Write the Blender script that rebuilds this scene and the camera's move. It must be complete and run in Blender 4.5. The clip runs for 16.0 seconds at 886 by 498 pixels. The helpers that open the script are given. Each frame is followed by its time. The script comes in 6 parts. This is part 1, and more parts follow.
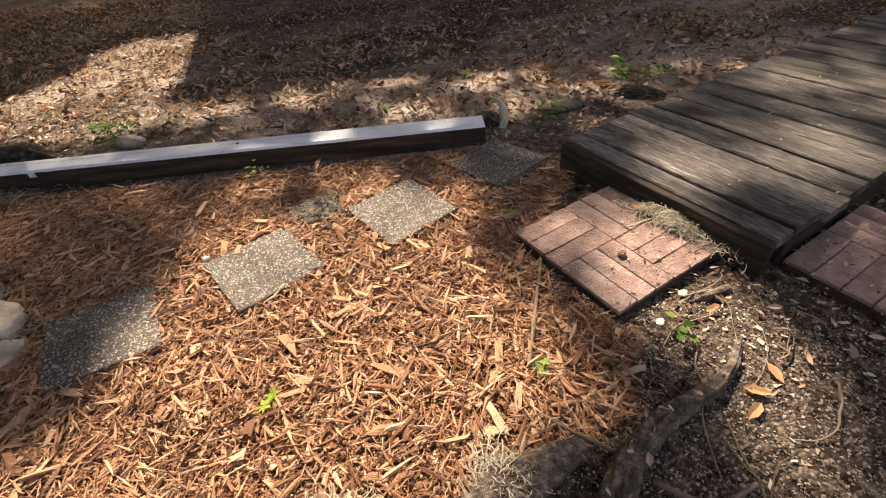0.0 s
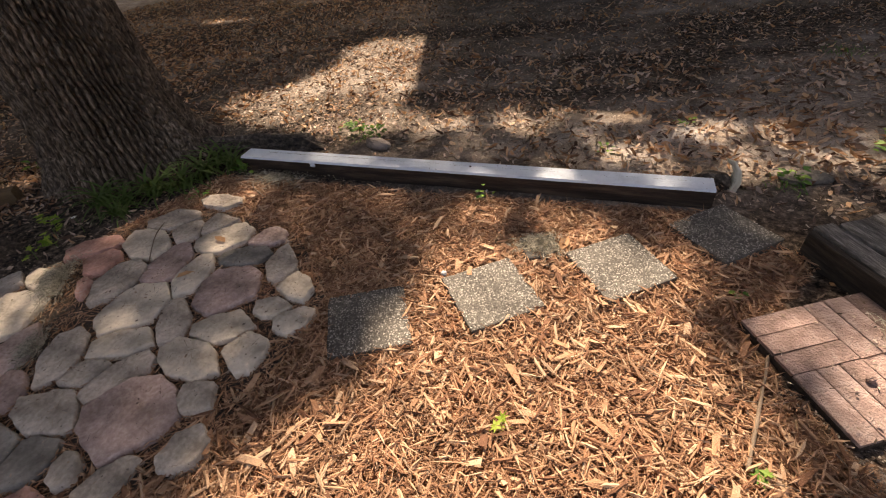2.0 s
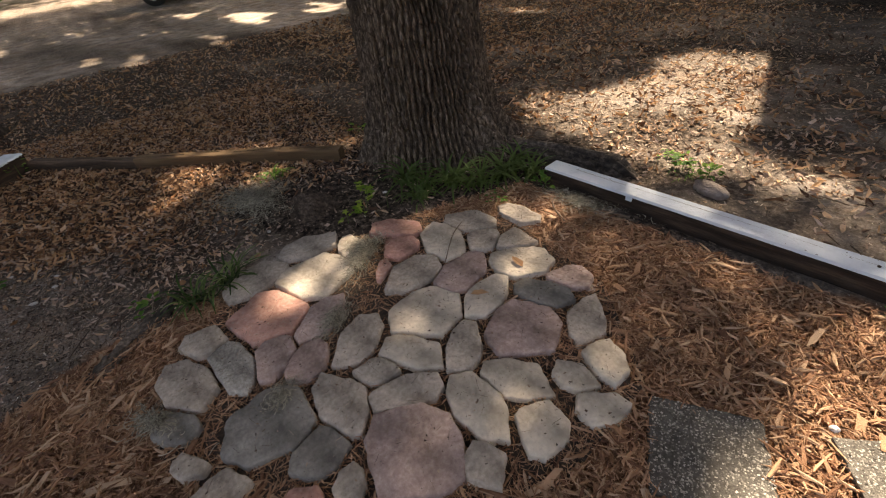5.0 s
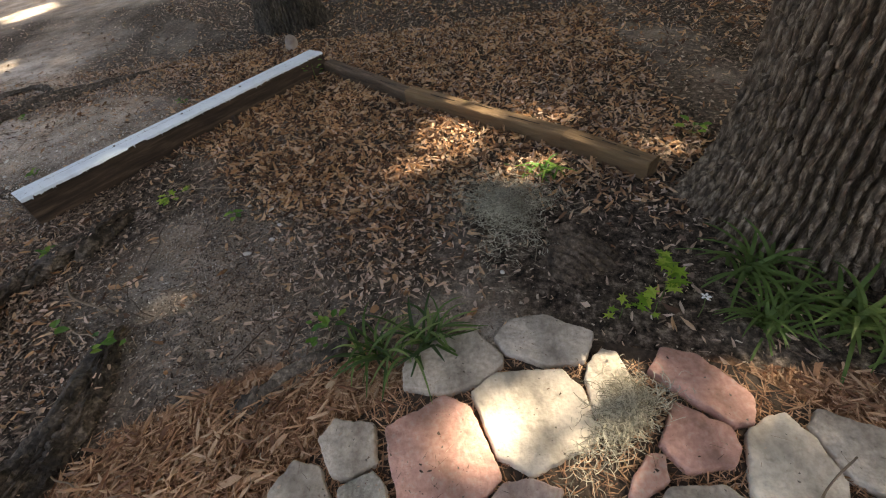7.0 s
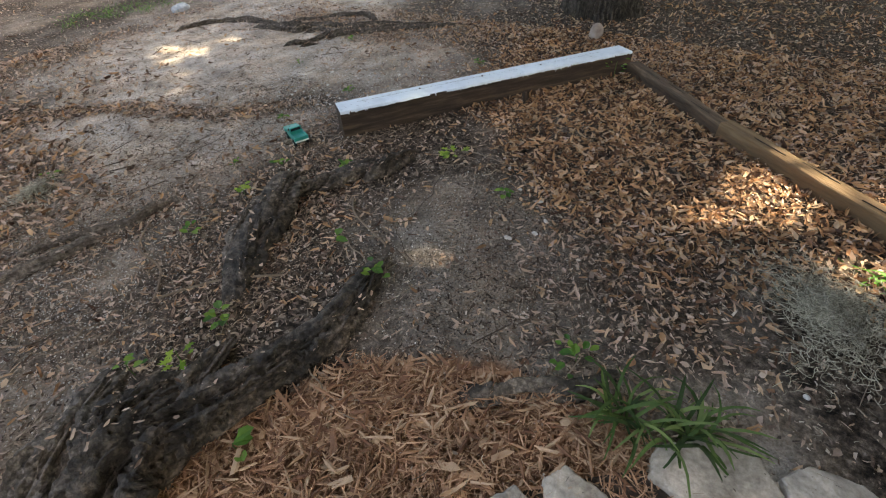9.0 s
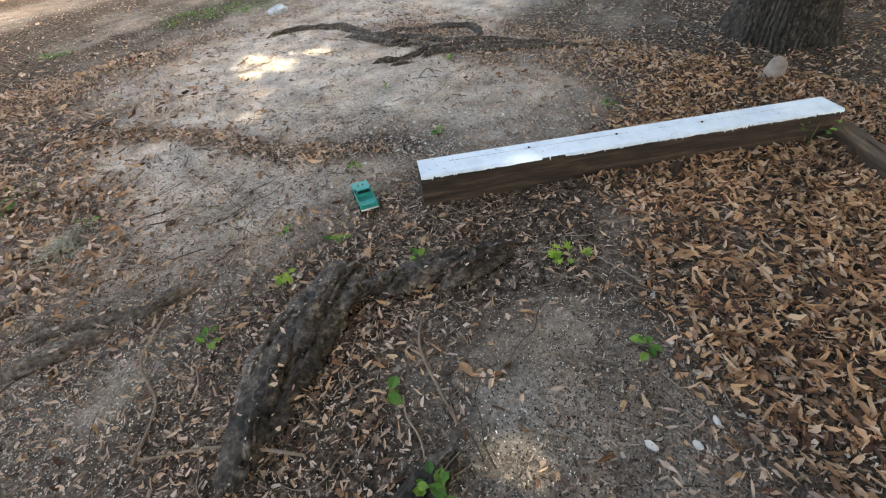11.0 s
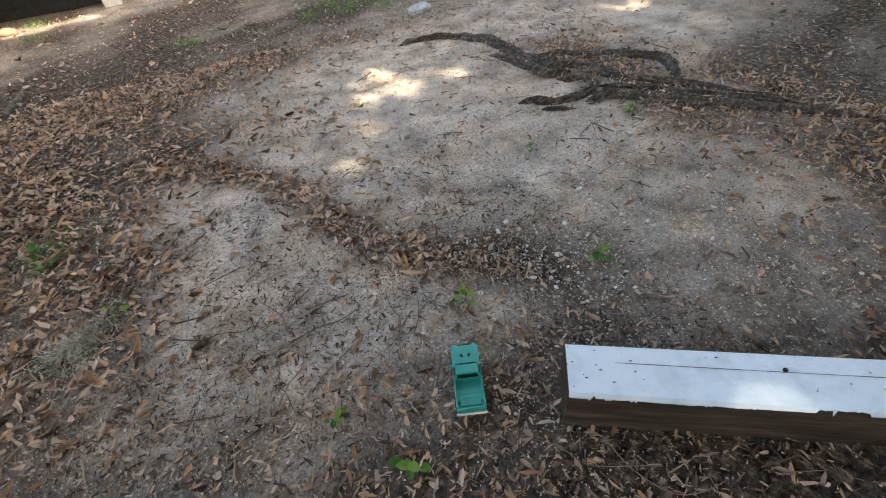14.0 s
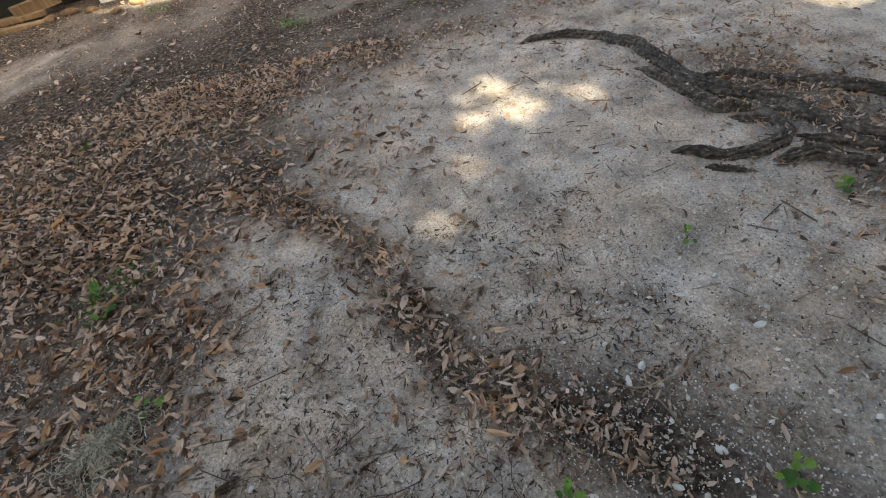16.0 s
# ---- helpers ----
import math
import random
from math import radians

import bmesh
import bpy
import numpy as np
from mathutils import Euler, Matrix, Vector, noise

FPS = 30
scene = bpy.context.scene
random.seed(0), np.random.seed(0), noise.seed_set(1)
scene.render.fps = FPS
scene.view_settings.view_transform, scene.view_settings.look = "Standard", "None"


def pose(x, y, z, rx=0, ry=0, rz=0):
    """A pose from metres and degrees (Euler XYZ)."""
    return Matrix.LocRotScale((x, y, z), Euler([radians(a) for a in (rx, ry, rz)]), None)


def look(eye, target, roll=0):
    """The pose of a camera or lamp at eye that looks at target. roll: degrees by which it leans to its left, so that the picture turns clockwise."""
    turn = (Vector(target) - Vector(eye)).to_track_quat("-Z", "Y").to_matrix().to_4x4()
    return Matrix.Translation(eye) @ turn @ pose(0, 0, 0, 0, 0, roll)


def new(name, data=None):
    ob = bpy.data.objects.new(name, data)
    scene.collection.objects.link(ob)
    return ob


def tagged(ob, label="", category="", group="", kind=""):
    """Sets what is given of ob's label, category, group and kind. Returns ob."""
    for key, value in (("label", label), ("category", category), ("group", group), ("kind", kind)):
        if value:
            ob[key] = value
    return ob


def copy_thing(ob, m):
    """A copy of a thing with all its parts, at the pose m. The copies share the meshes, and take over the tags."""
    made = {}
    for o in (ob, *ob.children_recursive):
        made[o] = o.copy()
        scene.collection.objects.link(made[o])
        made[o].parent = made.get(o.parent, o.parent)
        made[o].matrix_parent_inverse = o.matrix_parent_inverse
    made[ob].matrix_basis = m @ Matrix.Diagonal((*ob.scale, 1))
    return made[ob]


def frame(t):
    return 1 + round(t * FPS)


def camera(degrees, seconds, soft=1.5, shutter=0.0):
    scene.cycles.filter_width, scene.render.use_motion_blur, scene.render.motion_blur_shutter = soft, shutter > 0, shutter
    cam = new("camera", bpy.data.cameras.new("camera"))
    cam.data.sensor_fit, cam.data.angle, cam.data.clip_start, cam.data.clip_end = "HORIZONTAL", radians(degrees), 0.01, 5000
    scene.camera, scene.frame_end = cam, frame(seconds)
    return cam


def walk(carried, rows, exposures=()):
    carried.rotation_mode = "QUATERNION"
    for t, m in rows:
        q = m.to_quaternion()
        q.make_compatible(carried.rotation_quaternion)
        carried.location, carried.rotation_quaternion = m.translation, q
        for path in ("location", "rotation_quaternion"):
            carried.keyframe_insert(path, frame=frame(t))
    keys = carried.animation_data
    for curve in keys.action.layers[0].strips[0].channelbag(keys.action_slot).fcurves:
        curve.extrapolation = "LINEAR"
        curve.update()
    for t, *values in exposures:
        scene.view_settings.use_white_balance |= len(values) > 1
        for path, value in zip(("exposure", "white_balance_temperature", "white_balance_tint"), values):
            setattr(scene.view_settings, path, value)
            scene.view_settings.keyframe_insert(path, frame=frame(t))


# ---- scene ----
cam = camera(89.0, 16.0, soft=1.15)
PATH = [
    (0, (-0.129, 0.307, 0.985), (-0.301, 1.838, -0.29), -5.7),
    (0.5, (-0.246, 0.272, 1.055), (-0.538, 1.787, -0.218), -6.2),
    (1, (-0.368, 0.223, 1.21), (-0.8, 1.725, -0.038), -6.6),
    (1.5, (-0.413, 0.203, 1.248), (-0.996, 1.645, -0.009), -6.9),
    (2, (-0.418, 0.233, 1.277), (-1.154, 1.597, 0.013), -7.1),
    (2.5, (-0.455, 0.241, 1.302), (-1.253, 1.568, 0.036), -7.0),
    (3, (-0.576, 0.204, 1.307), (-1.444, 1.493, 0.048), -6.7),
    (3.5, (-0.764, 0.102, 1.333), (-1.748, 1.32, 0.088), -6.2),
    (3.7, (-0.823, 0.062, 1.332), (-1.859, 1.241, 0.093), -6.1),
    (5.8, (-1.558, 0.388, 1.24), (-3.042, 0.932, 0.014), -7.7),
    (6, (-1.742, 0.404, 1.229), (-3.239, 0.857, -0.017), -7.5),
    (6.5, (-2.022, 0.419, 1.251), (-3.531, 0.584, -0.051), -8.0),
    (7, (-2.171, 0.507, 1.228), (-3.641, 0.329, -0.117), -9.8),
    (7.5, (-2.194, 0.442, 1.22), (-3.594, 0.002, -0.139), -10.4),
    (8, (-2.211, 0.283, 1.246), (-3.558, -0.326, -0.1), -8.0),
    (8.5, (-2.195, 0.163, 1.254), (-3.487, -0.584, -0.078), -5.5),
    (8.7, (-2.193, 0.131, 1.264), (-3.461, -0.66, -0.065), -4.6),
    (10.8, (-2.854, -0.413, 1.235), (-3.907, -1.478, -0.091), -5.8),
    (11, (-2.882, -0.477, 1.234), (-3.89, -1.58, -0.096), -5.9),
    (11.5, (-2.965, -0.572, 1.237), (-3.838, -1.785, -0.093), -6.4),
    (12, (-3.084, -0.653, 1.268), (-3.867, -1.932, -0.056), -6.0),
    (12.5, (-3.161, -0.771, 1.253), (-3.92, -2.065, -0.07), -5.6),
    (13, (-3.262, -0.975, 1.214), (-3.975, -2.291, -0.113), -5.9),
    (13.5, (-3.322, -1.109, 1.205), (-3.991, -2.438, -0.131), -6.4),
    (14, (-3.506, -1.376, 1.202), (-4.119, -2.723, -0.142), -7.0),
    (14.5, (-3.611, -1.573, 1.211), (-4.132, -2.944, -0.149), -7.9),
    (15, (-3.66, -1.847, 1.246), (-4.049, -3.246, -0.13), -9.1),
    (15.5, (-3.677, -1.953, 1.263), (-3.947, -3.366, -0.126), -10.0),
    (16, (-3.765, -2.035, 1.254), (-3.962, -3.43, -0.165), -11.1),
]
EXPOSURES = [(0, 1.36, 9200, 21), (3.7, 1.38, 9300, 20), (6, 1.96, 9300, 13), (7.5, 2.52, 9050, 9), (8.5, 2.68, 8900, 7), (11, 3.2, 8550, 4), (13.5, 2.88, 8400, 4), (16, 2.47, 8150, 3)]
walk(cam, [(t, look(eye, target, roll)) for t, eye, target, roll in PATH], EXPOSURES)

# ---- world, sun ----
SUN_AZ = Vector((-0.37, 0.93, 0)).normalized()
SUN_EL = radians(50)
TO_SUN = Vector((SUN_AZ.x * math.cos(SUN_EL), SUN_AZ.y * math.cos(SUN_EL), math.sin(SUN_EL)))
world = bpy.data.worlds.new("world")
scene.world = world
world.use_nodes = True
sky = world.node_tree.nodes.new("ShaderNodeTexSky")
sky.sky_type, sky.sun_disc = "NISHITA", False
sky.sun_elevation, sky.sun_rotation = SUN_EL, math.atan2(TO_SUN.x, TO_SUN.y)
sky.air_density, sky.dust_density, sky.ozone_density = 0.6, 3.5, 0.3
background = world.node_tree.nodes["Background"]
background.inputs["Strength"].default_value = 0.15
world.node_tree.links.new(sky.outputs[0], background.inputs["Color"])
sun = new("sun", bpy.data.lights.new("sun", "SUN"))
sun.data.energy, sun.data.angle, sun.data.color = 4.4, radians(0.8), (1.0, 0.985, 0.945)
sun.matrix_world = look((0, 0, 0), -TO_SUN)


# ---- materials ----
def material(name, colours, vary="", scale=30.0, rough=0.85, bump=0.3, fine=None, amount=0.5, metal=0.0, stretch=(1, 1, 1), patch=1.3, clear=0.0, pits=0.0):
    """Ramp of colours run by noise, mixed with a random value for each island or object; a wide noise for wear; fine bump."""
    m = bpy.data.materials.new(name)
    m.use_nodes = True
    n, k = m.node_tree.nodes, m.node_tree.links
    bsdf = n["Principled BSDF"]
    bsdf.inputs["Metallic"].default_value = metal
    co = n.new("ShaderNodeTexCoord")
    mp = n.new("ShaderNodeMapping")
    mp.inputs["Scale"].default_value = stretch
    k.new(co.outputs["Object"], mp.inputs["Vector"])
    a = n.new("ShaderNodeTexNoise")
    a.inputs["Scale"].default_value, a.inputs["Detail"].default_value, a.inputs["Roughness"].default_value = scale, 5, 0.65
    k.new(mp.outputs[0], a.inputs["Vector"])
    value = a.outputs["Fac"]
    if vary:
        src = n.new("ShaderNodeNewGeometry").outputs["Random Per Island"] if vary == "island" else n.new("ShaderNodeObjectInfo").outputs["Random"]
        mix = n.new("ShaderNodeMix")
        mix.inputs[0].default_value = amount
        k.new(value, mix.inputs[2])
        k.new(src, mix.inputs[3])
        value = mix.outputs[0]
    ramp = n.new("ShaderNodeValToRGB")
    els = ramp.color_ramp.elements
    lo, hi = (0.32, 0.68) if not vary else (0.22, 0.8)
    while len(els) < len(colours):
        els.new(0.5)
    for i, c in enumerate(colours):
        els[i].position = lo + (hi - lo) * i / max(1, len(colours) - 1)
        els[i].color = (*c, 1)
    k.new(value, ramp.inputs[0])
    wide = n.new("ShaderNodeTexNoise")
    wide.inputs["Scale"].default_value, wide.inputs["Detail"].default_value = scale / 9, 3
    k.new(mp.outputs[0], wide.inputs["Vector"])
    span = n.new("ShaderNodeMapRange")
    span.inputs["From Min"].default_value, span.inputs["From Max"].default_value = 0.3, 0.7
    span.inputs["To Min"].default_value, span.inputs["To Max"].default_value = 1 / patch, patch
    k.new(wide.outputs["Fac"], span.inputs["Value"])
    mul = n.new("ShaderNodeVectorMath")
    mul.operation = "SCALE"
    k.new(ramp.outputs[0], mul.inputs[0])
    k.new(span.outputs[0], mul.inputs["Scale"])
    colour = mul.outputs[0]
    if pits:
        cell = n.new("ShaderNodeTexVoronoi")
        cell.inputs["Scale"].default_value = pits
        bent = n.new("ShaderNodeMixRGB")
        bent.blend_type = "ADD"
        bent.inputs[0].default_value = 0.022
        k.new(mp.outputs[0], bent.inputs[1])
        k.new(a.outputs["Color"], bent.inputs[2])
        k.new(bent.outputs[0], cell.inputs["Vector"])
        own = n.new("ShaderNodeSeparateColor")
        k.new(cell.outputs["Color"], own.inputs[0])
        size = n.new("ShaderNodeMapRange")
        size.inputs["From Min"].default_value, size.inputs["From Max"].default_value = 0.35, 1.0
        size.inputs["To Min"].default_value, size.inputs["To Max"].default_value = -0.1, 0.18
        k.new(own.outputs[0], size.inputs["Value"])
        inner = n.new("ShaderNodeMath")
        inner.operation = "LESS_THAN"
        k.new(cell.outputs["Distance"], inner.inputs[0])
        k.new(size.outputs[0], inner.inputs[1])
        hole = n.new("ShaderNodeMix")
        hole.data_type = "RGBA"
        hole.inputs[7].default_value = (0.14, 0.118, 0.098, 1)
        k.new(inner.outputs[0], hole.inputs[0])
        k.new(colour, hole.inputs[6])
        colour = hole.outputs[2]
    k.new(colour, bsdf.inputs["Base Color"])
    rr = n.new("ShaderNodeMapRange")
    rr.inputs["To Min"].default_value, rr.inputs["To Max"].default_value = max(0.02, rough - 0.12), min(1, rough + 0.1)
    k.new(a.outputs["Fac"], rr.inputs["Value"])
    k.new(rr.outputs[0], bsdf.inputs["Roughness"])
    bsdf.inputs["Specular IOR Level"].default_value = 0.35
    bsdf.inputs["Coat Weight"].default_value = clear
    if bump:
        f = n.new("ShaderNodeTexNoise")
        f.inputs["Scale"].default_value, f.inputs["Detail"].default_value = fine or scale * 4, 4
        k.new(mp.outputs[0], f.inputs["Vector"])
        b = n.new("ShaderNodeBump")
        b.inputs["Strength"].default_value, b.inputs["Distance"].default_value = bump, 0.01
        k.new(f.outputs["Fac"], b.inputs["Height"])
        k.new(b.outputs[0], bsdf.inputs["Normal"])
    return m


def leaf_material(name, colours, vary="island", through_light=0.35):
    m = material(name, colours, vary, scale=40, rough=0.6, bump=0.15, amount=0.75)
    n, k = m.node_tree.nodes, m.node_tree.links
    bsdf, out = n["Principled BSDF"], n["Material Output"]
    tr = n.new("ShaderNodeBsdfTranslucent")
    k.new(bsdf.inputs["Base Color"].links[0].from_socket, tr.inputs["Color"])
    mix = n.new("ShaderNodeMixShader")
    mix.inputs[0].default_value = through_light
    k.new(bsdf.outputs[0], mix.inputs[1])
    k.new(tr.outputs[0], mix.inputs[2])
    k.new(mix.outputs[0], out.inputs["Surface"])
    return m


def ground_material():
    """Three soils blended by the zone attribute: mulch bed, leaf mould, pale sand; grit speckle over all."""
    m = bpy.data.materials.new("soil")
    m.use_nodes = True
    n, k = m.node_tree.nodes, m.node_tree.links
    bsdf = n["Principled BSDF"]
    bsdf.inputs["Roughness"].default_value = 0.95
    bsdf.inputs["Specular IOR Level"].default_value = 0.15
    co = n.new("ShaderNodeTexCoord").outputs["Object"]

    def tex(scale, detail=6, rough=0.7):
        t = n.new("ShaderNodeTexNoise")
        t.inputs["Scale"].default_value, t.inputs["Detail"].default_value, t.inputs["Roughness"].default_value = scale, detail, rough
        k.new(co, t.inputs["Vector"])
        return t.outputs["Fac"]

    def ramp(value, cols, lo=0.3, hi=0.7):
        r = n.new("ShaderNodeValToRGB")
        e = r.color_ramp.elements
        while len(e) < len(cols):
            e.new(0.5)
        for i, c in enumerate(cols):
            e[i].position, e[i].color = lo + (hi - lo) * i / (len(cols) - 1), (*c, 1)
        k.new(value, r.inputs[0])
        return r.outputs[0]

    def blend(f, a, b, kind="MIX"):
        x = n.new("ShaderNodeMix")
        x.data_type, x.blend_type = "RGBA", kind
        k.new(f, x.inputs[0]) if not isinstance(f, float) else setattr(x.inputs[0], "default_value", f)
        k.new(a, x.inputs[6])
        k.new(b, x.inputs[7])
        return x.outputs[2]

    mulch = ramp(tex(38), [(0.14, 0.072, 0.042), (0.29, 0.156, 0.09), (0.42, 0.25, 0.155)])
    mould = ramp(tex(30), [(0.011, 0.0082, 0.0062), (0.088, 0.066, 0.051), (0.3, 0.24, 0.195)], 0.38, 0.68)
    sand = ramp(tex(4.5, 7, 0.6), [(0.3, 0.25, 0.207), (0.55, 0.47, 0.398), (0.74, 0.652, 0.565)], 0.34, 0.66)
    sand = blend(1.0, sand, ramp(tex(2.6, 5, 0.65), [(0.9, 0.95, 1.02), (1.0, 1.0, 1.0), (1.1, 1.01, 0.93)], 0.36, 0.64), "MULTIPLY")
    zone = n.new("ShaderNodeAttribute")
    zone.attribute_name = "zone"
    sep = n.new("ShaderNodeSeparateColor")
    k.new(zone.outputs["Color"], sep.inputs[0])
    col = blend(sep.outputs[2], mould, sand)
    col = blend(sep.outputs[0], col, mulch)
    grit = n.new("ShaderNodeTexVoronoi")
    grit.inputs["Scale"].default_value = 190
    k.new(co, grit.inputs["Vector"])
    speck = ramp(grit.outputs["Color"], [(0.84, 0.83, 0.82), (0.99, 0.99, 0.99), (1.13, 1.12, 1.11)], 0.2, 0.85)
    col = blend(1.0, col, speck, "MULTIPLY")
    col = blend(1.0, col, ramp(tex(95, 4, 0.6), [(0.72, 0.7, 0.68), (1.0, 1.0, 1.0), (1.24, 1.23, 1.21)], 0.34, 0.68), "MULTIPLY")
    k.new(col, bsdf.inputs["Base Color"])
    b1 = n.new("ShaderNodeBump")
    b1.inputs["Strength"].default_value, b1.inputs["Distance"].default_value = 0.6, 0.02
    k.new(tex(45), b1.inputs["Height"])
    b2 = n.new("ShaderNodeBump")
    b2.inputs["Strength"].default_value, b2.inputs["Distance"].default_value = 0.5, 0.006
    k.new(grit.outputs["Distance"], b2.inputs["Height"])
    k.new(b1.outputs[0], b2.inputs["Normal"])
    k.new(b2.outputs[0], bsdf.inputs["Normal"])
    return m


M_GROUND = ground_material()
M_CHIP = material("bark_mulch", [(0.16, 0.073, 0.041), (0.29, 0.145, 0.08), (0.4, 0.222, 0.13), (0.47, 0.285, 0.172), (0.54, 0.37, 0.245)], "island", 60, 0.8, 0.5, 300, 0.72, stretch=(1, 1, 1))
M_SHRED = material("shredded_bark", [(0.23, 0.118, 0.069), (0.39, 0.218, 0.128), (0.53, 0.33, 0.208)], "island", 60, 0.85, 0.2, 300, 0.75)
M_LEAF = leaf_material("dry_oak_leaf", [(0.15, 0.098, 0.071), (0.33, 0.228, 0.172), (0.46, 0.335, 0.262), (0.6, 0.465, 0.375), (0.52, 0.35, 0.235)], through_light=0.1)
M_LEAF_WARM = leaf_material("fresh_fallen_leaf", [(0.085, 0.044, 0.028), (0.22, 0.115, 0.064), (0.41, 0.225, 0.12), (0.56, 0.335, 0.18), (0.6, 0.425, 0.285)], through_light=0.2)
M_CRUMB = material("leaf_crumbs", [(0.06, 0.043, 0.033), (0.2, 0.142, 0.106), (0.42, 0.33, 0.255), (0.58, 0.5, 0.41)], "island", 60, 0.9, 0, amount=0.8)
M_GRAVEL = material("pea_gravel", [(0.045, 0.036, 0.029), (0.115, 0.093, 0.075), (0.19, 0.158, 0.13), (0.35, 0.305, 0.26)], "island", 80, 0.75, 0.3, 400, 0.8)
M_BITS = material("brown_bits", [(0.045, 0.03, 0.022), (0.12, 0.078, 0.055), (0.25, 0.172, 0.125), (0.42, 0.32, 0.245)], "island", 60, 0.9, 0, amount=0.85)
M_GRIT = material("sharp_grit", [(0.09, 0.075, 0.062), (0.28, 0.24, 0.2), (0.48, 0.43, 0.37), (0.74, 0.69, 0.62)], "island", 80, 0.8, 0, amount=0.85)
M_BARK = material("oak_bark", [(0.028, 0.02, 0.0145), (0.108, 0.079, 0.058), (0.32, 0.252, 0.194)], "", 60, 0.95, 0.7, 160, stretch=(1, 1, 0.35), patch=1.5)
M_BARK_DARK = material("dark_oak_bark", [(0.022, 0.018, 0.015), (0.06, 0.05, 0.041), (0.14, 0.12, 0.1)], "", 60, 0.95, 0.7, 160, stretch=(1, 1, 0.35), patch=1.6)
M_ROOT = material("root_bark", [(0.014, 0.0108, 0.0084), (0.058, 0.045, 0.035), (0.17, 0.138, 0.11)], "", 36, 0.75, 0.9, 120, patch=2.2)
M_ROOT_DRY = material("dry_root_bark", [(0.022, 0.0178, 0.0142), (0.08, 0.065, 0.053), (0.21, 0.176, 0.148)], "", 45, 0.85, 0.45, 150, patch=1.7)
M_STUMP = material("rotten_stump_wood", [(0.026, 0.018, 0.013), (0.085, 0.06, 0.043), (0.19, 0.142, 0.105)], "", 50, 0.95, 0.7, 140, patch=1.8)
M_ROOT_PALE = material("weathered_root", [(0.05, 0.039, 0.031), (0.13, 0.104, 0.084), (0.27, 0.225, 0.188)], "", 55, 0.92, 0.9, 160, patch=1.6)
M_PAINT = material("worn_white_paint", [(0.58, 0.67, 0.75), (0.69, 0.785, 0.87), (0.74, 0.83, 0.9)], "", 14, 0.55, 0.25, 90, patch=1.06)
M_TIMBER = material("dark_brown_timber", [(0.018, 0.012, 0.009), (0.045, 0.03, 0.022), (0.11, 0.076, 0.055)], "", 16, 0.85, 0.6, 70, stretch=(2.0, 2.0, 0.22))
M_EDGE = material("dark_edging_timber", [(0.045, 0.029, 0.019), (0.1, 0.066, 0.043), (0.2, 0.135, 0.088)], "", 16, 0.85, 0.6, 70, stretch=(2.0, 2.0, 0.22))
M_FASCIA = material("near_black_wood", [(0.012, 0.01, 0.008), (0.03, 0.023, 0.018), (0.07, 0.055, 0.043)], "", 20, 0.9, 0.6, 70, stretch=(0.25, 2.0, 2.0))
M_LOG = material("weathered_edging_timber", [(0.07, 0.042, 0.022), (0.18, 0.112, 0.06), (0.33, 0.225, 0.13)], "object", 14, 0.85, 0.7, 60, 0.25, stretch=(2.2, 2.2, 0.2))
M_DECK = material("grey_weathered_plank", [(0.02, 0.0185, 0.017), (0.08, 0.0745, 0.068), (0.28, 0.263, 0.243)], "object", 60, 0.9, 1.0, 140, 0.15, stretch=(0.3, 2.0, 1), patch=2.3)
M_BRICK = material("pressed_brick_face", [(0.15, 0.098, 0.084), (0.3, 0.205, 0.178), (0.42, 0.325, 0.292)], "object", 30, 0.92, 1.0, 130, 0.2, patch=1.6)
M_JOINT = material("dirty_joint", [(0.028, 0.02, 0.015), (0.085, 0.06, 0.044)], "", 60, 0.95, 0.4)
M_SLAB = material("cement_slab", [(0.07, 0.064, 0.055), (0.15, 0.14, 0.122)], "", 60, 0.95, 0.6, 260)
M_PEBBLE = material("pebble_surface", [(0.085, 0.076, 0.065), (0.19, 0.174, 0.15), (0.31, 0.286, 0.25), (0.47, 0.44, 0.39)], "island", 90, 0.75, 0.2, 500, 0.9)
STONE_COLOURS = {
    "grey": [(0.2, 0.168, 0.138), (0.37, 0.318, 0.266), (0.52, 0.458, 0.392)],
    "cream": [(0.34, 0.29, 0.232), (0.48, 0.42, 0.345), (0.57, 0.505, 0.425)],
    "pink": [(0.31, 0.155, 0.122), (0.45, 0.25, 0.2), (0.47, 0.385, 0.33)],
    "plum": [(0.21, 0.14, 0.122), (0.34, 0.25, 0.222), (0.48, 0.395, 0.352)],
    "dark": [(0.12, 0.112, 0.1), (0.2, 0.187, 0.166), (0.29, 0.268, 0.24)],
    "pebbly": [(0.16, 0.15, 0.132), (0.3, 0.283, 0.25), (0.5, 0.475, 0.43)],
}
M_STONE = {c: material(c + "_cast_stone", v, "object", 58 if c != "pebbly" else 90, 0.9, 0.85 if c != "pebbly" else 1.4, 48, 0.12, patch=1.75, pits=85 if c in ("plum", "pebbly", "dark") else 55) for c, v in STONE_COLOURS.items()}
M_BLADE = leaf_material("strap_leaf", [(0.03, 0.062, 0.016), (0.075, 0.14, 0.034), (0.24, 0.32, 0.11)])
M_WEED = leaf_material("seedling_leaf", [(0.04, 0.12, 0.02), (0.09, 0.22, 0.035), (0.2, 0.34, 0.06)])
M_BRIGHT = leaf_material("young_maple_leaf", [(0.16, 0.30, 0.03), (0.27, 0.43, 0.05), (0.38, 0.5, 0.08)], through_light=0.4)
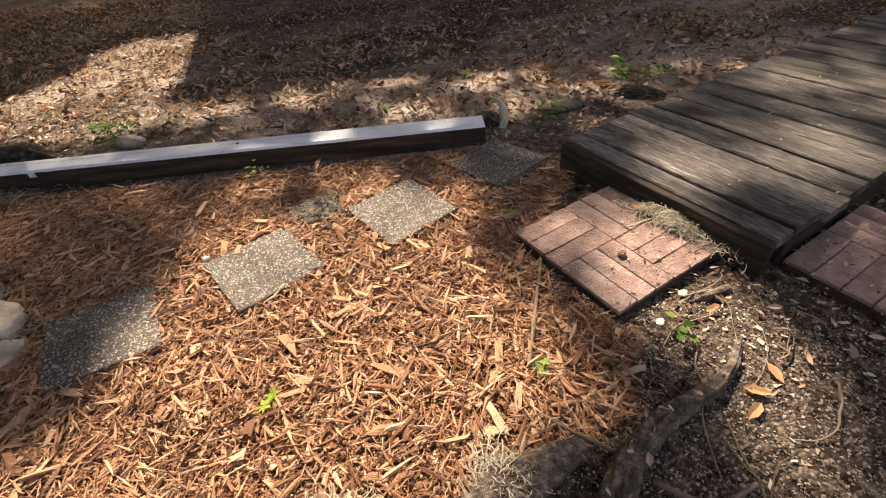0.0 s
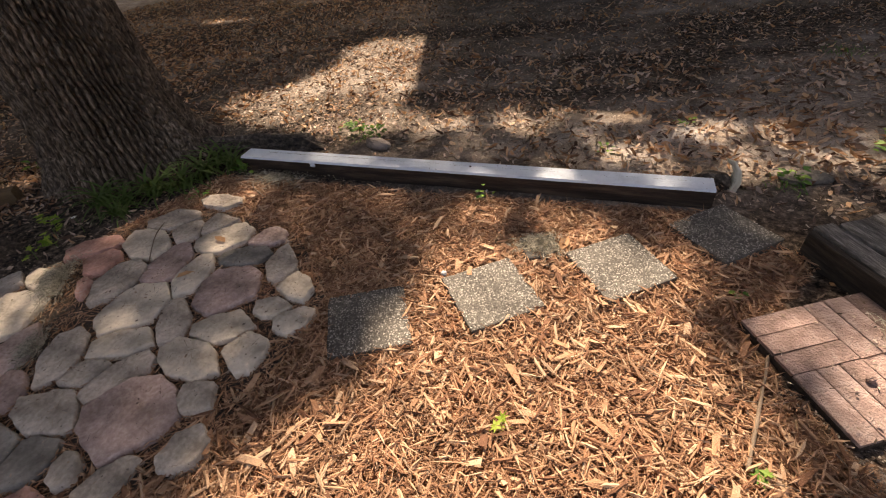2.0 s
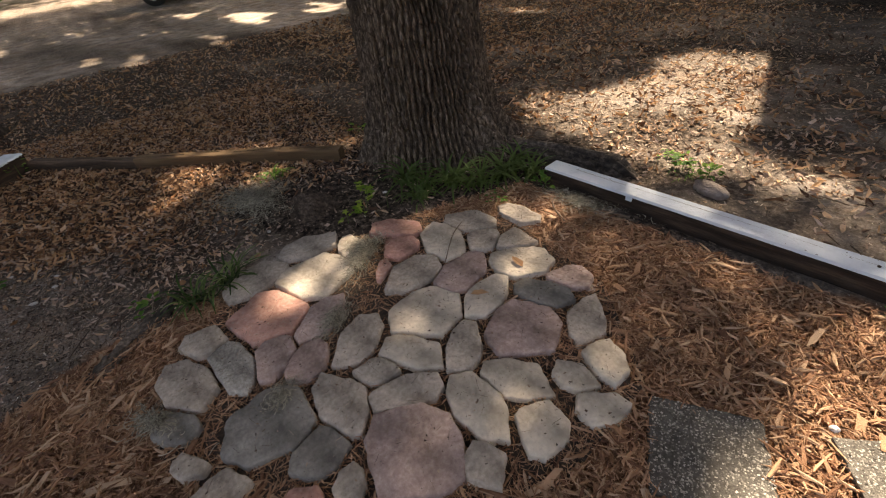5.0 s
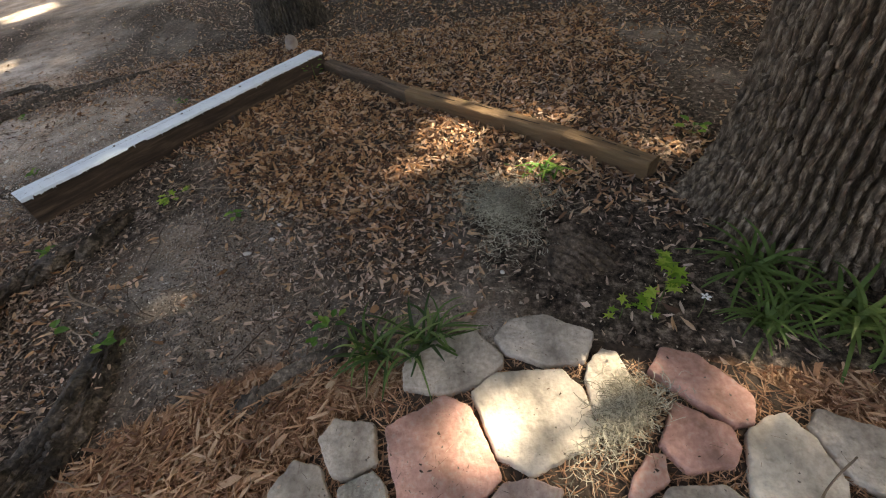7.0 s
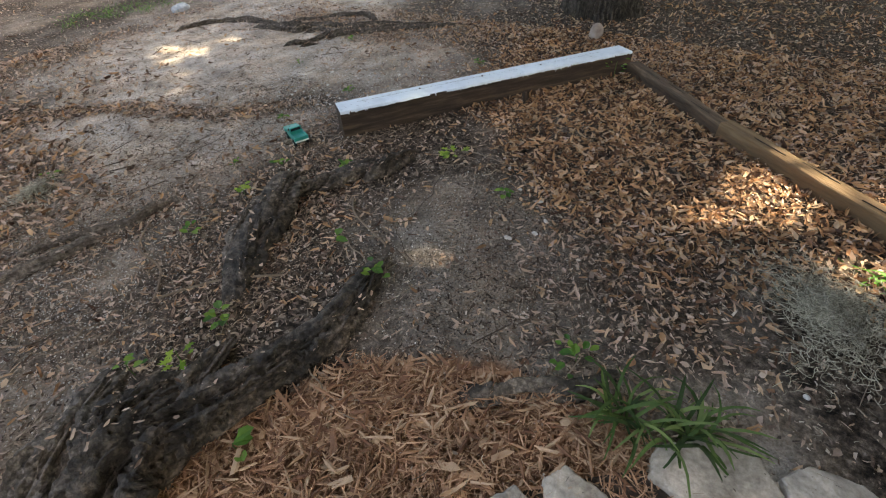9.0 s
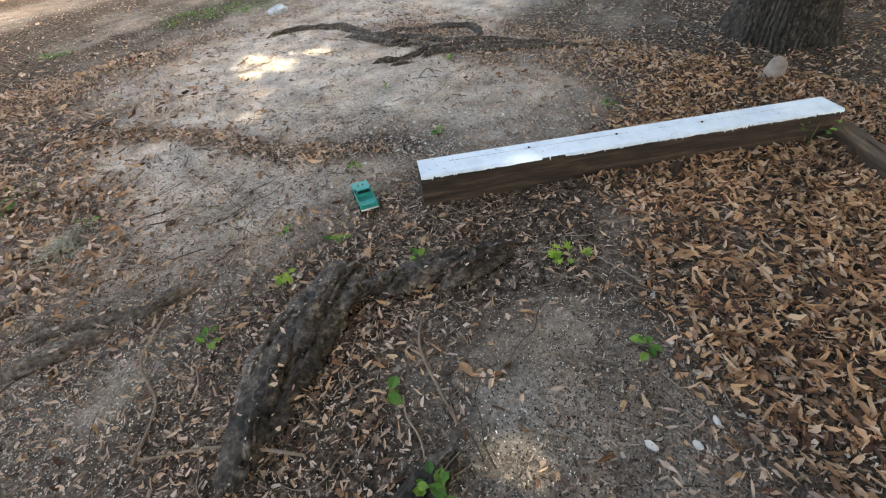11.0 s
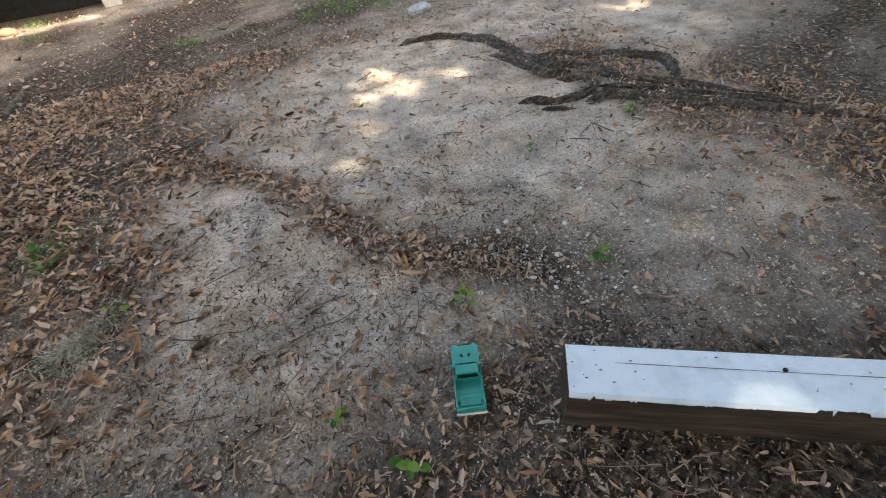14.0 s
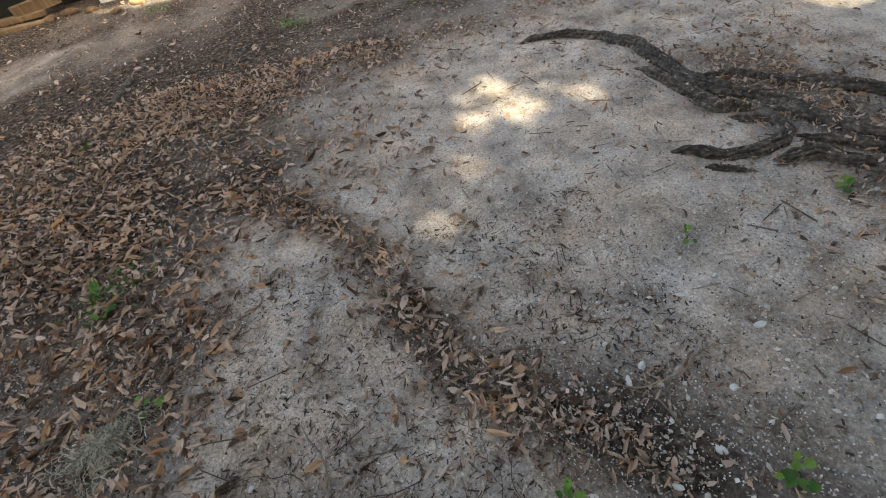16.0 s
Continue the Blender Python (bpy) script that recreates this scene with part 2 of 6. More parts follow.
M_CROWN = leaf_material("oak_crown_leaf", [(0.06, 0.09, 0.025), (0.11, 0.15, 0.045)], through_light=0.5)
M_MOSS = material("grey_moss_strand", [(0.17, 0.152, 0.115), (0.33, 0.3, 0.23), (0.5, 0.46, 0.365)], "island", 60, 0.95, 0, amount=0.8)
M_PETAL = material("white_petal", [(0.75, 0.75, 0.72), (0.82, 0.82, 0.8)], "", 50, 0.6, 0.1)
M_ROCK = material("pale_rock", [(0.17, 0.135, 0.115), (0.29, 0.24, 0.21), (0.42, 0.36, 0.32)], "object", 22, 0.88, 0.7, 120, 0.2)
M_TWIG = material("twig_bark", [(0.07, 0.05, 0.036), (0.19, 0.14, 0.10), (0.32, 0.25, 0.19)], "island", 60, 0.9, 0.4, 300, 0.7)
M_BODY = material("teal_moulded_plastic", [(0.012, 0.26, 0.215), (0.015, 0.31, 0.26), (0.02, 0.35, 0.30)], "", 20, 0.38, 0.05, 300, patch=1.08, clear=0.15)
M_BLACK = material("black_rubber", [(0.012, 0.012, 0.012), (0.025, 0.024, 0.023)], "", 80, 0.75, 0.3)
M_GLASS = material("smoked_window", [(0.012, 0.016, 0.018), (0.02, 0.025, 0.028)], "", 20, 0.12, 0)
M_CHROME = material("dull_chrome", [(0.55, 0.55, 0.54), (0.7, 0.7, 0.69)], "", 40, 0.3, 0.05, metal=0.9)
M_TRIM = material("white_plastic_trim", [(0.68, 0.68, 0.66), (0.78, 0.78, 0.76)], "", 40, 0.4, 0.05)
M_WALL = material("tan_siding", [(0.34, 0.29, 0.22), (0.44, 0.38, 0.3)], "", 8, 0.8, 0.2)
M_ROOF = material("grey_shingle", [(0.07, 0.065, 0.06), (0.14, 0.13, 0.12)], "", 18, 0.95, 0.6)
M_PIER = material("white_block", [(0.55, 0.53, 0.5), (0.72, 0.7, 0.66)], "", 20, 0.9, 0.4)
M_CHALK = material("chalky_pebble", [(0.3, 0.27, 0.235), (0.5, 0.47, 0.43), (0.7, 0.67, 0.62)], "island", 60, 0.9, 0.3, 300, 0.7)
M_VOID = material("crawl_shade_black", [(0.012, 0.012, 0.011), (0.03, 0.028, 0.026)], "", 20, 0.95, 0.3)
M_CARPAINT = material("dark_car_paint", [(0.02, 0.022, 0.026), (0.03, 0.032, 0.036)], "", 10, 0.25, 0.03, clear=0.6)
M_FILM = material("clear_plastic_litter", [(0.3, 0.35, 0.4), (0.55, 0.58, 0.62)], "", 30, 0.25, 0.6)
M_NAIL = material("rusty_nail", [(0.02, 0.014, 0.01), (0.06, 0.035, 0.02)], "", 200, 0.7, 0.3, metal=0.5)


# ---- mesh helpers ----
rng = np.random.default_rng(7)


def np_mesh(name, verts, *faces, mat=None, smooth=False):
    """A mesh from arrays: vertices (N, 3) and any number of (M, k) face arrays."""
    me = bpy.data.meshes.new(name)
    verts = np.asarray(verts, np.float32).reshape(-1, 3)
    faces = [np.asarray(f, np.int32) for f in faces if len(f)]
    me.vertices.add(len(verts))
    me.vertices.foreach_set("co", verts.ravel())
    loops = np.concatenate([f.ravel() for f in faces])
    sizes = np.concatenate([np.full(len(f), f.shape[1], np.int32) for f in faces])
    starts = np.concatenate([[0], np.cumsum(sizes)[:-1]]).astype(np.int32)
    me.loops.add(len(loops))
    me.loops.foreach_set("vertex_index", loops)
    me.polygons.add(len(sizes))
    me.polygons.foreach_set("loop_start", starts)
    me.polygons.foreach_set("use_smooth", np.full(len(sizes), smooth))
    me.update(calc_edges=True)
    if mat:
        me.materials.append(mat)
    return me


def obj(name, me, parent=None, label=""):
    ob = new(name, me)
    if parent is not None:
        ob.parent = parent
    if label:
        ob["label"] = label
    return ob


def part(name, bm, mat, parent, label="", smooth=False):
    """Links a bmesh as one mesh object under a thing or under a part."""
    me = bpy.data.meshes.new(name)
    for f in bm.faces:
        f.smooth = smooth
    bm.to_mesh(me)
    bm.free()
    me.materials.append(mat)
    return obj(name, me, parent, label)


def box(sx, sy, sz, at=(0, 0, 0), bevel=0.0, seg=1, turn=None, wobble=0.0):
    bm = bmesh.new()
    bmesh.ops.create_cube(bm, size=1)
    bmesh.ops.scale(bm, vec=(sx, sy, sz), verts=bm.verts)
    if bevel:
        bmesh.ops.bevel(bm, geom=list(bm.edges), offset=bevel, segments=seg, affect="EDGES", profile=0.6)
    if wobble:
        for v in bm.verts:
            v.co += Vector([random.uniform(-wobble, wobble) for _ in range(3)])
    if turn is not None:
        bmesh.ops.transform(bm, matrix=turn, verts=bm.verts)
    bmesh.ops.translate(bm, vec=at, verts=bm.verts)
    return bm


def prism(outline, depth, bevel=0.0, seg=1):
    """Outline in the x-z plane, drawn out along y, centred."""
    bm = bmesh.new()
    a = [bm.verts.new((x, -depth / 2, z)) for x, z in outline]
    f = bm.faces.new(a)
    r = bmesh.ops.extrude_face_region(bm, geom=[f])
    bmesh.ops.translate(bm, vec=(0, depth, 0), verts=[v for v in r["geom"] if isinstance(v, bmesh.types.BMVert)])
    bmesh.ops.recalc_face_normals(bm, faces=bm.faces)
    if bevel:
        long_edges = [e for e in bm.edges if abs(e.verts[0].co.y - e.verts[1].co.y) < 1e-6]
        bmesh.ops.bevel(bm, geom=long_edges, offset=bevel, segments=seg, affect="EDGES", profile=0.6)
    return bm


def wave(x, y, seed=0, octaves=4, freq=1.0):
    """Smooth noise of about -1 to 1 from turned sines."""
    g = np.random.default_rng(seed)
    out, amp, norm = 0.0, 1.0, 0.0
    for _ in range(octaves):
        for _ in range(3):
            a, p = g.uniform(0, 2 * np.pi, 2)
            out = out + amp * np.sin(freq * (np.cos(a) * x + np.sin(a) * y) * g.uniform(0.7, 1.4) + p)
        norm += amp * 1.7
        amp, freq = amp * 0.6, freq * 2.1
    return out / norm


def H(x, y):
    """Height of the ground."""
    return 0.012 * wave(x, y, 3, 3, 1.1) + 0.004 * wave(x, y, 5, 3, 9.0)


def rotations(n, tilt, flat=True):
    """n turn matrices: any heading, tilts of about that many degrees."""
    yaw = rng.uniform(0, 2 * np.pi, n)
    a, b = rng.normal(0, radians(tilt), n), rng.normal(0, radians(tilt), n)
    ca, sa, cb, sb, cy, sy = np.cos(a), np.sin(a), np.cos(b), np.sin(b), np.cos(yaw), np.sin(yaw)
    z, o = np.zeros(n), np.ones(n)
    rx = np.stack([np.stack([o, z, z], 1), np.stack([z, ca, -sa], 1), np.stack([z, sa, ca], 1)], 1)
    ry = np.stack([np.stack([cb, z, sb], 1), np.stack([z, o, z], 1), np.stack([-sb, z, cb], 1)], 1)
    rz = np.stack([np.stack([cy, -sy, z], 1), np.stack([sy, cy, z], 1), np.stack([z, z, o], 1)], 1)
    return rz @ ry @ rx


def scatter(name, shape, faces, places, turns, sizes, jitter=0.0, mat=None, smooth=False):
    """One mesh of many small copies of a shape, each with its own place, turn, size and unevenness."""
    n, m = len(places), len(shape)
    v = np.repeat(np.asarray(shape, float)[None], n, 0)
    if jitter:
        v = v + rng.normal(0, jitter, v.shape)
    v = v * sizes[:, None, :]
    v = np.einsum("nij,nmj->nmi", turns, v) + places[:, None, :]
    off = (np.arange(n) * m)[:, None, None]
    return np_mesh(name, v.reshape(-1, 3), *[(off + np.asarray(f)[None]).reshape(-1, len(f[0])) for f in faces], mat=mat, smooth=smooth)


CHIP = ([(-.5, -.3, -.5), (-.42, .5, -.5), (.45, .38, -.5), (.5, -.45, -.5), (-.46, -.28, .5), (-.4, .42, .5), (.42, .3, .5), (.46, -.4, .5)],
        [[(3, 2, 1, 0), (4, 5, 6, 7), (0, 1, 5, 4), (1, 2, 6, 5), (2, 3, 7, 6), (3, 0, 4, 7)]])
SPLINTER = ([(-.5, -.05, 0), (-.2, .42, -.4), (.22, .38, -.4), (.5, .06, 0), (.15, -.45, -.3), (-.25, -.4, -.3), (-.18, .1, .5), (.2, -.05, .5)],
            [[(0, 6, 1), (2, 7, 3), (3, 7, 4), (5, 6, 0)], [(1, 6, 7, 2), (4, 7, 6, 5), (1, 2, 4, 5)]])
LEAF = ([(-.5, 0, 0), (-.2, .42, .3), (.18, .4, .25), (.5, 0, .1), (.18, -.4, .25), (-.2, -.42, .3), (-.18, 0, 0), (.2, 0, 0)],
        [[(0, 6, 1), (0, 5, 6), (7, 3, 2), (7, 4, 3)], [(6, 7, 2, 1), (6, 5, 4, 7)]])
OVAL = ([(-.5, 0, .05), (-.34, .22, .16), (-.1, .4, .26), (.16, .46, .26), (.36, .32, .2), (.5, .04, .12), (.38, -.28, .22), (.18, -.44, .32), (-.1, -.38, .3), (-.34, -.2, .18), (-.25, 0, 0), (.05, .01, .02), (.3, .02, .02)],
        [[(0, 10, 1), (0, 9, 10), (1, 10, 2), (10, 9, 8), (4, 12, 5), (12, 6, 5)], [(10, 11, 3, 2), (10, 8, 7, 11), (11, 12, 4, 3), (11, 7, 6, 12)]])
CURLED = ([(-.5, .02, .35), (-.22, .3, .1), (.16, .34, .3), (.5, .06, .8), (.2, -.2, .55), (-.18, -.34, .5), (-.16, 0, 0), (.2, .04, .15)],
          LEAF[1])
BROKEN = ([(-.5, -.1, .1), (-.3, .38, .25), (.12, .44, .1), (.42, .2, .3), (.3, -.12, .1), (.05, -.3, .35), (-.28, -.4, .2), (0, .02, 0)],
          [[(0, 7, 1), (1, 7, 2), (2, 7, 3), (3, 7, 4), (4, 7, 5), (5, 7, 6), (6, 7, 0)]])
PEBBLE = ([(.5, 0, 0), (0, .5, 0), (-.5, 0, 0), (0, -.5, 0), (.1, .05, .45), (-.05, -.1, -.45), (.3, .33, .2), (-.32, .3, .22), (-.3, -.33, .2), (.34, -.3, .18)],
          [[(0, 6, 4), (6, 1, 4), (1, 7, 4), (7, 2, 4), (2, 8, 4), (8, 3, 4), (3, 9, 4), (9, 0, 4), (0, 1, 6), (1, 2, 7), (2, 3, 8), (3, 0, 9)]])
GRAIN = ([(.5, .05, -.1), (.02, .5, -.1), (-.5, -.04, -.1), (-.05, -.5, -.1), (.05, .03, .42)],
         [[(0, 1, 4), (1, 2, 4), (2, 3, 4), (3, 0, 4)]])
FIBRE = ([(-.5, 0, 0), (0, .5, -.3), (.5, .1, 0), (.05, -.5, -.3), (.05, .03, .5)],
         [[(0, 4, 1), (1, 4, 2), (2, 4, 3), (3, 4, 0)]])
CRUMB = ([(-.5, -.2, 0), (.4, -.35, .1), (.5, .25, 0), (-.3, .4, .12)], [[(0, 1, 2, 3)]])


def inside(x, y, corners):
    """Whether points lie in a polygon."""
    r = np.zeros(np.shape(x), bool)
    j = len(corners) - 1
    for i in range(len(corners)):
        (xi, yi), (xj, yj) = corners[i], corners[j]
        hit = ((yi > y) != (yj > y)) & (x < (xj - xi) * (y - yi) / (yj - yi + 1e-12) + xi)
        r ^= hit
        j = i
    return r


def bump_at(x, y, cx, cy, sx, sy=None):
    return np.exp(-((x - cx) / sx) ** 2 - ((y - cy) / (sy or sx)) ** 2)


def smooth(v, a, b):
    t = np.clip((v - a) / (b - a), 0, 1)
    return t * t * (3 - 2 * t)


# ---- plan ----
MULCH = [(-2.75, 1.86), (-1.4, 2.0), (-.06, 2.2), (.27, 1.93), (.1, 1.65), (-.03, 1.5), (.25, 1.1), (.2, .88), (-.1, .64), (-.5, -.5), (-1.5, -1.0), (-2.15, -.98), (-2.8, -.72), (-3.02, -.1), (-3.0, .4), (-2.9, 1.2)]
PADS = [(-1.254, 1.118, 34), (-.861, 1.404, 45), (-.428, 1.708, 43), (-.055, 2.045, 46)]
BRICK_PAD = (.297, 1.474, 34.5)
BRICK_PAD_FAR = (1.075, 1.30, 34.5)
STONES = {
    "grey": [
        (-2.966, 0.381, 0.151, 0.094, 103, 251), (-3.027, 0.669, 0.148, 0.091, 78, 698), (-2.72, 0.091, 0.09, 0.077, 36, 104),
        (-2.541, -0.017, 0.147, 0.081, 17, 488), (-2.306, 0.575, 0.136, 0.076, 124, 437), (-2.119, 0.556, 0.074, 0.054, 58, 25),
        (-2.479, 0.947, 0.139, 0.094, 98, 484), (-2.623, 1.385, 0.128, 0.082, 37, 394), (-2.46, 1.331, 0.089, 0.079, 119, 574),
        (-2.487, 1.598, 0.114, 0.063, 8, 107), (-2.343, 1.425, 0.093, 0.07, 54, 462), (-1.794, 1.27, 0.124, 0.062, 119, 8),
    ],
    "grey_b": [
        (-2.004, 0.852, 0.121, 0.063, 132, 59), (-1.972, 0.585, 0.13, 0.066, 68, 667), (-2.09, 0.394, 0.136, 0.075, 2, 252),
        (-1.62, 0.623, 0.069, 0.056, 174, 162), (-1.516, 0.475, 0.074, 0.062, 72, 206), (-1.662, 0.314, 0.092, 0.049, 71, 488),
        (-1.824, 0.293, 0.06, 0.045, 137, 680), (-2.05, -0.021, 0.083, 0.062, 82, 148), (-2.196, -0.071, 0.068, 0.036, 41, 200),
    ],
    "cream": [
        (-2.853, 0.826, 0.125, 0.059, 168, 91), (-2.781, 0.604, 0.158, 0.146, 63, 533), (-2.581, 1.18, 0.151, 0.096, 165, 601),
        (-2.215, 1.344, 0.138, 0.103, 51, 437), (-2.245, 0.848, 0.143, 0.134, 56, 548), (-2.145, 1.084, 0.138, 0.072, 110, 391),
        (-2.109, 0.695, 0.129, 0.071, 30, 199), (-1.775, 0.895, 0.119, 0.072, 31, 462), (-1.781, 0.731, 0.139, 0.078, 173, 206),
        (-1.598, 0.829, 0.09, 0.075, 137, 260), (-1.528, 1.014, 0.08, 0.056, 57, 673), (-1.658, 1.04, 0.074, 0.052, 15, 135),
    ],
    "cream_b": [
        (-1.628, 1.167, 0.088, 0.062, 152, 179),
    ],
    "pink": [
        (-2.689, 0.339, 0.163, 0.138, 29, 304), (-2.842, 1.076, 0.145, 0.071, 37, 649), (-2.688, 1.005, 0.088, 0.079, 94, 111),
        (-2.6, 0.861, 0.073, 0.034, 135, 242), (-1.858, 0.162, 0.074, 0.053, 54, 108),
    ],
    "pebbly": [
        (-2.51, 0.149, 0.142, 0.067, 2, 519),
    ],
    "plum": [
        (-2.447, 0.289, 0.11, 0.073, 150, 260), (-2.515, 0.515, 0.134, 0.077, 117, 533), (-2.331, 0.376, 0.098, 0.068, 129, 680),
        (-2.339, 1.114, 0.15, 0.088, 107, 464), (-1.998, 1.417, 0.093, 0.064, 44, 491), (-1.922, 1.07, 0.141, 0.132, 72, 548),
        (-1.791, 0.494, 0.153, 0.141, 172, 368),
    ],
    "dark": [
        (-2.007, 1.26, 0.119, 0.066, 28, 669), (-2.171, 0.177, 0.139, 0.123, 72, 251), (-1.973, 0.264, 0.087, 0.075, 103, 179),
        (-2.381, -0.088, 0.095, 0.057, 36, 284),
    ],
}



def stone_rows():
    rows = []
    for colour, items in STONES.items():
        for x, y, a, b, turn, shape in items:
            c, s = math.cos(radians(turn)), math.sin(radians(turn))
            rows.append((x, y, a, b, c, s, colour.removesuffix("_b"), shape))
    return rows


ROWS = stone_rows()
SX, SY, SA, SB, SC, SS = (np.array([r[i] for r in ROWS]) for i in range(6))


def stone_distance(x, y):
    """Distance to each stone, in its own half-widths; last axis: stones."""
    dx, dy = np.asarray(x)[..., None] - SX, np.asarray(y)[..., None] - SY
    u, v = (dx * SC + dy * SS) / SA, (-dx * SS + dy * SC) / SB
    return np.hypot(u, v)


def on_pads(x, y, grow=0.0):
    r = np.zeros(np.shape(x), bool)
    for cx, cy, turn, half in [(*p, .1525) for p in PADS] + [(*BRICK_PAD, .23), (*BRICK_PAD_FAR, .23)]:
        c, s = math.cos(radians(turn)), math.sin(radians(turn))
        u, v = (x - cx) * c + (y - cy) * s, -(x - cx) * s + (y - cy) * c
        r |= (np.abs(u) < half + grow) & (np.abs(v) < half + grow)
    return r


DECK_O, DECK_U, DECK_V = Vector((.227, 2.02, 0)), Vector((.572, -.82, 0)).normalized(), Vector((.82, .572, 0)).normalized()
DECK_W, DECK_L, DECK_Z = .84, 3.4, .12


def on_deck(x, y, grow=0.0):
    u = (x - DECK_O.x) * DECK_U.x + (y - DECK_O.y) * DECK_U.y
    v = (x - DECK_O.x) * DECK_V.x + (y - DECK_O.y) * DECK_V.y
    return (u > -grow) & (u < DECK_W + grow) & (v > -grow) & (v < DECK_L)


BEAM_A = ((-2.645, 1.992), (-.105, 2.285), .112, .108)
BEAM_B = ((-4.03, -1.842), (-5.69, -.618), .152, .15)
EDGING = [((-3.87, 1.275), (-4.2, .965)), ((-4.2, .965), (-4.935, .135)), ((-4.93, .14), (-5.66, -.54))]


def side_of(x, y, a, b):
    return (b[0] - a[0]) * (y - a[1]) - (b[1] - a[1]) * (x - a[0])


def mulch_weight(x, y):
    wob = .05 * wave(x, y, 21, 3, 6.0)
    return (inside(x + wob, y + wob, MULCH)).astype(float)


SAND = [(-3.42, -3.4, .36, .42), (-3.42, -2.8, .5, .42), (-4.65, -3.85, .8, 1.2), (-4.65, -2.85, .5, .5), (-5.2, -3.2, .5, .6), (-3.7, -2.25, .42, .25), (-6.2, -4.2, .9, 1.0)]


def sand_weight(x, y):
    s = 0.0
    for cx, cy, a, b in SAND:
        s = np.maximum(s, 1.5 * bump_at(x, y, cx, cy, a * 1.15, b * 1.15))
    s = s + .44 * smooth(y, 2.3, 2.9) * (1 - .6 * smooth(y, 3.4, 4.2)) * (1 - .8 * bump_at(x, y, -5.5, 3, 2.5, 2.5)) + .45 * smooth(-x, 8.6, 9.6)
    s = s + .3 * smooth(-x, 3.0, 3.6) * smooth(-y, 1.75, 2.4) * (1 - smooth(-x, 6.0, 6.6)) * (1 - smooth(-y, 4.6, 5.4))
    s = s + .6 * bump_at(x, y, -2.7, -2.4, .95, 1.2) + .42 * bump_at(x, y, -3.45, -1.1, .36, .32) - .5 * bump_at(x, y, -4.0, -1.45, .5, .35) - .35 * bump_at(x, y, -3.1, -1.5, .6, .5) + .35 * bump_at(x, y, -2.9, -1.75, .5, .4) + .1 * smooth(-y, 5.5, 6.5) + .35 * bump_at(x, y, -3.4, -.5, .5, .35) - .2 * bump_at(x, y, .6, .7, .8) - .6 * bump_at(x, y, -4.35, -2.3, .2, .16) - .55 * bump_at(x, y, -4.2, -2.5, .2, .14) - .4 * bump_at(x, y, -5.6, -3.4, .3, .5)
    return np.clip(s + .45 * wave(x, y, 9, 5, 2.6), 0, 1)


def leaf_bed(x, y):
    """The drift of oak leaves in the corner between the edging and the white beam."""
    return smooth(side_of(x, y, (-4.4, -1.3), (-3.3, .05)) / 1.74 + .16 * wave(x, y, 61, 4, 5), -.1, .42) * smooth(-x, 3.2, 4.1) * smooth(y, -1.7, -1.3)


def past_edging(x, y):
    return smooth(side_of(x, y, (-5.66, -.54), (-3.87, 1.275)), .02, .25) * smooth(-x, 2.9, 3.4)


def litter_density(x, y):
    beyond = past_edging(x, y)
    inner = leaf_bed(x, y)
    d = .12 + .72 * inner + .6 * bump_at(x, y, -4.0, .3, .6, .5) + .7 * beyond
    d = d + .72 * np.maximum(bump_at(x, y, -2.2, -4.1, 1.0, 1.5), bump_at(x, y, -2.75, -3.1, .4, .7)) + .7 * bump_at(x, y, -3.3, -5.5, 1.3, .5) + .5 * bump_at(x, y, -2.6, -1.9, .7, .6)
    band = np.abs(x + 3.62 + .62 * (y + 3.3) - .1 * np.sin(4 * y))
    d = d + .95 * np.exp(-(band / .1) ** 2) * smooth(y, -4.2, -3.95) * smooth(-y, 2.2, 2.4)
    d = d + .62 * smooth(y, 2.2, 2.7) + .35 * bump_at(x, y, -6.5, -3.2, 1.2, .8) + .75 * bump_at(x, y, -5.66, -3.5, .36, .65) + .5 * bump_at(x, y, -4.72, -3.55, .12, .1) + .3 * bump_at(x, y, -5.6, -2.9, .5, .3) + .45 * bump_at(x, y, -3.1, -1.9, .5, .4) + .9 * bump_at(x, y, -6.4, -1.8, .75, .8) + .6 * bump_at(x, y, -3.98, -2.0, .22, .2) + .3 * bump_at(x, y, -3.5, -1.6, .6, .4) + .3 * bump_at(x, y, -3.15, -1.25, .5, .4) + 1.2 * bump_at(x, y, .62, 1.25, .34, .16) + .35 * bump_at(x, y, .9, 1.05, .4, .15)
    d = (d + .3 * bump_at(x, y, -3.3, .1, .5, .6)) * (1 - .35 * bump_at(x, y, -3.35, -.5, .4, .3)) * (1 - .8 * smooth(-x, 8.6, 9.4))
    for cx, cy, a, b in SAND[:5]:
        d = d * (1 - .85 * bump_at(x, y, cx, cy, a * .9, b * .9) * (band > .16))
    # fewer leaves about (-5, 2.2): the dark soil stands in for deep shade
    d = d * (1 - .93 * mulch_weight(x, y)) * (1 - .6 * bump_at(x, y, -3.4, .75, .45, .4)) * (1 - .45 * bump_at(x, y, -5.0, 2.2, 1.2, 1.0)) * (1 - .55 * bump_at(x, y, -3.45, -1.05, .33, .3))
    return np.clip(d * (1 + .6 * wave(x, y, 13, 4, 3.5)), 0.02, 1)


# ---- ground ----
def axis(lo, hi, step, far):
    core = np.arange(lo, hi, step)
    grow = step * np.cumsum(1.22 ** np.arange(1, 60))
    grow = grow[grow < far]
    return np.concatenate([(lo - grow)[::-1], core, hi + grow])


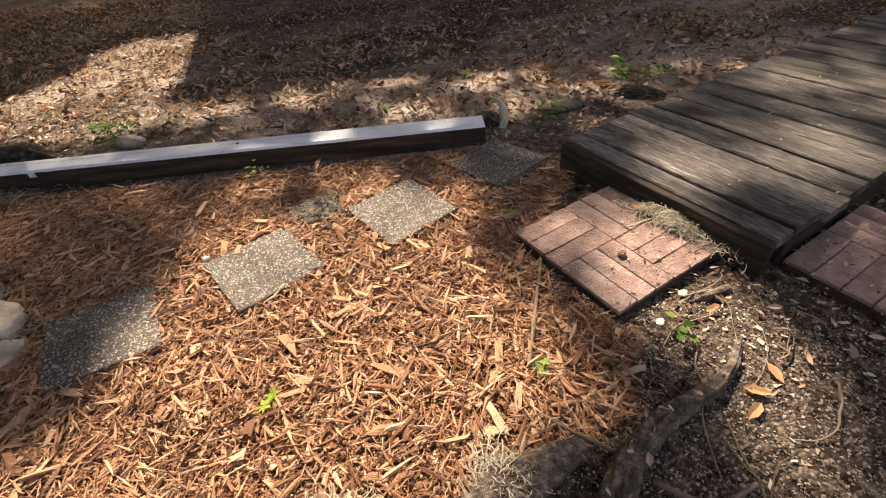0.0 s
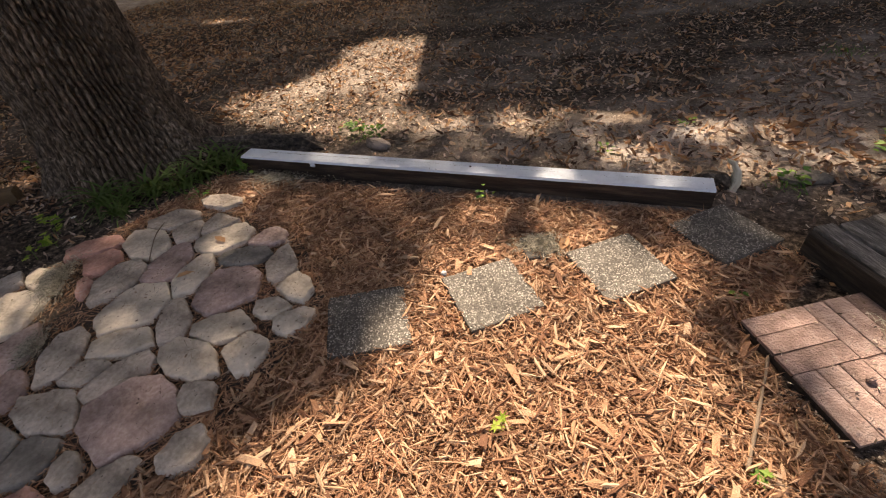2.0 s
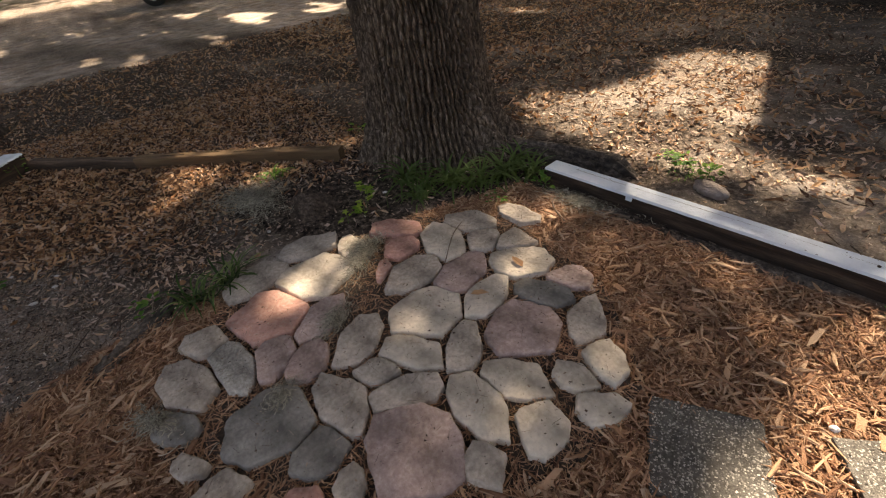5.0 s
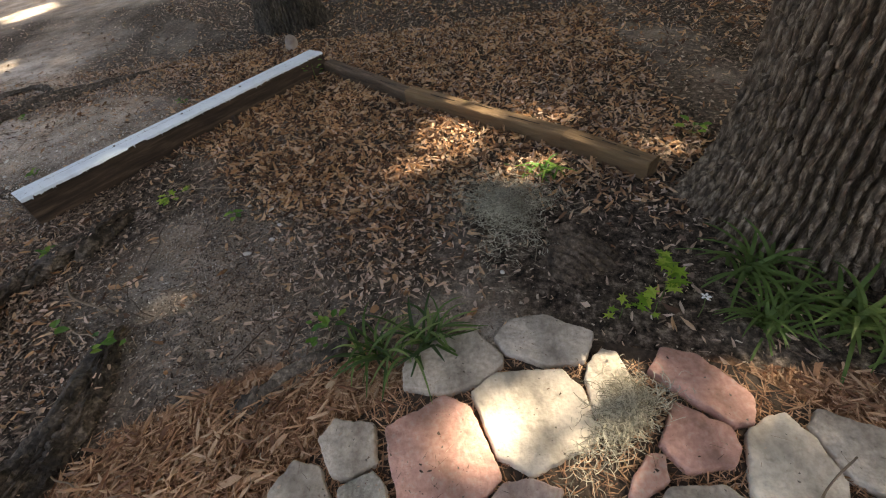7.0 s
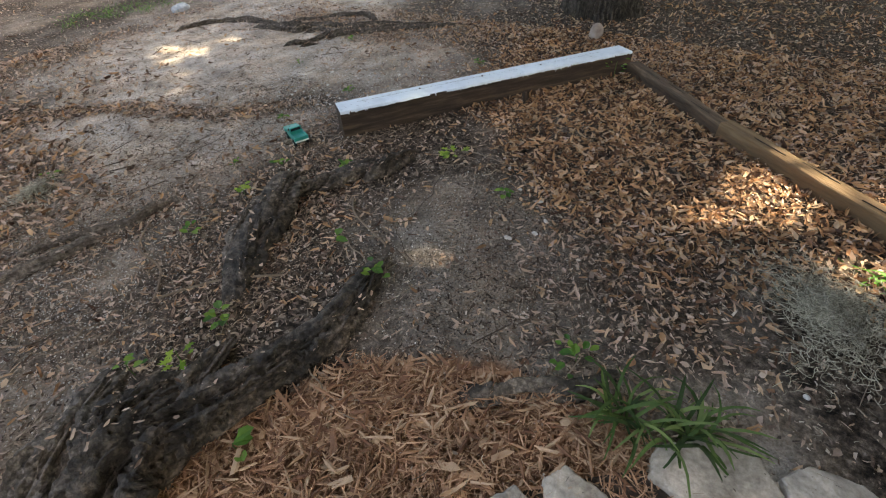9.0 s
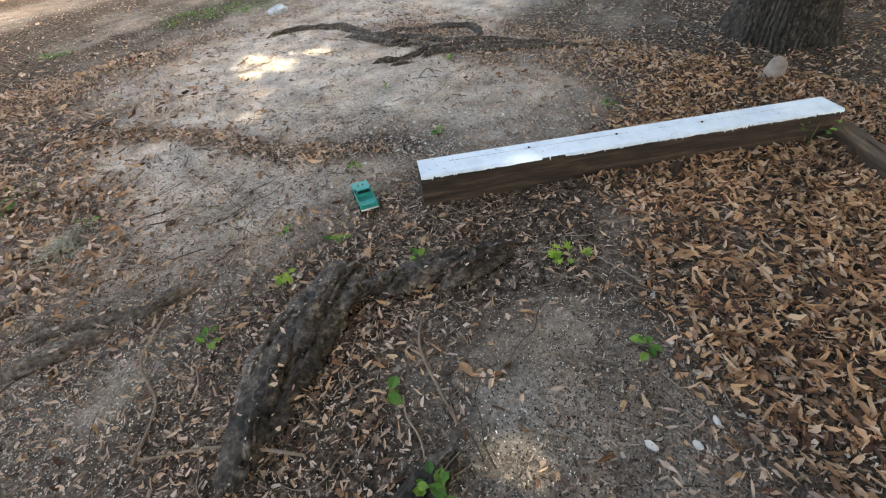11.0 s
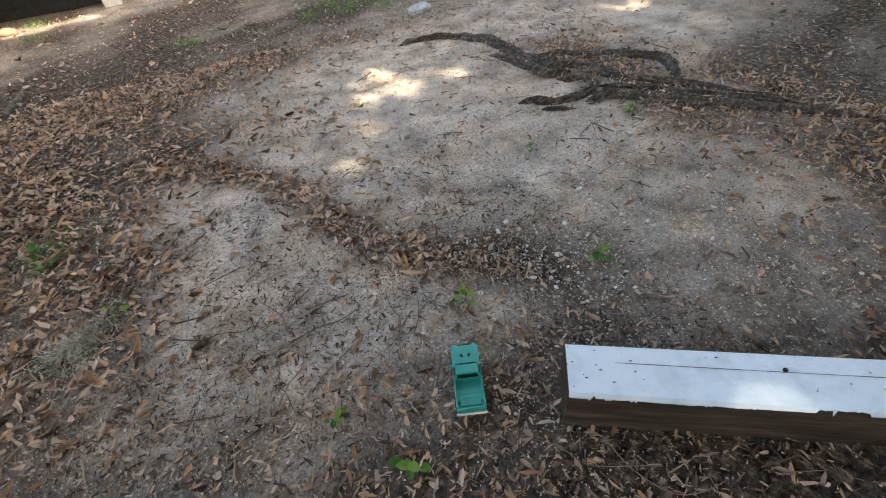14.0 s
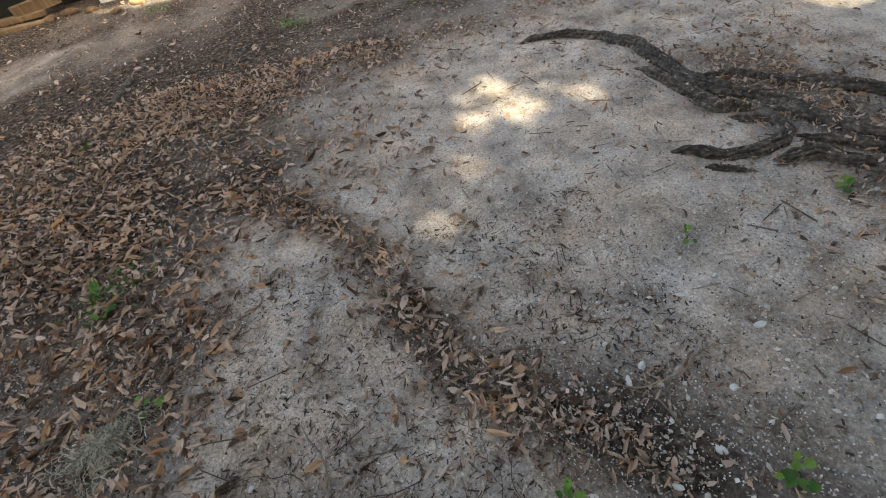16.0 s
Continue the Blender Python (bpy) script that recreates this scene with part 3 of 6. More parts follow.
def build_ground():
    gx, gy = axis(-7.2, 2.6, .05, 130), axis(-6.6, 5.4, .05, 130)
    x, y = np.meshgrid(gx, gy)
    z = H(x, y) - .012 * inside(x, y, MULCH)
    i = np.arange(x.size).reshape(x.shape)
    quads = np.stack([i[:-1, :-1], i[:-1, 1:], i[1:, 1:], i[1:, :-1]], -1).reshape(-1, 4)
    me = np_mesh("ground", np.stack([x, y, z], -1).reshape(-1, 3), quads, mat=M_GROUND, smooth=True)
    litter = litter_density(x, y)
    zone = np.stack([mulch_weight(x, y), litter, sand_weight(x, y) * (1 - .75 * smooth(litter, .2, .8) * (y < 1.5)), np.ones_like(x)], -1)
    att = me.color_attributes.new("zone", "FLOAT_COLOR", "POINT")
    att.data.foreach_set("color", zone.astype(np.float32).ravel())
    tagged(obj("ground", me), "sandy ground with leaf mould and a mulch bed", "ground", kind="structure")


build_ground()


# ---- timbers ----
def timber(name, start, end, width, height, mat, ragged, sag=0.0, round_off=.012):
    """A squared timber between two points on the ground, with worn edges; the mesh lies along its own z."""
    a, b = Vector((*start, 0)), Vector((*end, 0))
    length = (b - a).length
    n = max(8, int(length / .04))
    r = round_off
    w, h = width / 2, height
    ring = [(-w, 0), (-w, h - r), (-w + r * .3, h - r * .3), (-w + r, h), (-w * .33, h), (w * .33, h), (w - r, h), (w - r * .3, h - r * .3), (w, h - r), (w, h * .45), (w, 0)]
    k = len(ring)
    t = np.linspace(0, length, n + 1)
    u = np.array([p[0] for p in ring])[None] + ragged * wave(t[:, None] * 1.0, np.array([p[0] * 9 for p in ring])[None], 31, 4, 9)
    v = np.array([p[1] for p in ring])[None] + ragged * wave(t[:, None], np.array([p[1] * 9 for p in ring])[None], 32, 4, 8) * (np.array([p[1] for p in ring]) > .3 * h)[None]
    v = v - .012 * (np.array([p[1] for p in ring]) < .01)[None]
    verts = np.stack([u, v, np.repeat(t[:, None], k, 1)], -1)
    i = np.arange((n + 1) * k).reshape(n + 1, k)
    quads = np.stack([i[:-1, :-1], i[:-1, 1:], i[1:, 1:], i[1:, :-1]], -1).reshape(-1, 4)
    me = np_mesh(name, verts.reshape(-1, 3), quads, np.array([i[0][::-1]]), np.array([i[-1]]), mat=mat, smooth=False)
    d = (b - a).normalized()
    side = Vector((-d.y, d.x, 0))
    m = Matrix((side, Vector((0, 0, 1)), d)).transposed().to_4x4()
    m.translation = a + Vector((0, 0, H(*start) - .005))
    ob = obj(name, me)
    ob.matrix_world = m
    return ob, length


def painted_timber(spec, label, nails, drip, front):
    (start, end, w, h) = spec
    ob, length = timber("timber_beam", start, end, w, h, M_TIMBER, .002)
    if front < 0:
        ob.matrix_world.translation.z = -.003
    tagged(ob, label, "timber", "white topped timbers")
    n = int(length / .005)
    t = np.linspace(.001, length - .001, n + 1)
    fr = np.random.default_rng(int(length * 100))
    lip = np.convolve(fr.uniform(0, 1, n + 9), np.ones(9) / 9, "valid")[:n + 1]
    lap = .004 + (.006 if front > 0 else .020) * lip ** 3 + drip * (fr.uniform(0, 1, n + 1) > .9) * fr.uniform(.2, 1, n + 1)
    wear = 1 - .16 * (fr.uniform(0, 1, n + 1) > .93)
    u0, u1 = -w / 2 - .003, w / 2 + .003
    chip = np.clip(wave(t * 26, t * 0, 77, 6, 1.6) - .42, 0, 1) * (.014 if front < 0 else 0)
    chip = np.where(chip > .002, chip * .7 + .003 * fr.uniform(0, 1, n + 1), 0)
    bare = chip > 0
    rows = [np.stack([u0 + chip, np.where(bare, h + .001, h - lap), t], 1), np.stack([u0 + chip, np.where(bare, h + .003, h - .005), t], 1), np.stack([u0 + .008 + chip, np.full(n + 1, h + .0045), t], 1)]
    for f in (.25, .5, .75):
        rows.append(np.stack([np.full(n + 1, u0 + (u1 - u0) * f), h + .0045 + .0015 * wave(t * 3, t * 0 + f * 5, 8, 3, 6), t], 1))
    rows += [np.stack([np.full(n + 1, u1 - .008), np.full(n + 1, h + .0045), t], 1), np.stack([np.full(n + 1, u1), np.full(n + 1, h - .005), t], 1), np.stack([np.full(n + 1, u1), h - lap[::-1] * .8, t], 1)]
    v = np.stack(rows, 1)
    k = v.shape[1]
    i = np.arange((n + 1) * k).reshape(n + 1, k)
    quads = np.stack([i[:-1, :-1], i[:-1, 1:], i[1:, 1:], i[1:, :-1]], -1).reshape(-1, 4)
    obj("paint_coat", np_mesh("paint_coat", v.reshape(-1, 3), quads, mat=M_PAINT), ob, "chipped white paint brushed over the top face")
    for at, across in nails:
        bm = bmesh.new()
        bmesh.ops.create_cone(bm, cap_ends=True, segments=10, radius1=.006, radius2=.005, depth=.012)
        bmesh.ops.transform(bm, matrix=Matrix.Translation((across * w, h + .003, at * length)) @ Matrix.Rotation(radians(90), 4, "X"), verts=bm.verts)
        part("nail", bm, M_NAIL, ob, "rusty spike head")
    m = int(length * 30)
    spot = np.stack([fr.uniform(-.45, .45, m) * w, np.full(m, h + .0066), length * np.where(fr.uniform(0, 1, m) < .5, fr.uniform(0, 1, m) ** 2.2, fr.uniform(0, 1, m))], 1)
    wide = .0007 + .0018 * fr.uniform(0, 1, m) ** 2
    tall = wide * fr.uniform(.5, 2.4, m)
    corner = np.array([(-1, -.6), (.3, -1), (1, .5), (-.4, 1)])
    verts = spot[:, None] + np.stack([corner[None, :, 0] * wide[:, None], 0 * corner[None, :, 0] * wide[:, None], corner[None, :, 1] * tall[:, None]], -1)
    obj("flaked_spots", np_mesh("flaked_spots", verts.reshape(-1, 3), np.arange(m * 4).reshape(-1, 4), mat=M_FASCIA), ob, "dark flecks where the paint has flaked")["kind"] = "stuff"
    q = np.linspace(.06, .97, 420) * length
    half = np.clip(.0013 * (.35 + wave(q * 3.1, q * 0, 41, 5, 2.0)), 0, .002)
    across = w * (.14 + .035 * wave(q, q * 0, 42, 3, 1.6)) - .02 * w * (q > .5 * length)
    z = np.full_like(q, h + .0068)
    line = np.stack([np.stack([across - half, z, q], 1), np.stack([across + half, z, q], 1)], 1)
    i = np.arange(len(q) * 2).reshape(-1, 2)
    runs = np.stack([i[:-1, 0], i[:-1, 1], i[1:, 1], i[1:, 0]], -1)[(half[:-1] > 0) & (half[1:] > 0)]
    obj("crack", np_mesh("crack", line.reshape(-1, 3), runs, mat=M_FASCIA), ob, "long dark drying crack in the paint")
    if front > 0:
        part("paint_drip", box(.003, .022, .03, (-w / 2 - .003, h - .014, length * .194), .001, wobble=.005), M_PAINT, ob, "white paint run down the side")
    return ob


painted_timber(BEAM_A, "dark timber with a white painted top edging the mulch bed", [(.555, .05)], .0, 1)
painted_timber(BEAM_B, "thick dark timber with a flaking white painted top", [(.256, .17), (.464, .14), (.67, .05)], .012, -1)
stake = part("stake", box(.035, .022, .11, (0, 0, .02), .004, 2, wobble=.003), M_TIMBER, None)
stake.matrix_world = pose(-4.855, -1.0, H(-4.855, -1.0), 6, -4, -36)
tagged(stake, "short grey wooden stake driven in front of the beam", "stake")
for k, (a, b) in enumerate(EDGING):
    ob, length = timber("edging_timber", a, b, .09, .092 - .012 * (k == 2), M_LOG if k < 2 else M_EDGE, .005, round_off=.012)
    for at, side in ((.22, .012), (.5, -.014), (.74, .006)):
        bm = box(.0022, .003, length * .17, (0, 0, 0), wobble=.0009, turn=Matrix.Rotation(radians(1.2 - 2 * at), 4, "Y"))
        bmesh.ops.translate(bm, vec=(side, .0925 - .012 * (k == 2), at * length), verts=bm.verts)
        part("split", bm, M_FASCIA, ob, "dark lengthwise drying split")
    tagged(ob, ("rounded brown landscape timber lying on leaf litter", "long yellow-brown landscape timber with split grain", "dark weathered landscape timber meeting the white beam")[k], "timber", "bed edging timbers")


# ---- boardwalk ----
def boardwalk():
    walk_way = tagged(new("boardwalk"), "low boardwalk of grey weathered planks with dark gaps", "boardwalk", kind="structure")
    turn = Matrix((DECK_U, DECK_V, Vector((0, 0, 1)))).transposed().to_4x4()
    turn.translation = DECK_O
    walk_way.matrix_world = turn
    r = random.Random(4)
    at, k = 0.0, 0
    while at < DECK_L:
        w = r.uniform(.128, .142) if k else .09
        bm = bmesh.new()
        n = 6
        rows = []
        tilt, bow, z0 = r.uniform(-.003, .003), r.uniform(-.004, .004), DECK_Z + r.uniform(-.003, .004)
        l0, l1 = r.uniform(-.012, .008), DECK_W + r.uniform(-.01, .012)
        for i in range(n + 1):
            s = i / n
            x = l0 + (l1 - l0) * s
            y0, y1 = at + r.uniform(0, .003), at + w - r.uniform(0, .003)
            z = z0 + bow * 4 * s * (1 - s)
            rows.append([bm.verts.new(p) for p in ((x, y0, z - .034), (x, y0, z - .005 - tilt), (x, y0 + .005, z - tilt), (x, y1 - .005, z + tilt), (x, y1, z - .005 + tilt), (x, y1, z - .034))])
        for p, q in zip(rows, rows[1:]):
            for j in range(6):
                bm.faces.new((p[j], p[(j + 1) % 6], q[(j + 1) % 6], q[j]))
        bm.faces.new(rows[0][::-1])
        bm.faces.new(rows[-1])
        bmesh.ops.recalc_face_normals(bm, faces=bm.faces)
        part("plank", bm, M_DECK, walk_way)
        at += w + r.uniform(.005, .012)
        k += 1
    # joists in dark brown, the end board in near-black
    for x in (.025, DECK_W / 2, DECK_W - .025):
        part("joist", box(.038, DECK_L - .06, DECK_Z - .02, (x, DECK_L / 2 + .032, (DECK_Z - .05) / 2 - .006), .003), M_TIMBER, walk_way, "dark joist under the planks")
    part("end_board", box(DECK_W - .01, .03, DECK_Z, (DECK_W / 2, -.018, DECK_Z / 2 - .008), .003), M_FASCIA, walk_way, "near-black end board")


boardwalk()


# ---- pavers ----
def pebble_paver():
    ob = new("paver")
    bm = box(.305, .305, .045, (0, 0, .0225), .006, 2)
    bmesh.ops.subdivide_edges(bm, edges=[e for e in bm.edges if e.calc_length() > .2], cuts=12, use_grid_fill=True)
    for v in bm.verts:
        v.co += Vector((noise.noise(v.co * 25), noise.noise(v.co * 25 + Vector((9, 0, 0))), .4 * noise.noise(v.co * 30))) * .004
    part("slab", bm, M_SLAB, ob)
    n = 3700
    p = np.stack([rng.uniform(-.149, .149, n), rng.uniform(-.149, .149, n), rng.uniform(.0425, .0465, n)], 1)
    s = rng.uniform(.0042, .009, (n, 1)) * np.stack([rng.uniform(.7, 1.2, n), rng.uniform(.7, 1.2, n), rng.uniform(.5, .8, n)], 1)
    obj("pebble_surface", scatter("pebble_surface", *GRAIN, p, rotations(n, 15), s, .07, M_PEBBLE, True), ob, "tightly packed small washed pebbles")["kind"] = "stuff"
    return ob


first_paver = pebble_paver()
PAVER_LABELS = ["square exposed-aggregate paver beside the stone path, partly shaded", "pale sunlit square exposed-aggregate paver set in mulch", "bright square exposed-aggregate paver in mulch", "grey square exposed-aggregate paver near the boardwalk"]
for k, (x, y, turn) in enumerate(PADS):
    m = pose(x, y, -.02, (0, 1.5, -1, .5)[k], (1, -1, .8, -1.5)[k], turn + 90 * k)
    if k == 0:
        first_paver.matrix_world = m
        ob = first_paver
    else:
        ob = copy_thing(first_paver, m)
    tagged(ob, PAVER_LABELS[k], "paver", "stepping pavers")


def paver_fragment():
    bm = box(.15, .14, .03, (0, 0, .015), .008, 2)
    bmesh.ops.subdivide_edges(bm, edges=[e for e in bm.edges if e.calc_length() > .08], cuts=5, use_grid_fill=True)
    for v in bm.verts:
        v.co += Vector((noise.noise(v.co * 30), noise.noise(v.co * 30 + Vector((5, 0, 0))), .5 * noise.noise(v.co * 40))) * .008
    me = bpy.data.meshes.new("paver_fragment")
    bm.to_mesh(me)
    bm.free()
    me.materials.append(M_SLAB)
    ob = tagged(obj("paver_fragment", me), "mossy grey paver fragment half sunk in mulch", "paver")
    ob.matrix_world = pose(-.755, 1.735, -.008, 2, 3, 30)


paver_fragment()


def brick_paver(spec, label):
    ob = tagged(new("brick_paver"), label, "paver", "brick-faced pavers")
    part("slab", box(.452, .452, .036, (0, 0, .018), .004), M_JOINT, ob, "dirty concrete slab showing in the joints")
    block, b = .2265, .0755
    me = None
    for ix in range(2):
        for iy in range(2):
            for k in range(3):
                bm_turn = (ix + iy + 1) % 2
                cx, cy = (ix - .5) * block, (iy - .5) * block
                off = (k - 1) * b
                if me is None:
                    bm = box(block - .003, b - .003, .022, (0, 0, 0), .0035, 2, wobble=.0016)
                    first = part("brick", bm, M_BRICK, ob)
                    me = first.data
                    br = first
                else:
                    br = obj("brick", me, ob)
                dx, dy = (off, 0) if bm_turn else (0, off)
                br.matrix_local = pose(cx + dx, cy + dy, .034 + random.uniform(-.0015, .0015), random.uniform(-.6, .6), random.uniform(-.6, .6), 90 * bm_turn)
    ob.matrix_world = pose(spec[0], spec[1], -.008, 0.5, -1.0, spec[2])
    return ob


brick_paver(BRICK_PAD, "square brick-patterned paver beside the boardwalk end")
brick_paver(BRICK_PAD_FAR, "second brick-patterned paver half buried in dry leaves")


# ---- stone path ----
def straighten(line, slack):
    """The line with the points dropped that lie within slack of a straight side."""
    a, b = line[0], line[-1]
    d = b - a
    size = np.linalg.norm(d)
    off = np.linalg.norm(line - a, axis=1) if size < 1e-9 else np.abs(d[0] * (line[:, 1] - a[1]) - d[1] * (line[:, 0] - a[0])) / size
    k = int(np.argmax(off))
    if off[k] < slack or len(line) < 3:
        return np.array([a, b])
    return np.concatenate([straighten(line[:k + 1], slack)[:-1], straighten(line[k:], slack)])


def stone_outline(i, gap=.006, n=84):
    """The edge of one cast stone: as far as it stays nearer to itself than to its neighbours, within its own five to seven sides."""
    seed = ROWS[i][7]
    r = random.Random(seed)
    th = np.linspace(0, 2 * np.pi, n, endpoint=False)
    ux, uy = np.cos(th) * SA[i], np.sin(th) * SB[i]
    wx, wy = ux * SC[i] - uy * SS[i], ux * SS[i] + uy * SC[i]
    f = np.linspace(.45, 1.6, 140)
    px, py = SX[i] + wx[:, None] * f, SY[i] + wy[:, None] * f
    d = stone_distance(px, py)
    own = d[..., i].copy()
    d[..., i] = 99
    free = (d.min(-1) - own) * min(SA[i], SB[i]) * .95 > gap
    base = r.uniform(0, 1)
    sides = 5 + seed % 3
    facets = [2 * math.pi * (k + base + r.uniform(-.3, .3)) / sides for k in range(sides)]
    for a, q in zip(facets, [r.uniform(.88, 1.1) for _ in facets]):
        free &= f[None] * np.cos(th - a)[:, None] < q
    rad = f[np.where(free.all(1), len(f) - 1, np.argmin(free, 1))]
    rad = (np.roll(rad, 1) + 14 * rad + np.roll(rad, -1)) / 16
    grow = 1 + .002 / np.hypot(wx * rad, wy * rad)
    curve = np.stack([wx * rad * grow, wy * rad * grow], 1)
    start = int(np.argmax(np.linalg.norm(curve, axis=1)))
    curve = np.roll(curve, -start, 0)
    corners = straighten(np.concatenate([curve, curve[:1]]), .011)[:-1]
    corners = corners * (1 - .0012 / np.linalg.norm(corners, axis=1, keepdims=True))
    ring = []
    for p, q in zip(corners, np.roll(corners, -1, 0)):
        steps = max(2, int(np.linalg.norm(q - p) / .008))
        ring += [p + (q - p) * (.04 + .92 * k / steps) for k in range(steps + 1)]
    return np.array(ring)


def stone_path():
    bed = [(-2.9, .2), (-3.05, .75), (-2.9, 1.2), (-2.55, 1.55), (-1.9, 1.5), (-1.5, 1.2), (-1.45, .8), (-1.5, .4), (-1.9, .05), (-2.3, -.15), (-2.65, -.1)]
    bm = bmesh.new()
    bm.faces.new([bm.verts.new((x, y, H(x, y) + .006)) for x, y in bed])
    bmesh.ops.triangulate(bm, faces=bm.faces)
    path = part("stone_path", bm, M_JOINT, None)
    tagged(path, "patch of irregular cast stones in grey, cream and pink", "pavement", kind="structure")
    for i, row in enumerate(ROWS):
        r = random.Random(i)
        o = stone_outline(i)
        n = len(o)
        top = .033 + r.uniform(-.004, .006)
        tx, ty = r.uniform(-.03, .03), r.uniform(-.03, .03)
        rings = []
        nrm = o / np.linalg.norm(o, axis=1, keepdims=True)
        o = o + nrm * (.0045 * wave(o[:, 0] * 45, o[:, 1] * 45, i + 7, 5, 1.6))[:, None]
        for inset, z in ((-.004, -.025), (-.001, top - .01), (.0, top - .004), (.003, top - .0008), (.006, top), (.028, top + .0003), (.05, top + .0003)):
            p = o - nrm * np.minimum(inset, .5 * np.linalg.norm(o, axis=1, keepdims=True))
            zz = z + tx * p[:, 0] + ty * p[:, 1] + .0034 * wave(p[:, 0] * 20 + i, p[:, 1] * 20, i, 5, 2.2)
            rings.append(np.stack([p[:, 0], p[:, 1], zz], 1))
        p = o * .3
        rings.append(np.stack([p[:, 0], p[:, 1], top + .0005 + tx * p[:, 0] + ty * p[:, 1] + .0034 * wave(p[:, 0] * 20 + i, p[:, 1] * 20, i, 5, 2.2)], 1))
        v = np.concatenate(rings + [np.array([[0, 0, top + .0005 + .0034 * wave(np.float64(i), np.float64(0), i, 5, 2.2)]])])
        k = len(rings)
        j = np.arange(k * n).reshape(k, n)
        jn = np.roll(j, -1, 1)
        quads = np.stack([j[:-1], jn[:-1], jn[1:], j[1:]], -1).reshape(-1, 4)
        tris = np.stack([j[-1], jn[-1], np.full(n, k * n)], -1)
        me = np_mesh("stone", v, quads, tris, mat=M_STONE[row[6]], smooth=True)
        ob = obj("stone", me, path)
        ob.location = (row[0], row[1], H(row[0], row[1]))


# ---- trees ----
def oak(name, x, y, r_low, r_top, label, seed, height=5.2, around=720, flares=()):
    tree = tagged(new(name), label, "tree", "oak trees")
    tree.location = (x, y, 0)
    zs = np.concatenate([np.arange(-.06, 1.05, .0095 if around > 500 else .0085), np.arange(1.05, 1.7, .03), np.arange(1.7, height, .09)])
    th = np.linspace(0, 2 * np.pi, around, endpoint=False)
    T, Z = np.meshgrid(th, zs)
    radius = r_top + (r_low - r_top) * np.exp(-np.clip(Z, 0, None) / .55)
    radius = radius * (1 + .05 * np.sin(2 * T + seed) + .035 * np.sin(5 * T + seed * 2) + .02 * np.sin(9 * T))
    for ang, wide, out in flares:
        d = (T - radians(ang) + np.pi) % (2 * np.pi) - np.pi
        radius = radius + out * np.exp(-(d / wide) ** 2) * np.exp(-np.clip(Z, 0, None) / .16)
    width = .026
    plates = round(2 * np.pi * r_top / width)
    u = T / (2 * np.pi) * plates
    ends = np.cos(T) * r_top, np.sin(T) * r_top
    warp = .45 * wave(ends[0] * 3 + Z * .7, ends[1] * 3 - Z * .6, seed, 2, 2.2) + .27 * wave(ends[0] * 18, ends[1] * 18 + Z * 22, seed + 9, 3, 1.0)
    col = u + warp
    k = np.floor(col).astype(int)
    part_u = col - k
    g = np.random.default_rng(seed)
    long, shift, wide = g.uniform(.05, .15, plates), g.uniform(0, 1, plates), g.uniform(.12, .27, plates)
    edge = np.minimum(part_u, 1 - part_u) + .07 * wave(ends[0] * 130, ends[1] * 130 + Z * 120, seed + 6, 2, 1.0)
    deep = .86 + .14 * np.clip(wave(ends[0] * 22, ends[1] * 22 + Z * 9, seed + 2, 2, 1.0) * 2, -1, 1)
    ridge = 1 - deep * (1 - smooth(edge, wide[k % plates] * .7, .1 + wide[k % plates]))
    s = Z / long[k % plates] + shift[k % plates] + .25 * part_u + .35 * wave(ends[0] * 60, ends[1] * 60 + Z * 20, seed + 3, 2, 1.0)
    gap = np.abs(s - np.round(s)) * long[k % plates]
    ridge = ridge * (1 - (.15 + .45 * deep) * (1 - smooth(gap, .002, .009)))
    flake = wave(ends[0] * 70 + Z * 10, ends[1] * 70 + Z * 35, seed + 5, 3, 1.6)
    radius = radius + .056 * ridge + .006 * flake * ridge + .008 * g.uniform(-1, 1, plates)[k % plates] * ridge - .045
    # unseen upper trunk, bent so that its shadow clears the stones
    bend = -.34 * smooth(Z, .95, 1.7) if name == "oak_tree" and around > 500 else 0 * Z
    sway = .04 * (1 - smooth(Z, .1, 1.0)) if around > 500 else 0 * Z
    v = np.stack([radius * np.cos(T) + bend, radius * np.sin(T) + sway, Z], -1)
    j = np.arange(T.size).reshape(T.shape)
    jn = np.roll(j, -1, 1)
    quads = np.stack([j[:-1], jn[:-1], jn[1:], j[1:]], -1).reshape(-1, 4)
    obj("trunk", np_mesh("trunk", v.reshape(-1, 3), quads, mat=M_BARK if around > 500 else M_BARK_DARK, smooth=True), tree, "deeply furrowed grey-brown bark")
    return tree


oak_near = oak("oak_tree", -3.60, 1.837, .46, .345, "large oak with deeply furrowed grey bark above strap-leaved plants", 3, flares=((200, .35, .09), (258, .3, .12), (12, .3, .24), (60, .3, .2), (300, .3, .05)))
oak_far = oak("oak_tree", -7.05, -1.22, .31, .22, "oak trunk beyond the white topped timber", 5, around=240, flares=((250, .4, .1), (100, .4, .12), (20, .3, .08)))


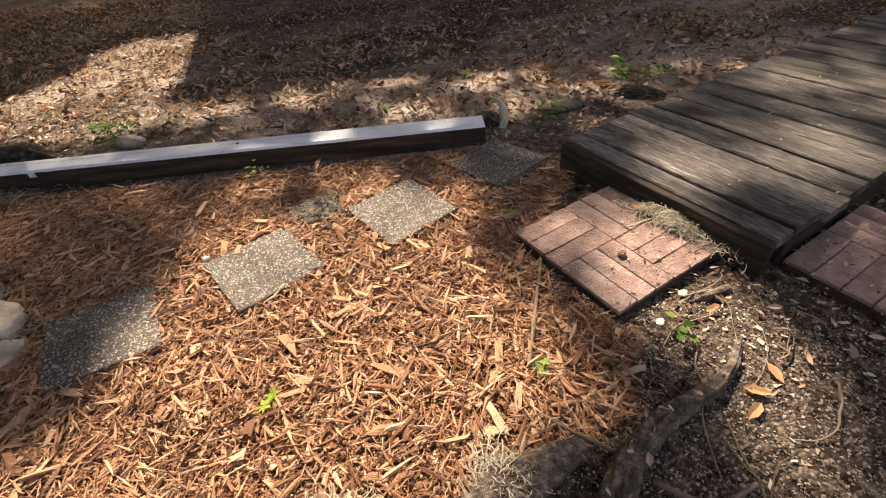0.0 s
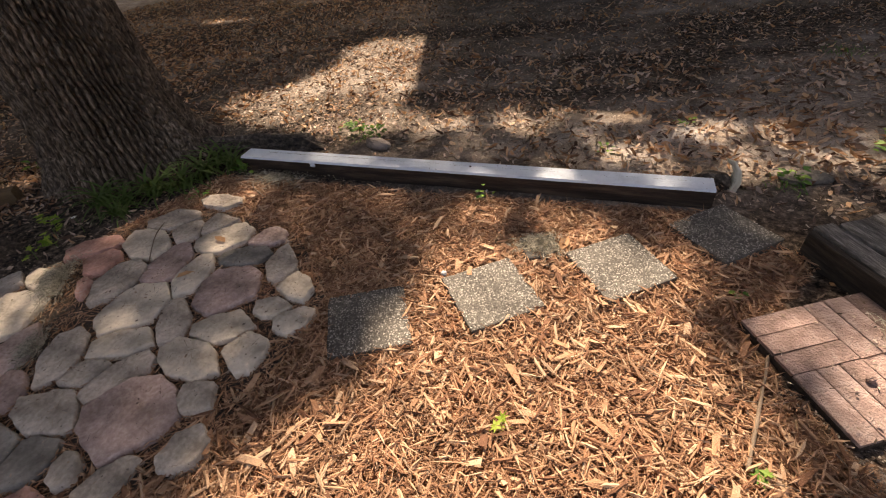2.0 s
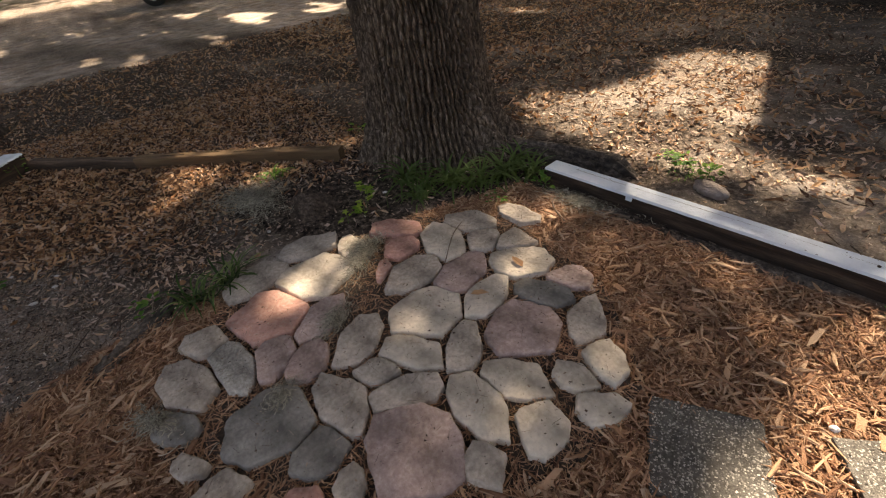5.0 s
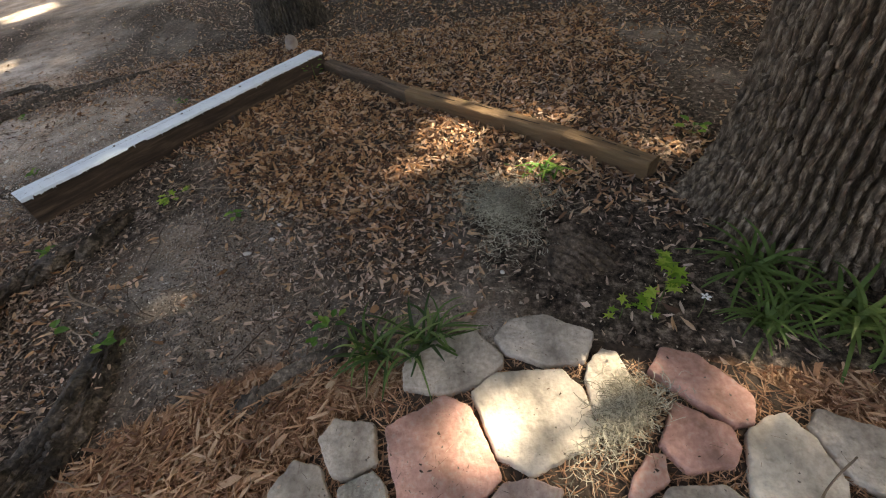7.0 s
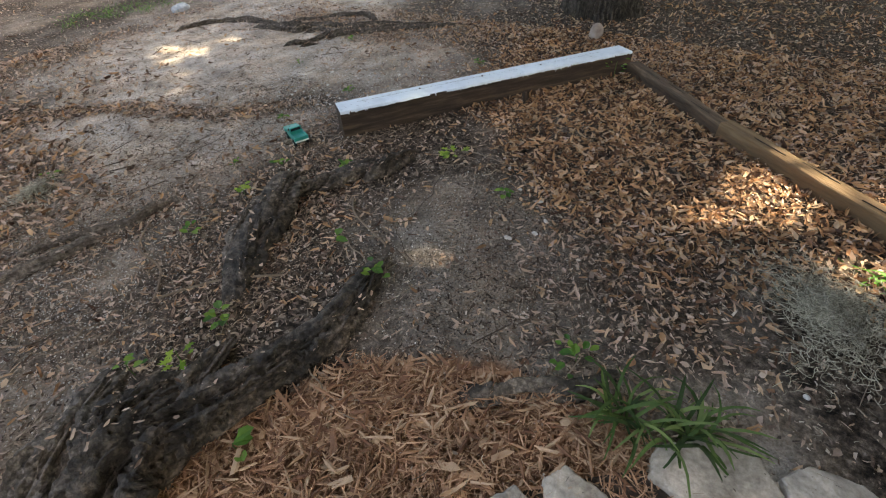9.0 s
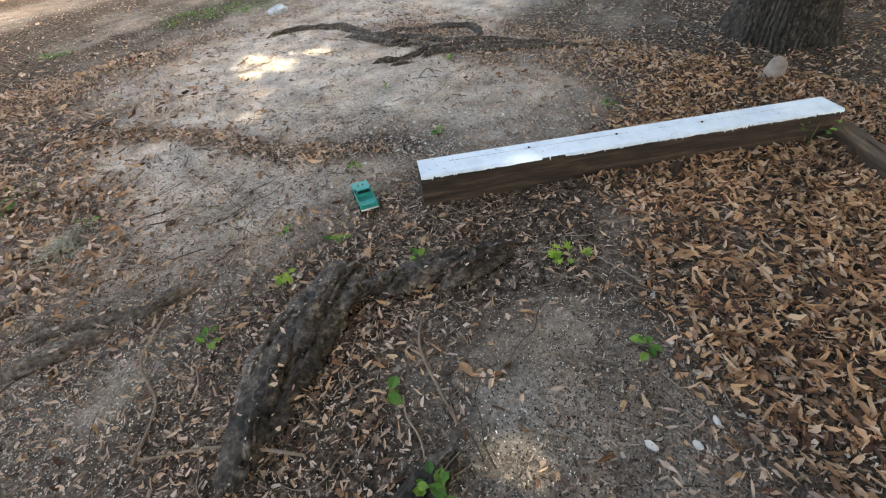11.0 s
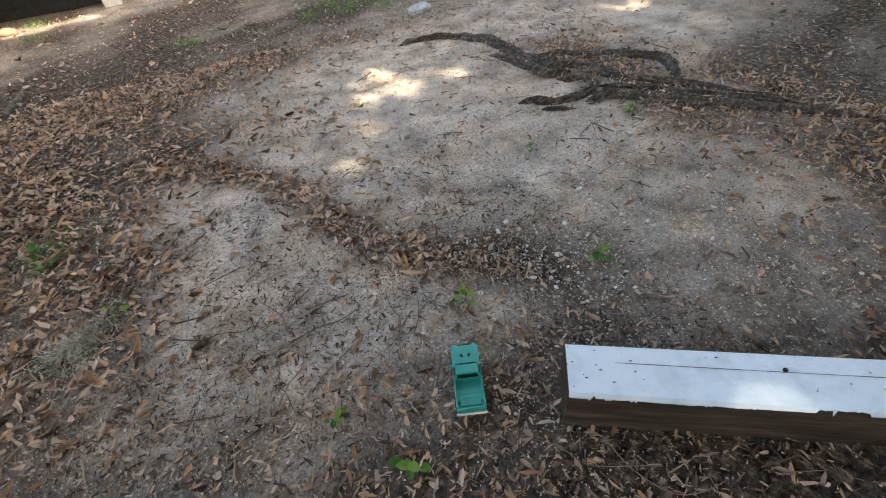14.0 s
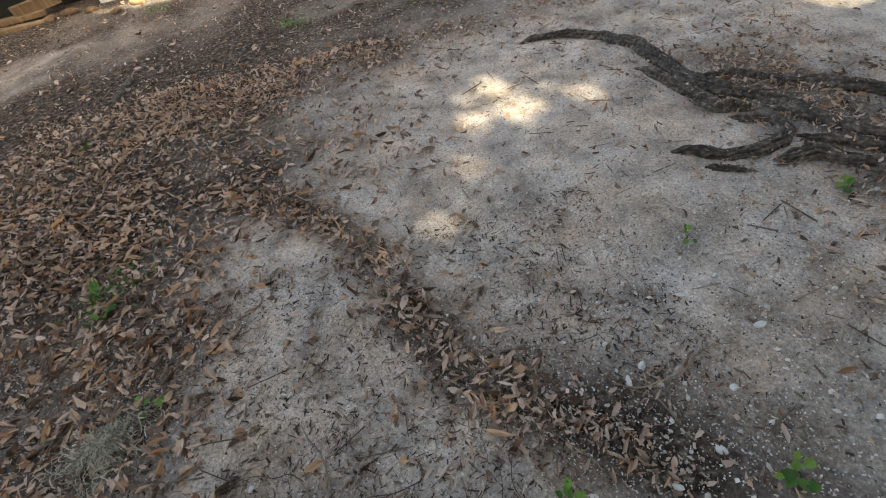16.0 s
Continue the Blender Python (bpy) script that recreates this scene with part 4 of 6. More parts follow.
def tube(points, radii, sides, seed, squash=1.0, rough=.2, sub=8, crag=0.0):
    """A gnarled tube along points, radii swelling from one to the next."""
    pts = np.array(points, float)
    n = (len(pts) - 1) * sub + 1
    t = np.linspace(0, len(pts) - 1, n)
    i = np.clip(t.astype(int), 0, len(pts) - 2)
    f = (t - i)[:, None]
    p0, p1, p2, p3 = pts[np.clip(i - 1, 0, None)], pts[i], pts[i + 1], pts[np.clip(i + 2, None, len(pts) - 1)]
    c = .5 * (2 * p1 + (p2 - p0) * f + (2 * p0 - 5 * p1 + 4 * p2 - p3) * f ** 2 + (3 * p1 - p0 - 3 * p2 + p3) * f ** 3)
    r = np.interp(t, np.arange(len(pts)), radii)
    d = np.gradient(c, axis=0)
    d /= np.linalg.norm(d, axis=1, keepdims=True) + 1e-9
    up = np.where(np.abs(d[:, 2:]) > .9, [[1.0, 0, 0]], [[0, 0, 1.0]])
    s = np.cross(d, up)
    s /= np.linalg.norm(s, axis=1, keepdims=True)
    w = np.cross(s, d)
    th = np.linspace(0, 2 * np.pi, sides, endpoint=False)
    along = np.concatenate([[0], np.cumsum(np.linalg.norm(np.diff(c, axis=0), axis=1))])[:, None] / max(float(np.mean(radii)), .004)
    cx, cy = np.cos(th)[None], np.sin(th)[None]
    lump = wave(cx * .9 + .16 * along, cy * .9 - .1 * along, seed, 3, 1.5)
    flute = wave(cx * 3.4 + .05 * along, cy * 3.4 - .04 * along, seed + 1, 3, 1.6)
    knot = wave(cx * 1.4 + .3 * along, cy * 1.4 - .22 * along, seed + 2, 2, 1.6)
    crease = wave(cx * 2.6 + .05 * along, cy * 2.6 - .04 * along, seed + 3, 3, 1.5)
    rel = 1 + rough * (1.5 * lump + 1.1 * flute + .8 * np.clip(knot, -.2, 1) - 1.5 * np.exp(-(crease / .1) ** 2))
    if crag:
        ridge = np.abs(wave(cx * 3.0 + .3 * along, cy * 3.0 - .24 * along, seed + 4, 3, 1.7))
        plate = np.abs(wave(cx * 4.2 + .75 * along, cy * 4.2 - .6 * along, seed + 5, 2, 2.2))
        burl = np.clip(wave(cx * 1.1 + .55 * along, cy * 1.1 - .5 * along, seed + 6, 2, 1.3) - .3, 0, 1)
        rel = rel + crag * (.75 * burl - .55 * np.exp(-(ridge / .13) ** 2) - .3 * np.exp(-(plate / .16) ** 2) + .12)
    rel = np.clip(rel, .4, 1.8)
    v = c[:, None] + (s[:, None] * np.cos(th)[None, :, None] + w[:, None] * np.sin(th)[None, :, None] * squash) * (r[:, None] * rel)[..., None]
    j = np.arange(n * sides).reshape(n, sides)
    jn = np.roll(j, -1, 1)
    quads = np.stack([j[:-1], j[1:], jn[1:], jn[:-1]], -1).reshape(-1, 4)
    return v.reshape(-1, 3), quads, np.array([j[0]]), np.array([j[-1][::-1]])


def limbs(tree, base_z, items):
    for k, (end, r) in enumerate(items):
        e = np.array(end, float)
        p = [np.array([-.34 if tree is oak_near else 0, 0, base_z]), np.array([e[0] * .3, e[1] * .3, base_z + (e[2] - base_z) * .55]), np.array([e[0] * .65, e[1] * .65, e[2] * .9]), e]
        obj("limb", np_mesh("limb", *tube(p, [r, r * .8, r * .55, r * .2], 12, k, 1, .12), mat=M_BARK, smooth=True), tree)


limbs(oak_near, 4.9, [((4.2, 5.0, 9.2), .2), ((-2.2, 7.8, 9.5), .19), ((3.5, 1.0, 9.2), .17), ((-3.0, 3.5, 9.4), .18), ((.6, 3.0, 10.2), .2)])
limbs(oak_far, 4.9, [((-3.5, 5.5, 9.2), .17), ((2.0, .5, 9.3), .17), ((-2.6, 1.0, 9.0), .16), ((.8, 6.5, 9.4), .16)])

# openings in the unseen crowns, set to throw each light patch: x, y, half-widths
LIGHT_GAPS = [(-.62, .75, .5, .42), (-.87, 1.4, .36, .28), (-.4, 1.74, .26, .2), (-.35, 1.42, .24, .2), (-.1, 1.12, .18, .18), (.42, 1.28, .22, .2), (.6, .73, .08, .035), (-1.15, .4, .26, .2), (-1.12, 1.12, .12, .1),
        (-2.75, 3.4, .62, .7), (-2.95, 4.35, .5, .5), (-3.2, 2.9, .45, .32), (-1.9, 2.8, .35, .16), (-2.5, 2.6, .3, .2), (-.75, 3.25, .3, .1), (-.15, 3.1, .2, .08), (-.86, 3.5, .2, .08), (1.4, 3.9, .3, .08), (-.45, 2.7, .2, .08), (-1.2, 2.9, .25, .07)]
LIGHT_GAPS += [(-2.76, .6, .07, .06), (-2.72, .42, .08, .07), (-4.45, .28, .16, .09), (-4.02, .82, .12, .1), (-3.39, -.72, .08, .035), (-4.2, -1.02, .03, .025), (.48, .95, .11, .13), (-3.86, -3.36, .06, .035)]
LIGHT_GAPS += [(-7.0, -4.4, .16, .08), (-2.0, -8.55, .9, .16), (.66, 1.66, .12, .06), (1.12, 1.78, .17, .09), (1.6, 2.4, .2, .12)]


DRIVE = random.Random(5)
LIGHT_GAPS += [(DRIVE.uniform(-13.5, -9.4), DRIVE.uniform(-5, 5.5), DRIVE.uniform(.3, .9), DRIVE.uniform(.08, .22)) for _ in range(26)]
LIGHT_GAPS += [(-11.4, -4.5, 1.1, .9), (-10.6, -3.0, .5, .22), (-9.8, -6.2, .5, .4), (-11.5, 2.9, .8, .35), (-10.8, 4.3, .9, .15), (-6.3, 5.4, .5, .12), (-4.1, 1.45, .12, .06)]
LIGHT_GAPS += [(-12.5, 8.5, 2.2, .25), (-10.0, 7.45, 1.1, .1), (-14.0, 9.3, 3.0, .2), (-8.4, 8.6, .8, .1), (-5.3, 6.6, .5, .07)]
# extra leaves that plug an unwanted light patch: x, y
LIGHT_PLUGS = [(-2.95, -2.09)]
# crowns thinned for half-lit ground: x, y, half-widths, share of leaves kept
THIN = [(-1.3, 2.7, 2.4, 0.5, 0.3), (1, 3, 1.4, 0.6, 0.2), (-1.4, 1.75, 1.2, 0.35, 0.22), (0.3, 1.46, 0.3, 0.27, 0.12), (-0.05, 2.05, 0.22, 0.22, 0.2), (-3, 1.5, 0.4, 0.35, 0.55), (-4.2, 1.42, 0.3, 0.12, 0.4), (-4.85, 1.3, 0.2, 0.1, 0.5), (1.2, 1.95, 0.9, 0.6, 0.22), (-2.55, 1.32, 0.35, 0.28, 0.35), (-1.75, 1.85, 0.5, 0.25, 0.35), (-1.55, 1.4, 0.3, 0.25, 0.45)]
THIN += [(-2.74, 0.64, 0.27, 0.24, 0.2), (-2.69, 0.36, 0.16, 0.14, 0.4), (-1.2, 1.12, 0.22, 0.18, 0.2), (-4.3, 0.5, 0.5, 0.4, 0.3), (-4.12, 0.8, 0.2, 0.16, 0.1), (-4.4, 0.86, 0.35, 0.3, 0.14), (-2.28, 0.88, 0.2, 0.18, 0.45), (-2, 0.75, 0.75, 0.6, 0.6), (-0.55, 0.75, 0.68, 0.55, 0.1), (-4.45, 0.4, 0.4, 0.2, 0.2), (-4.1, 0.76, 0.22, 0.14, 0.45), (-4.45, 0.7, 0.5, 0.25, 0.55), (-2.78, 1, 0.22, 0.2, 0.25)]
THIN += [(-7, -4.4, 0.5, 0.25, 0.4), (-4.55, -4.14, 0.48, 0.36, 0.19), (-4.32, -3.58, 0.16, 0.1, 0.35), (-5.06, -4.05, 0.14, 0.1, 0.3), (-4.8, -2.2, 0.36, 0.22, 0.6), (-3.84, -3.36, 0.3, 0.22, 0.05)]


# out-of-view leaves, laid back along the sun's rays to shape light on the ground
def crowns():
    n = 165000
    gx, gy = rng.uniform(-13, 4.5, n), rng.uniform(-10.5, 7.0, n)
    west = rng.uniform(0, 1, n) < .33
    gx = np.where(west, gx - 8.5 + 2 * rng.uniform(-.5, .5, n), gx)
    n2 = 36000
    gx, gy = np.concatenate([gx, rng.uniform(-22, -3.6, n2)]), np.concatenate([gy, rng.uniform(6.9, 12.5, n2)])
    n = n + n2
    wobx, woby = .12 * wave(gx, gy, 51, 3, 7), .12 * wave(gx, gy, 52, 3, 7)
    keep = np.ones(n, bool)
    for x, y, a, b in LIGHT_GAPS:
        keep &= np.hypot((gx + wobx - x) / (a + .05), (gy + woby - y) / (b + .05)) > 1
    chance = rng.uniform(0, 1, n)
    for x, y, a, b, share in THIN:
        keep &= (np.hypot((gx + 2 * wobx - x) / a, (gy + 2 * woby - y) / b) > 1) | (chance < share)
    keep &= (wave(gx, gy, 57, 4, 4.0) < .95) | ((gx < -1.0) & (gx > -8.5) & (gy < 1.8))
    gx, gy = gx[keep], gy[keep]
    for x, y in LIGHT_PLUGS:
        gx, gy = np.concatenate([gx, rng.normal(x, .09, 60)]), np.concatenate([gy, rng.normal(y, .09, 60)])
    z = rng.uniform(7.4, 10.6, len(gx))
    k = z / math.tan(SUN_EL)
    p = np.stack([gx + SUN_AZ.x * k, gy + SUN_AZ.y * k, z], 1)
    near = np.hypot(p[:, 0] + 3.4, p[:, 1] - 1.8) < np.hypot(p[:, 0] + 7.05, p[:, 1] + 1.22)
    for tree, sel, x, y in ((oak_near, near, -3.60, 1.837), (oak_far, ~near, -7.05, -1.22)):
        q = p[sel] - [x, y, 0]
        s = rng.uniform(.17, .28, (len(q), 1)) * np.array([[1, .85, .6]])
        obj("crown", scatter("crown", *CRUMB, q, rotations(len(q), 25), s, .03, M_CROWN), tree, "unseen crown of small leaves, gaps set for light patches")["kind"] = "stuff"


crowns()


# ---- roots and stump ----
ROOT_TOPS = []


def root(points, radii, label, mat=M_ROOT, seed=1, squash=.75, rough=.22, strands=3, wander=1.15, crag=0.0):
    """A gnarled root, half sunk, with thinner strands that twist along its flanks."""
    g = random.Random(seed)
    pts = np.array([(x, y, H(x, y) + z) for x, y, z in points])
    fine = np.linspace(0, len(pts) - 1, (len(pts) - 1) * 3 + 1)
    base = np.stack([np.interp(fine, np.arange(len(pts)), pts[:, k]) for k in range(3)], 1)
    rad = np.interp(fine, np.arange(len(pts)), radii)
    d = np.gradient(base[:, :2], axis=0)
    side = np.stack([-d[:, 1], d[:, 0]], 1) / (np.linalg.norm(d, axis=1)[:, None] + 1e-9)
    taper = np.clip(np.minimum(fine, fine[-1] - fine) / fine[-1] * 7, .2, 1)
    for k in range(strands + 1):
        p, r = base.copy(), rad * (.92 if crag else .78 if strands > 1 else 1)
        phase, turns = 6.28 * k / max(strands, 1) + g.uniform(-.4, .4), g.uniform(.22, .42)
        if k:
            swing = phase + fine * turns
            p[:, :2] += side * (rad * wander * .62 * np.sin(swing))[:, None]
            p[:, 2] += rad * (.55 * np.cos(swing) - .12) * squash
            r = rad * g.uniform(.34, .6) * (1 + .3 * np.sin(fine * g.uniform(.7, 1.6) + phase)) * taper
            span = g.uniform(.35, .8) * fine[-1]
            first = g.uniform(0, fine[-1] - span)
            inner = np.clip(np.minimum(fine - first, first + span - fine) / 1.2 + .3, 0, 1)
            r = np.maximum(r * inner, .002)
            p[:, 2] -= .8 * rad * (1 - inner)
        m = (64 if crag else 36) if k == 0 else (24 if crag else 16)
        v, q, c0, c1 = tube(p, r, m, seed * 7 + k, squash if k == 0 else .92, rough * (1 if k == 0 else .7), (9 if crag else 5) if k == 0 else (6 if crag else 4), crag)
        if crag:
            top = v[(v[:, 2] - np.repeat(np.array(v[:, 2]).reshape(-1, m).mean(1), m)) > .35 * np.repeat(np.ptp(v[:, 2].reshape(-1, m), axis=1), m)]
            ROOT_TOPS.append(top[:: max(1, len(top) // 150)])
        me = np_mesh("tree_root" if k == 0 else "side_root", v, q, c0, c1, mat=mat, smooth=True)
        if k == 0:
            ob = obj("tree_root", me)
        else:
            obj("side_root", me, ob)
    tagged(ob, label, "root", "surface roots")
    return ob


root([(-1.7, -1.0, .0), (-1.95, -1.12, .03), (-2.1, -1.2, .04), (-2.2, -1.28, .03), (-2.32, -1.36, .0), (-2.42, -1.38, -.04)], [.075, .065, .055, .045, .035, .015], "thick bare root with cracked brown bark", M_ROOT_DRY, 2, .8, .4, 3, 1.4, .6)
root([(-1.75, -.78, .0), (-2.0, -.93, .02), (-2.16, -1.0, .035), (-2.29, -1.02, .04), (-2.41, -.965, .03), (-2.5, -.93, .025), (-2.6, -.9, .02), (-2.71, -.87, .02), (-2.82, -.83, .022), (-2.94, -.84, .02), (-3.06, -.87, .014), (-3.18, -.89, .008), (-3.3, -.91, -.04)], [.1, .1, .092, .085, .068, .058, .054, .05, .048, .046, .042, .036, .016], "massive dark gnarled root beside the mulch", M_ROOT, 3, .8, .5, 6, 1.45, .95)
root([(-2.05, -1.02, -.02), (-2.16, -1.1, .03), (-2.26, -1.15, .03), (-2.38, -1.14, .01), (-2.5, -1.1, -.03)], [.06, .065, .058, .05, .02], "knobby dark root stub", M_ROOT, 4, .9, .46, 4, 1.5, .9)
root([(-2.36, -.98, .0), (-2.44, -1.06, .03), (-2.56, -1.1, .02), (-2.66, -1.16, -.03)], [.04, .04, .034, .015], "short forked root under seedlings", M_ROOT, 5, .8, .4, 2, 1.4, .7)
root([(-2.66, -1.2, -.05), (-2.78, -1.27, .0), (-2.88, -1.36, .02), (-2.98, -1.43, .03), (-3.1, -1.49, .04), (-3.22, -1.54, .04), (-3.34, -1.61, .045), (-3.45, -1.67, .03), (-3.53, -1.71, -.03)], [.03, .04, .048, .054, .06, .064, .064, .054, .02], "thick gnarled dark root crossing the litter", M_ROOT, 6, .75, .5, 6, 1.6, .95)
root([(-3.38, -1.58, .0), (-3.48, -1.53, .02), (-3.57, -1.49, .022), (-3.66, -1.43, .02), (-3.77, -1.37, .024), (-3.88, -1.35, .018), (-3.98, -1.325, .01), (-4.09, -1.29, -.03)], [.045, .046, .046, .054, .056, .05, .04, .016], "dark knobbed root reaching toward the white topped beam", M_ROOT, 24, .75, .45, 4, 1.6, .9)
root([(-3.6, -1.5, -.02), (-3.7, -1.5, .012), (-3.82, -1.45, .012), (-3.92, -1.42, -.02)], [.02, .026, .024, .01], "thin dark root beside a knobbed root", M_ROOT, 25, .8, .4, 2, 1.5, .6)
root([(-2.86, -1.45, -.03), (-2.94, -1.51, .012), (-3.02, -1.575, .02), (-3.13, -1.63, .022), (-3.25, -1.68, .015), (-3.36, -1.7, -.02)], [.03, .036, .038, .036, .032, .015], "pale side root lying along the thick root", M_ROOT_PALE, 7, .8, .3, 3, 1.5, .5)
root([(-3.36, -1.62, -.02), (-3.45, -1.75, .01), (-3.5, -1.9, -.03)], [.035, .025, .01], "short dark root fork", M_ROOT, 8, .75, .35, 3, 1.6, .7)
root([(-2.1, -2.34, -.02), (-2.42, -2.225, .01), (-2.54, -2.185, .014), (-2.65, -2.165, .014), (-2.75, -2.13, -.02)], [.03, .032, .034, .032, .015], "thin grey-brown root along bare soil", M_ROOT_PALE, 9, .85, .2, 1, 1.1, .15)
root([(-2.3, -2.46, -.02), (-2.56, -2.32, .006), (-2.7, -2.23, .01), (-2.84, -2.125, .016), (-2.95, -2.125, .022), (-3.03, -2.115, .014), (-3.12, -2.03, -.03)], [.018, .022, .024, .028, .032, .03, .012], "bent grey-brown root rising from bare soil", M_ROOT_PALE, 10, .85, .25, 2, 1.2, .25)
root([(-4.9, -4.9, -0.02), (-5.04, -4.9, 0.012), (-5.26, -4.83, 0.018), (-5.42, -4.68, 0.006), (-5.51, -4.45, 0.012), (-5.51, -4.23, 0.018), (-5.5, -4.05, 0.006), (-5.51, -3.87, 0.012), (-5.55, -3.75, 0.018), (-5.65, -3.65, 0.006), (-5.7, -3.55, 0.012), (-5.7, -3.42, 0.018), (-5.74, -3.29, 0.006), (-5.8, -3.18, 0.012), (-5.9, -3, 0.018), (-6.05, -2.78, 0.006), (-6.35, -2.35, -0.02)], [0.0102, 0.0238, 0.0289, 0.0306, 0.0306, 0.0289, 0.0289, 0.0306, 0.0272, 0.0238, 0.0238, 0.0238, 0.0238, 0.0229, 0.0213, 0.0187, 0.0102], "long dark surface root crossing pale sand", M_ROOT_DRY, 11, .8, .45, 7, 2.2, 0.7)
root([(-5.34, -4.24, -0.02), (-5.38, -4.1, 0.012), (-5.4, -3.94, 0.018), (-5.42, -3.77, 0.006), (-5.42, -3.64, 0.012), (-5.5, -3.58, 0.018), (-5.6, -3.58, -0.02)], [0.0085, 0.0221, 0.0255, 0.0272, 0.0272, 0.0221, 0.0102], "knotted dark root in trampled sand", M_ROOT_DRY, 12, .8, .45, 5, 2.2, 0.7)
root([(-5.5, -3.98, -0.02), (-5.58, -3.92, 0.012), (-5.7, -3.88, 0.018), (-5.8, -3.76, 0.006), (-5.93, -3.65, 0.012), (-6, -3.53, 0.018), (-6.1, -3.46, 0.006), (-6.13, -3.37, 0.012), (-6.08, -3.25, 0.018), (-5.98, -3.12, 0.006), (-5.95, -3, -0.02)], [0.0085, 0.0153, 0.017, 0.0187, 0.0204, 0.0238, 0.0255, 0.0272, 0.0255, 0.0204, 0.0085], "thin root ending in a knotted hump on sand", M_ROOT_DRY, 22, .8, .45, 4, 2.2, 0.7)
root([(-5.02, -3.44, -0.02), (-5.09, -3.4, 0.012), (-5.14, -3.35, 0.018), (-5.22, -3.31, 0.006), (-5.33, -3.28, 0.012), (-5.46, -3.29, 0.018), (-5.55, -3.36, 0.006), (-5.56, -3.45, 0.012), (-5.46, -3.5, 0.018), (-5.41, -3.58, -0.02)], [0.0085, 0.0204, 0.0221, 0.0213, 0.0213, 0.0221, 0.0221, 0.0204, 0.0187, 0.0085], "looping knotted surface root on sand", M_ROOT_DRY, 14, .8, .45, 4, 2.2, 0.7)
root([(-5.32, -3.22, -0.02), (-5.4, -3.19, 0.012), (-5.5, -3.17, 0.018), (-5.58, -3.09, 0.006), (-5.64, -3, 0.012), (-5.72, -2.88, 0.018), (-5.87, -2.71, 0.006), (-6.1, -2.4, 0.012), (-6.4, -2.05, -0.02)], [0.0085, 0.0221, 0.0255, 0.0263, 0.0255, 0.0255, 0.0238, 0.0204, 0.0119], "twisted surface root running from the far oak", M_ROOT_DRY, 21, .8, .45, 6, 2.2, 0.7)
root([(-5.52, -3.36, -0.02), (-5.58, -3.26, 0.012), (-5.68, -3.18, 0.018), (-5.76, -3.06, 0.006), (-5.88, -2.88, 0.012), (-6.05, -2.62, 0.018), (-6.3, -2.25, -0.02)], [0.0085, 0.017, 0.0187, 0.0187, 0.017, 0.0153, 0.0085], "thin dark root between two thicker roots", M_ROOT_DRY, 13, .8, .45, 4, 2.2, 0.7)
root([(-5.06, -3.3, -0.02), (-5.12, -3.26, 0.006), (-5.19, -3.2, 0.012), (-5.27, -3.17, -0.02)], [0.0068, 0.0119, 0.0119, 0.0059], "short thin rootlet half sunk in sand", M_ROOT_DRY, 26, .8, .45, 2, 1.4, 0.5)
root([(-2.78, -.36, -.03), (-2.87, -.3, -.002), (-2.97, -.17, .0), (-3.03, -.04, .0), (-3.14, .05, -.002), (-3.24, .17, -.03)], [.02, .04, .045, .042, .036, .015], "flat brown root at the edge of the mulch", M_ROOT, 23, .55, .35, 2, 1.1)
root([(.07, .56, .012), (.12, .68, .024), (.153, .74, .026), (.2, .787, .026), (.264, .845, .024), (.334, .893, .022), (.406, .937, .018), (.47, 1.0, .014), (.54, 1.1, -.004)], [.034, .033, .031, .029, .027, .025, .02, .015, .007], "dark bare root beside the gravel", M_ROOT_DRY, 15, .9, .2, 1, .8, .15)
root([(-.25, .58, .0), (-.11, .69, .014), (-.03, .73, .016), (.04, .775, .012), (.12, .81, -.01)], [.045, .045, .042, .034, .015], "pale flat root at the mulch edge", M_ROOT_PALE, 16, .6, .15, 1)
root([(.42, 1.22, -.01), (.5, 1.24, .012), (.58, 1.27, .008)], [.015, .02, .012], "grey broken root stub by the brick paver", M_ROOT_PALE, 17, .9, .2)
root([(-3.1, 2.05, .05), (-2.86, 2.17, .035), (-2.62, 2.25, .03), (-2.44, 2.3, .02), (-2.28, 2.32, -.04)], [.1, .075, .07, .068, .03], "thick oak root behind the white topped timber", M_ROOT, 18, .85, .4)
root([(-.02, 2.4, -.03), (-.005, 2.43, .03), (-.01, 2.46, .08), (-.03, 2.47, .115), (-.06, 2.47, .13)], [.02, .022, .02, .015, .006], "curved pale driftwood stub standing by the timber end", M_MOSS, 19, .6, .2, 1)
root([(-.18, 2.48, -.02), (-.12, 2.47, .02), (-.06, 2.45, .025), (.0, 2.42, -.01)], [.02, .035, .035, .015], "dark rotten root lump behind the timber end", M_ROOT, 27, .8, .4, 1)
root([(.55, 2.78, -.02), (.66, 2.74, .02), (.8, 2.72, .015), (.9, 2.71, -.02)], [.03, .045, .04, .02], "short dark log beside the boardwalk", M_ROOT, 20, .8, .2)


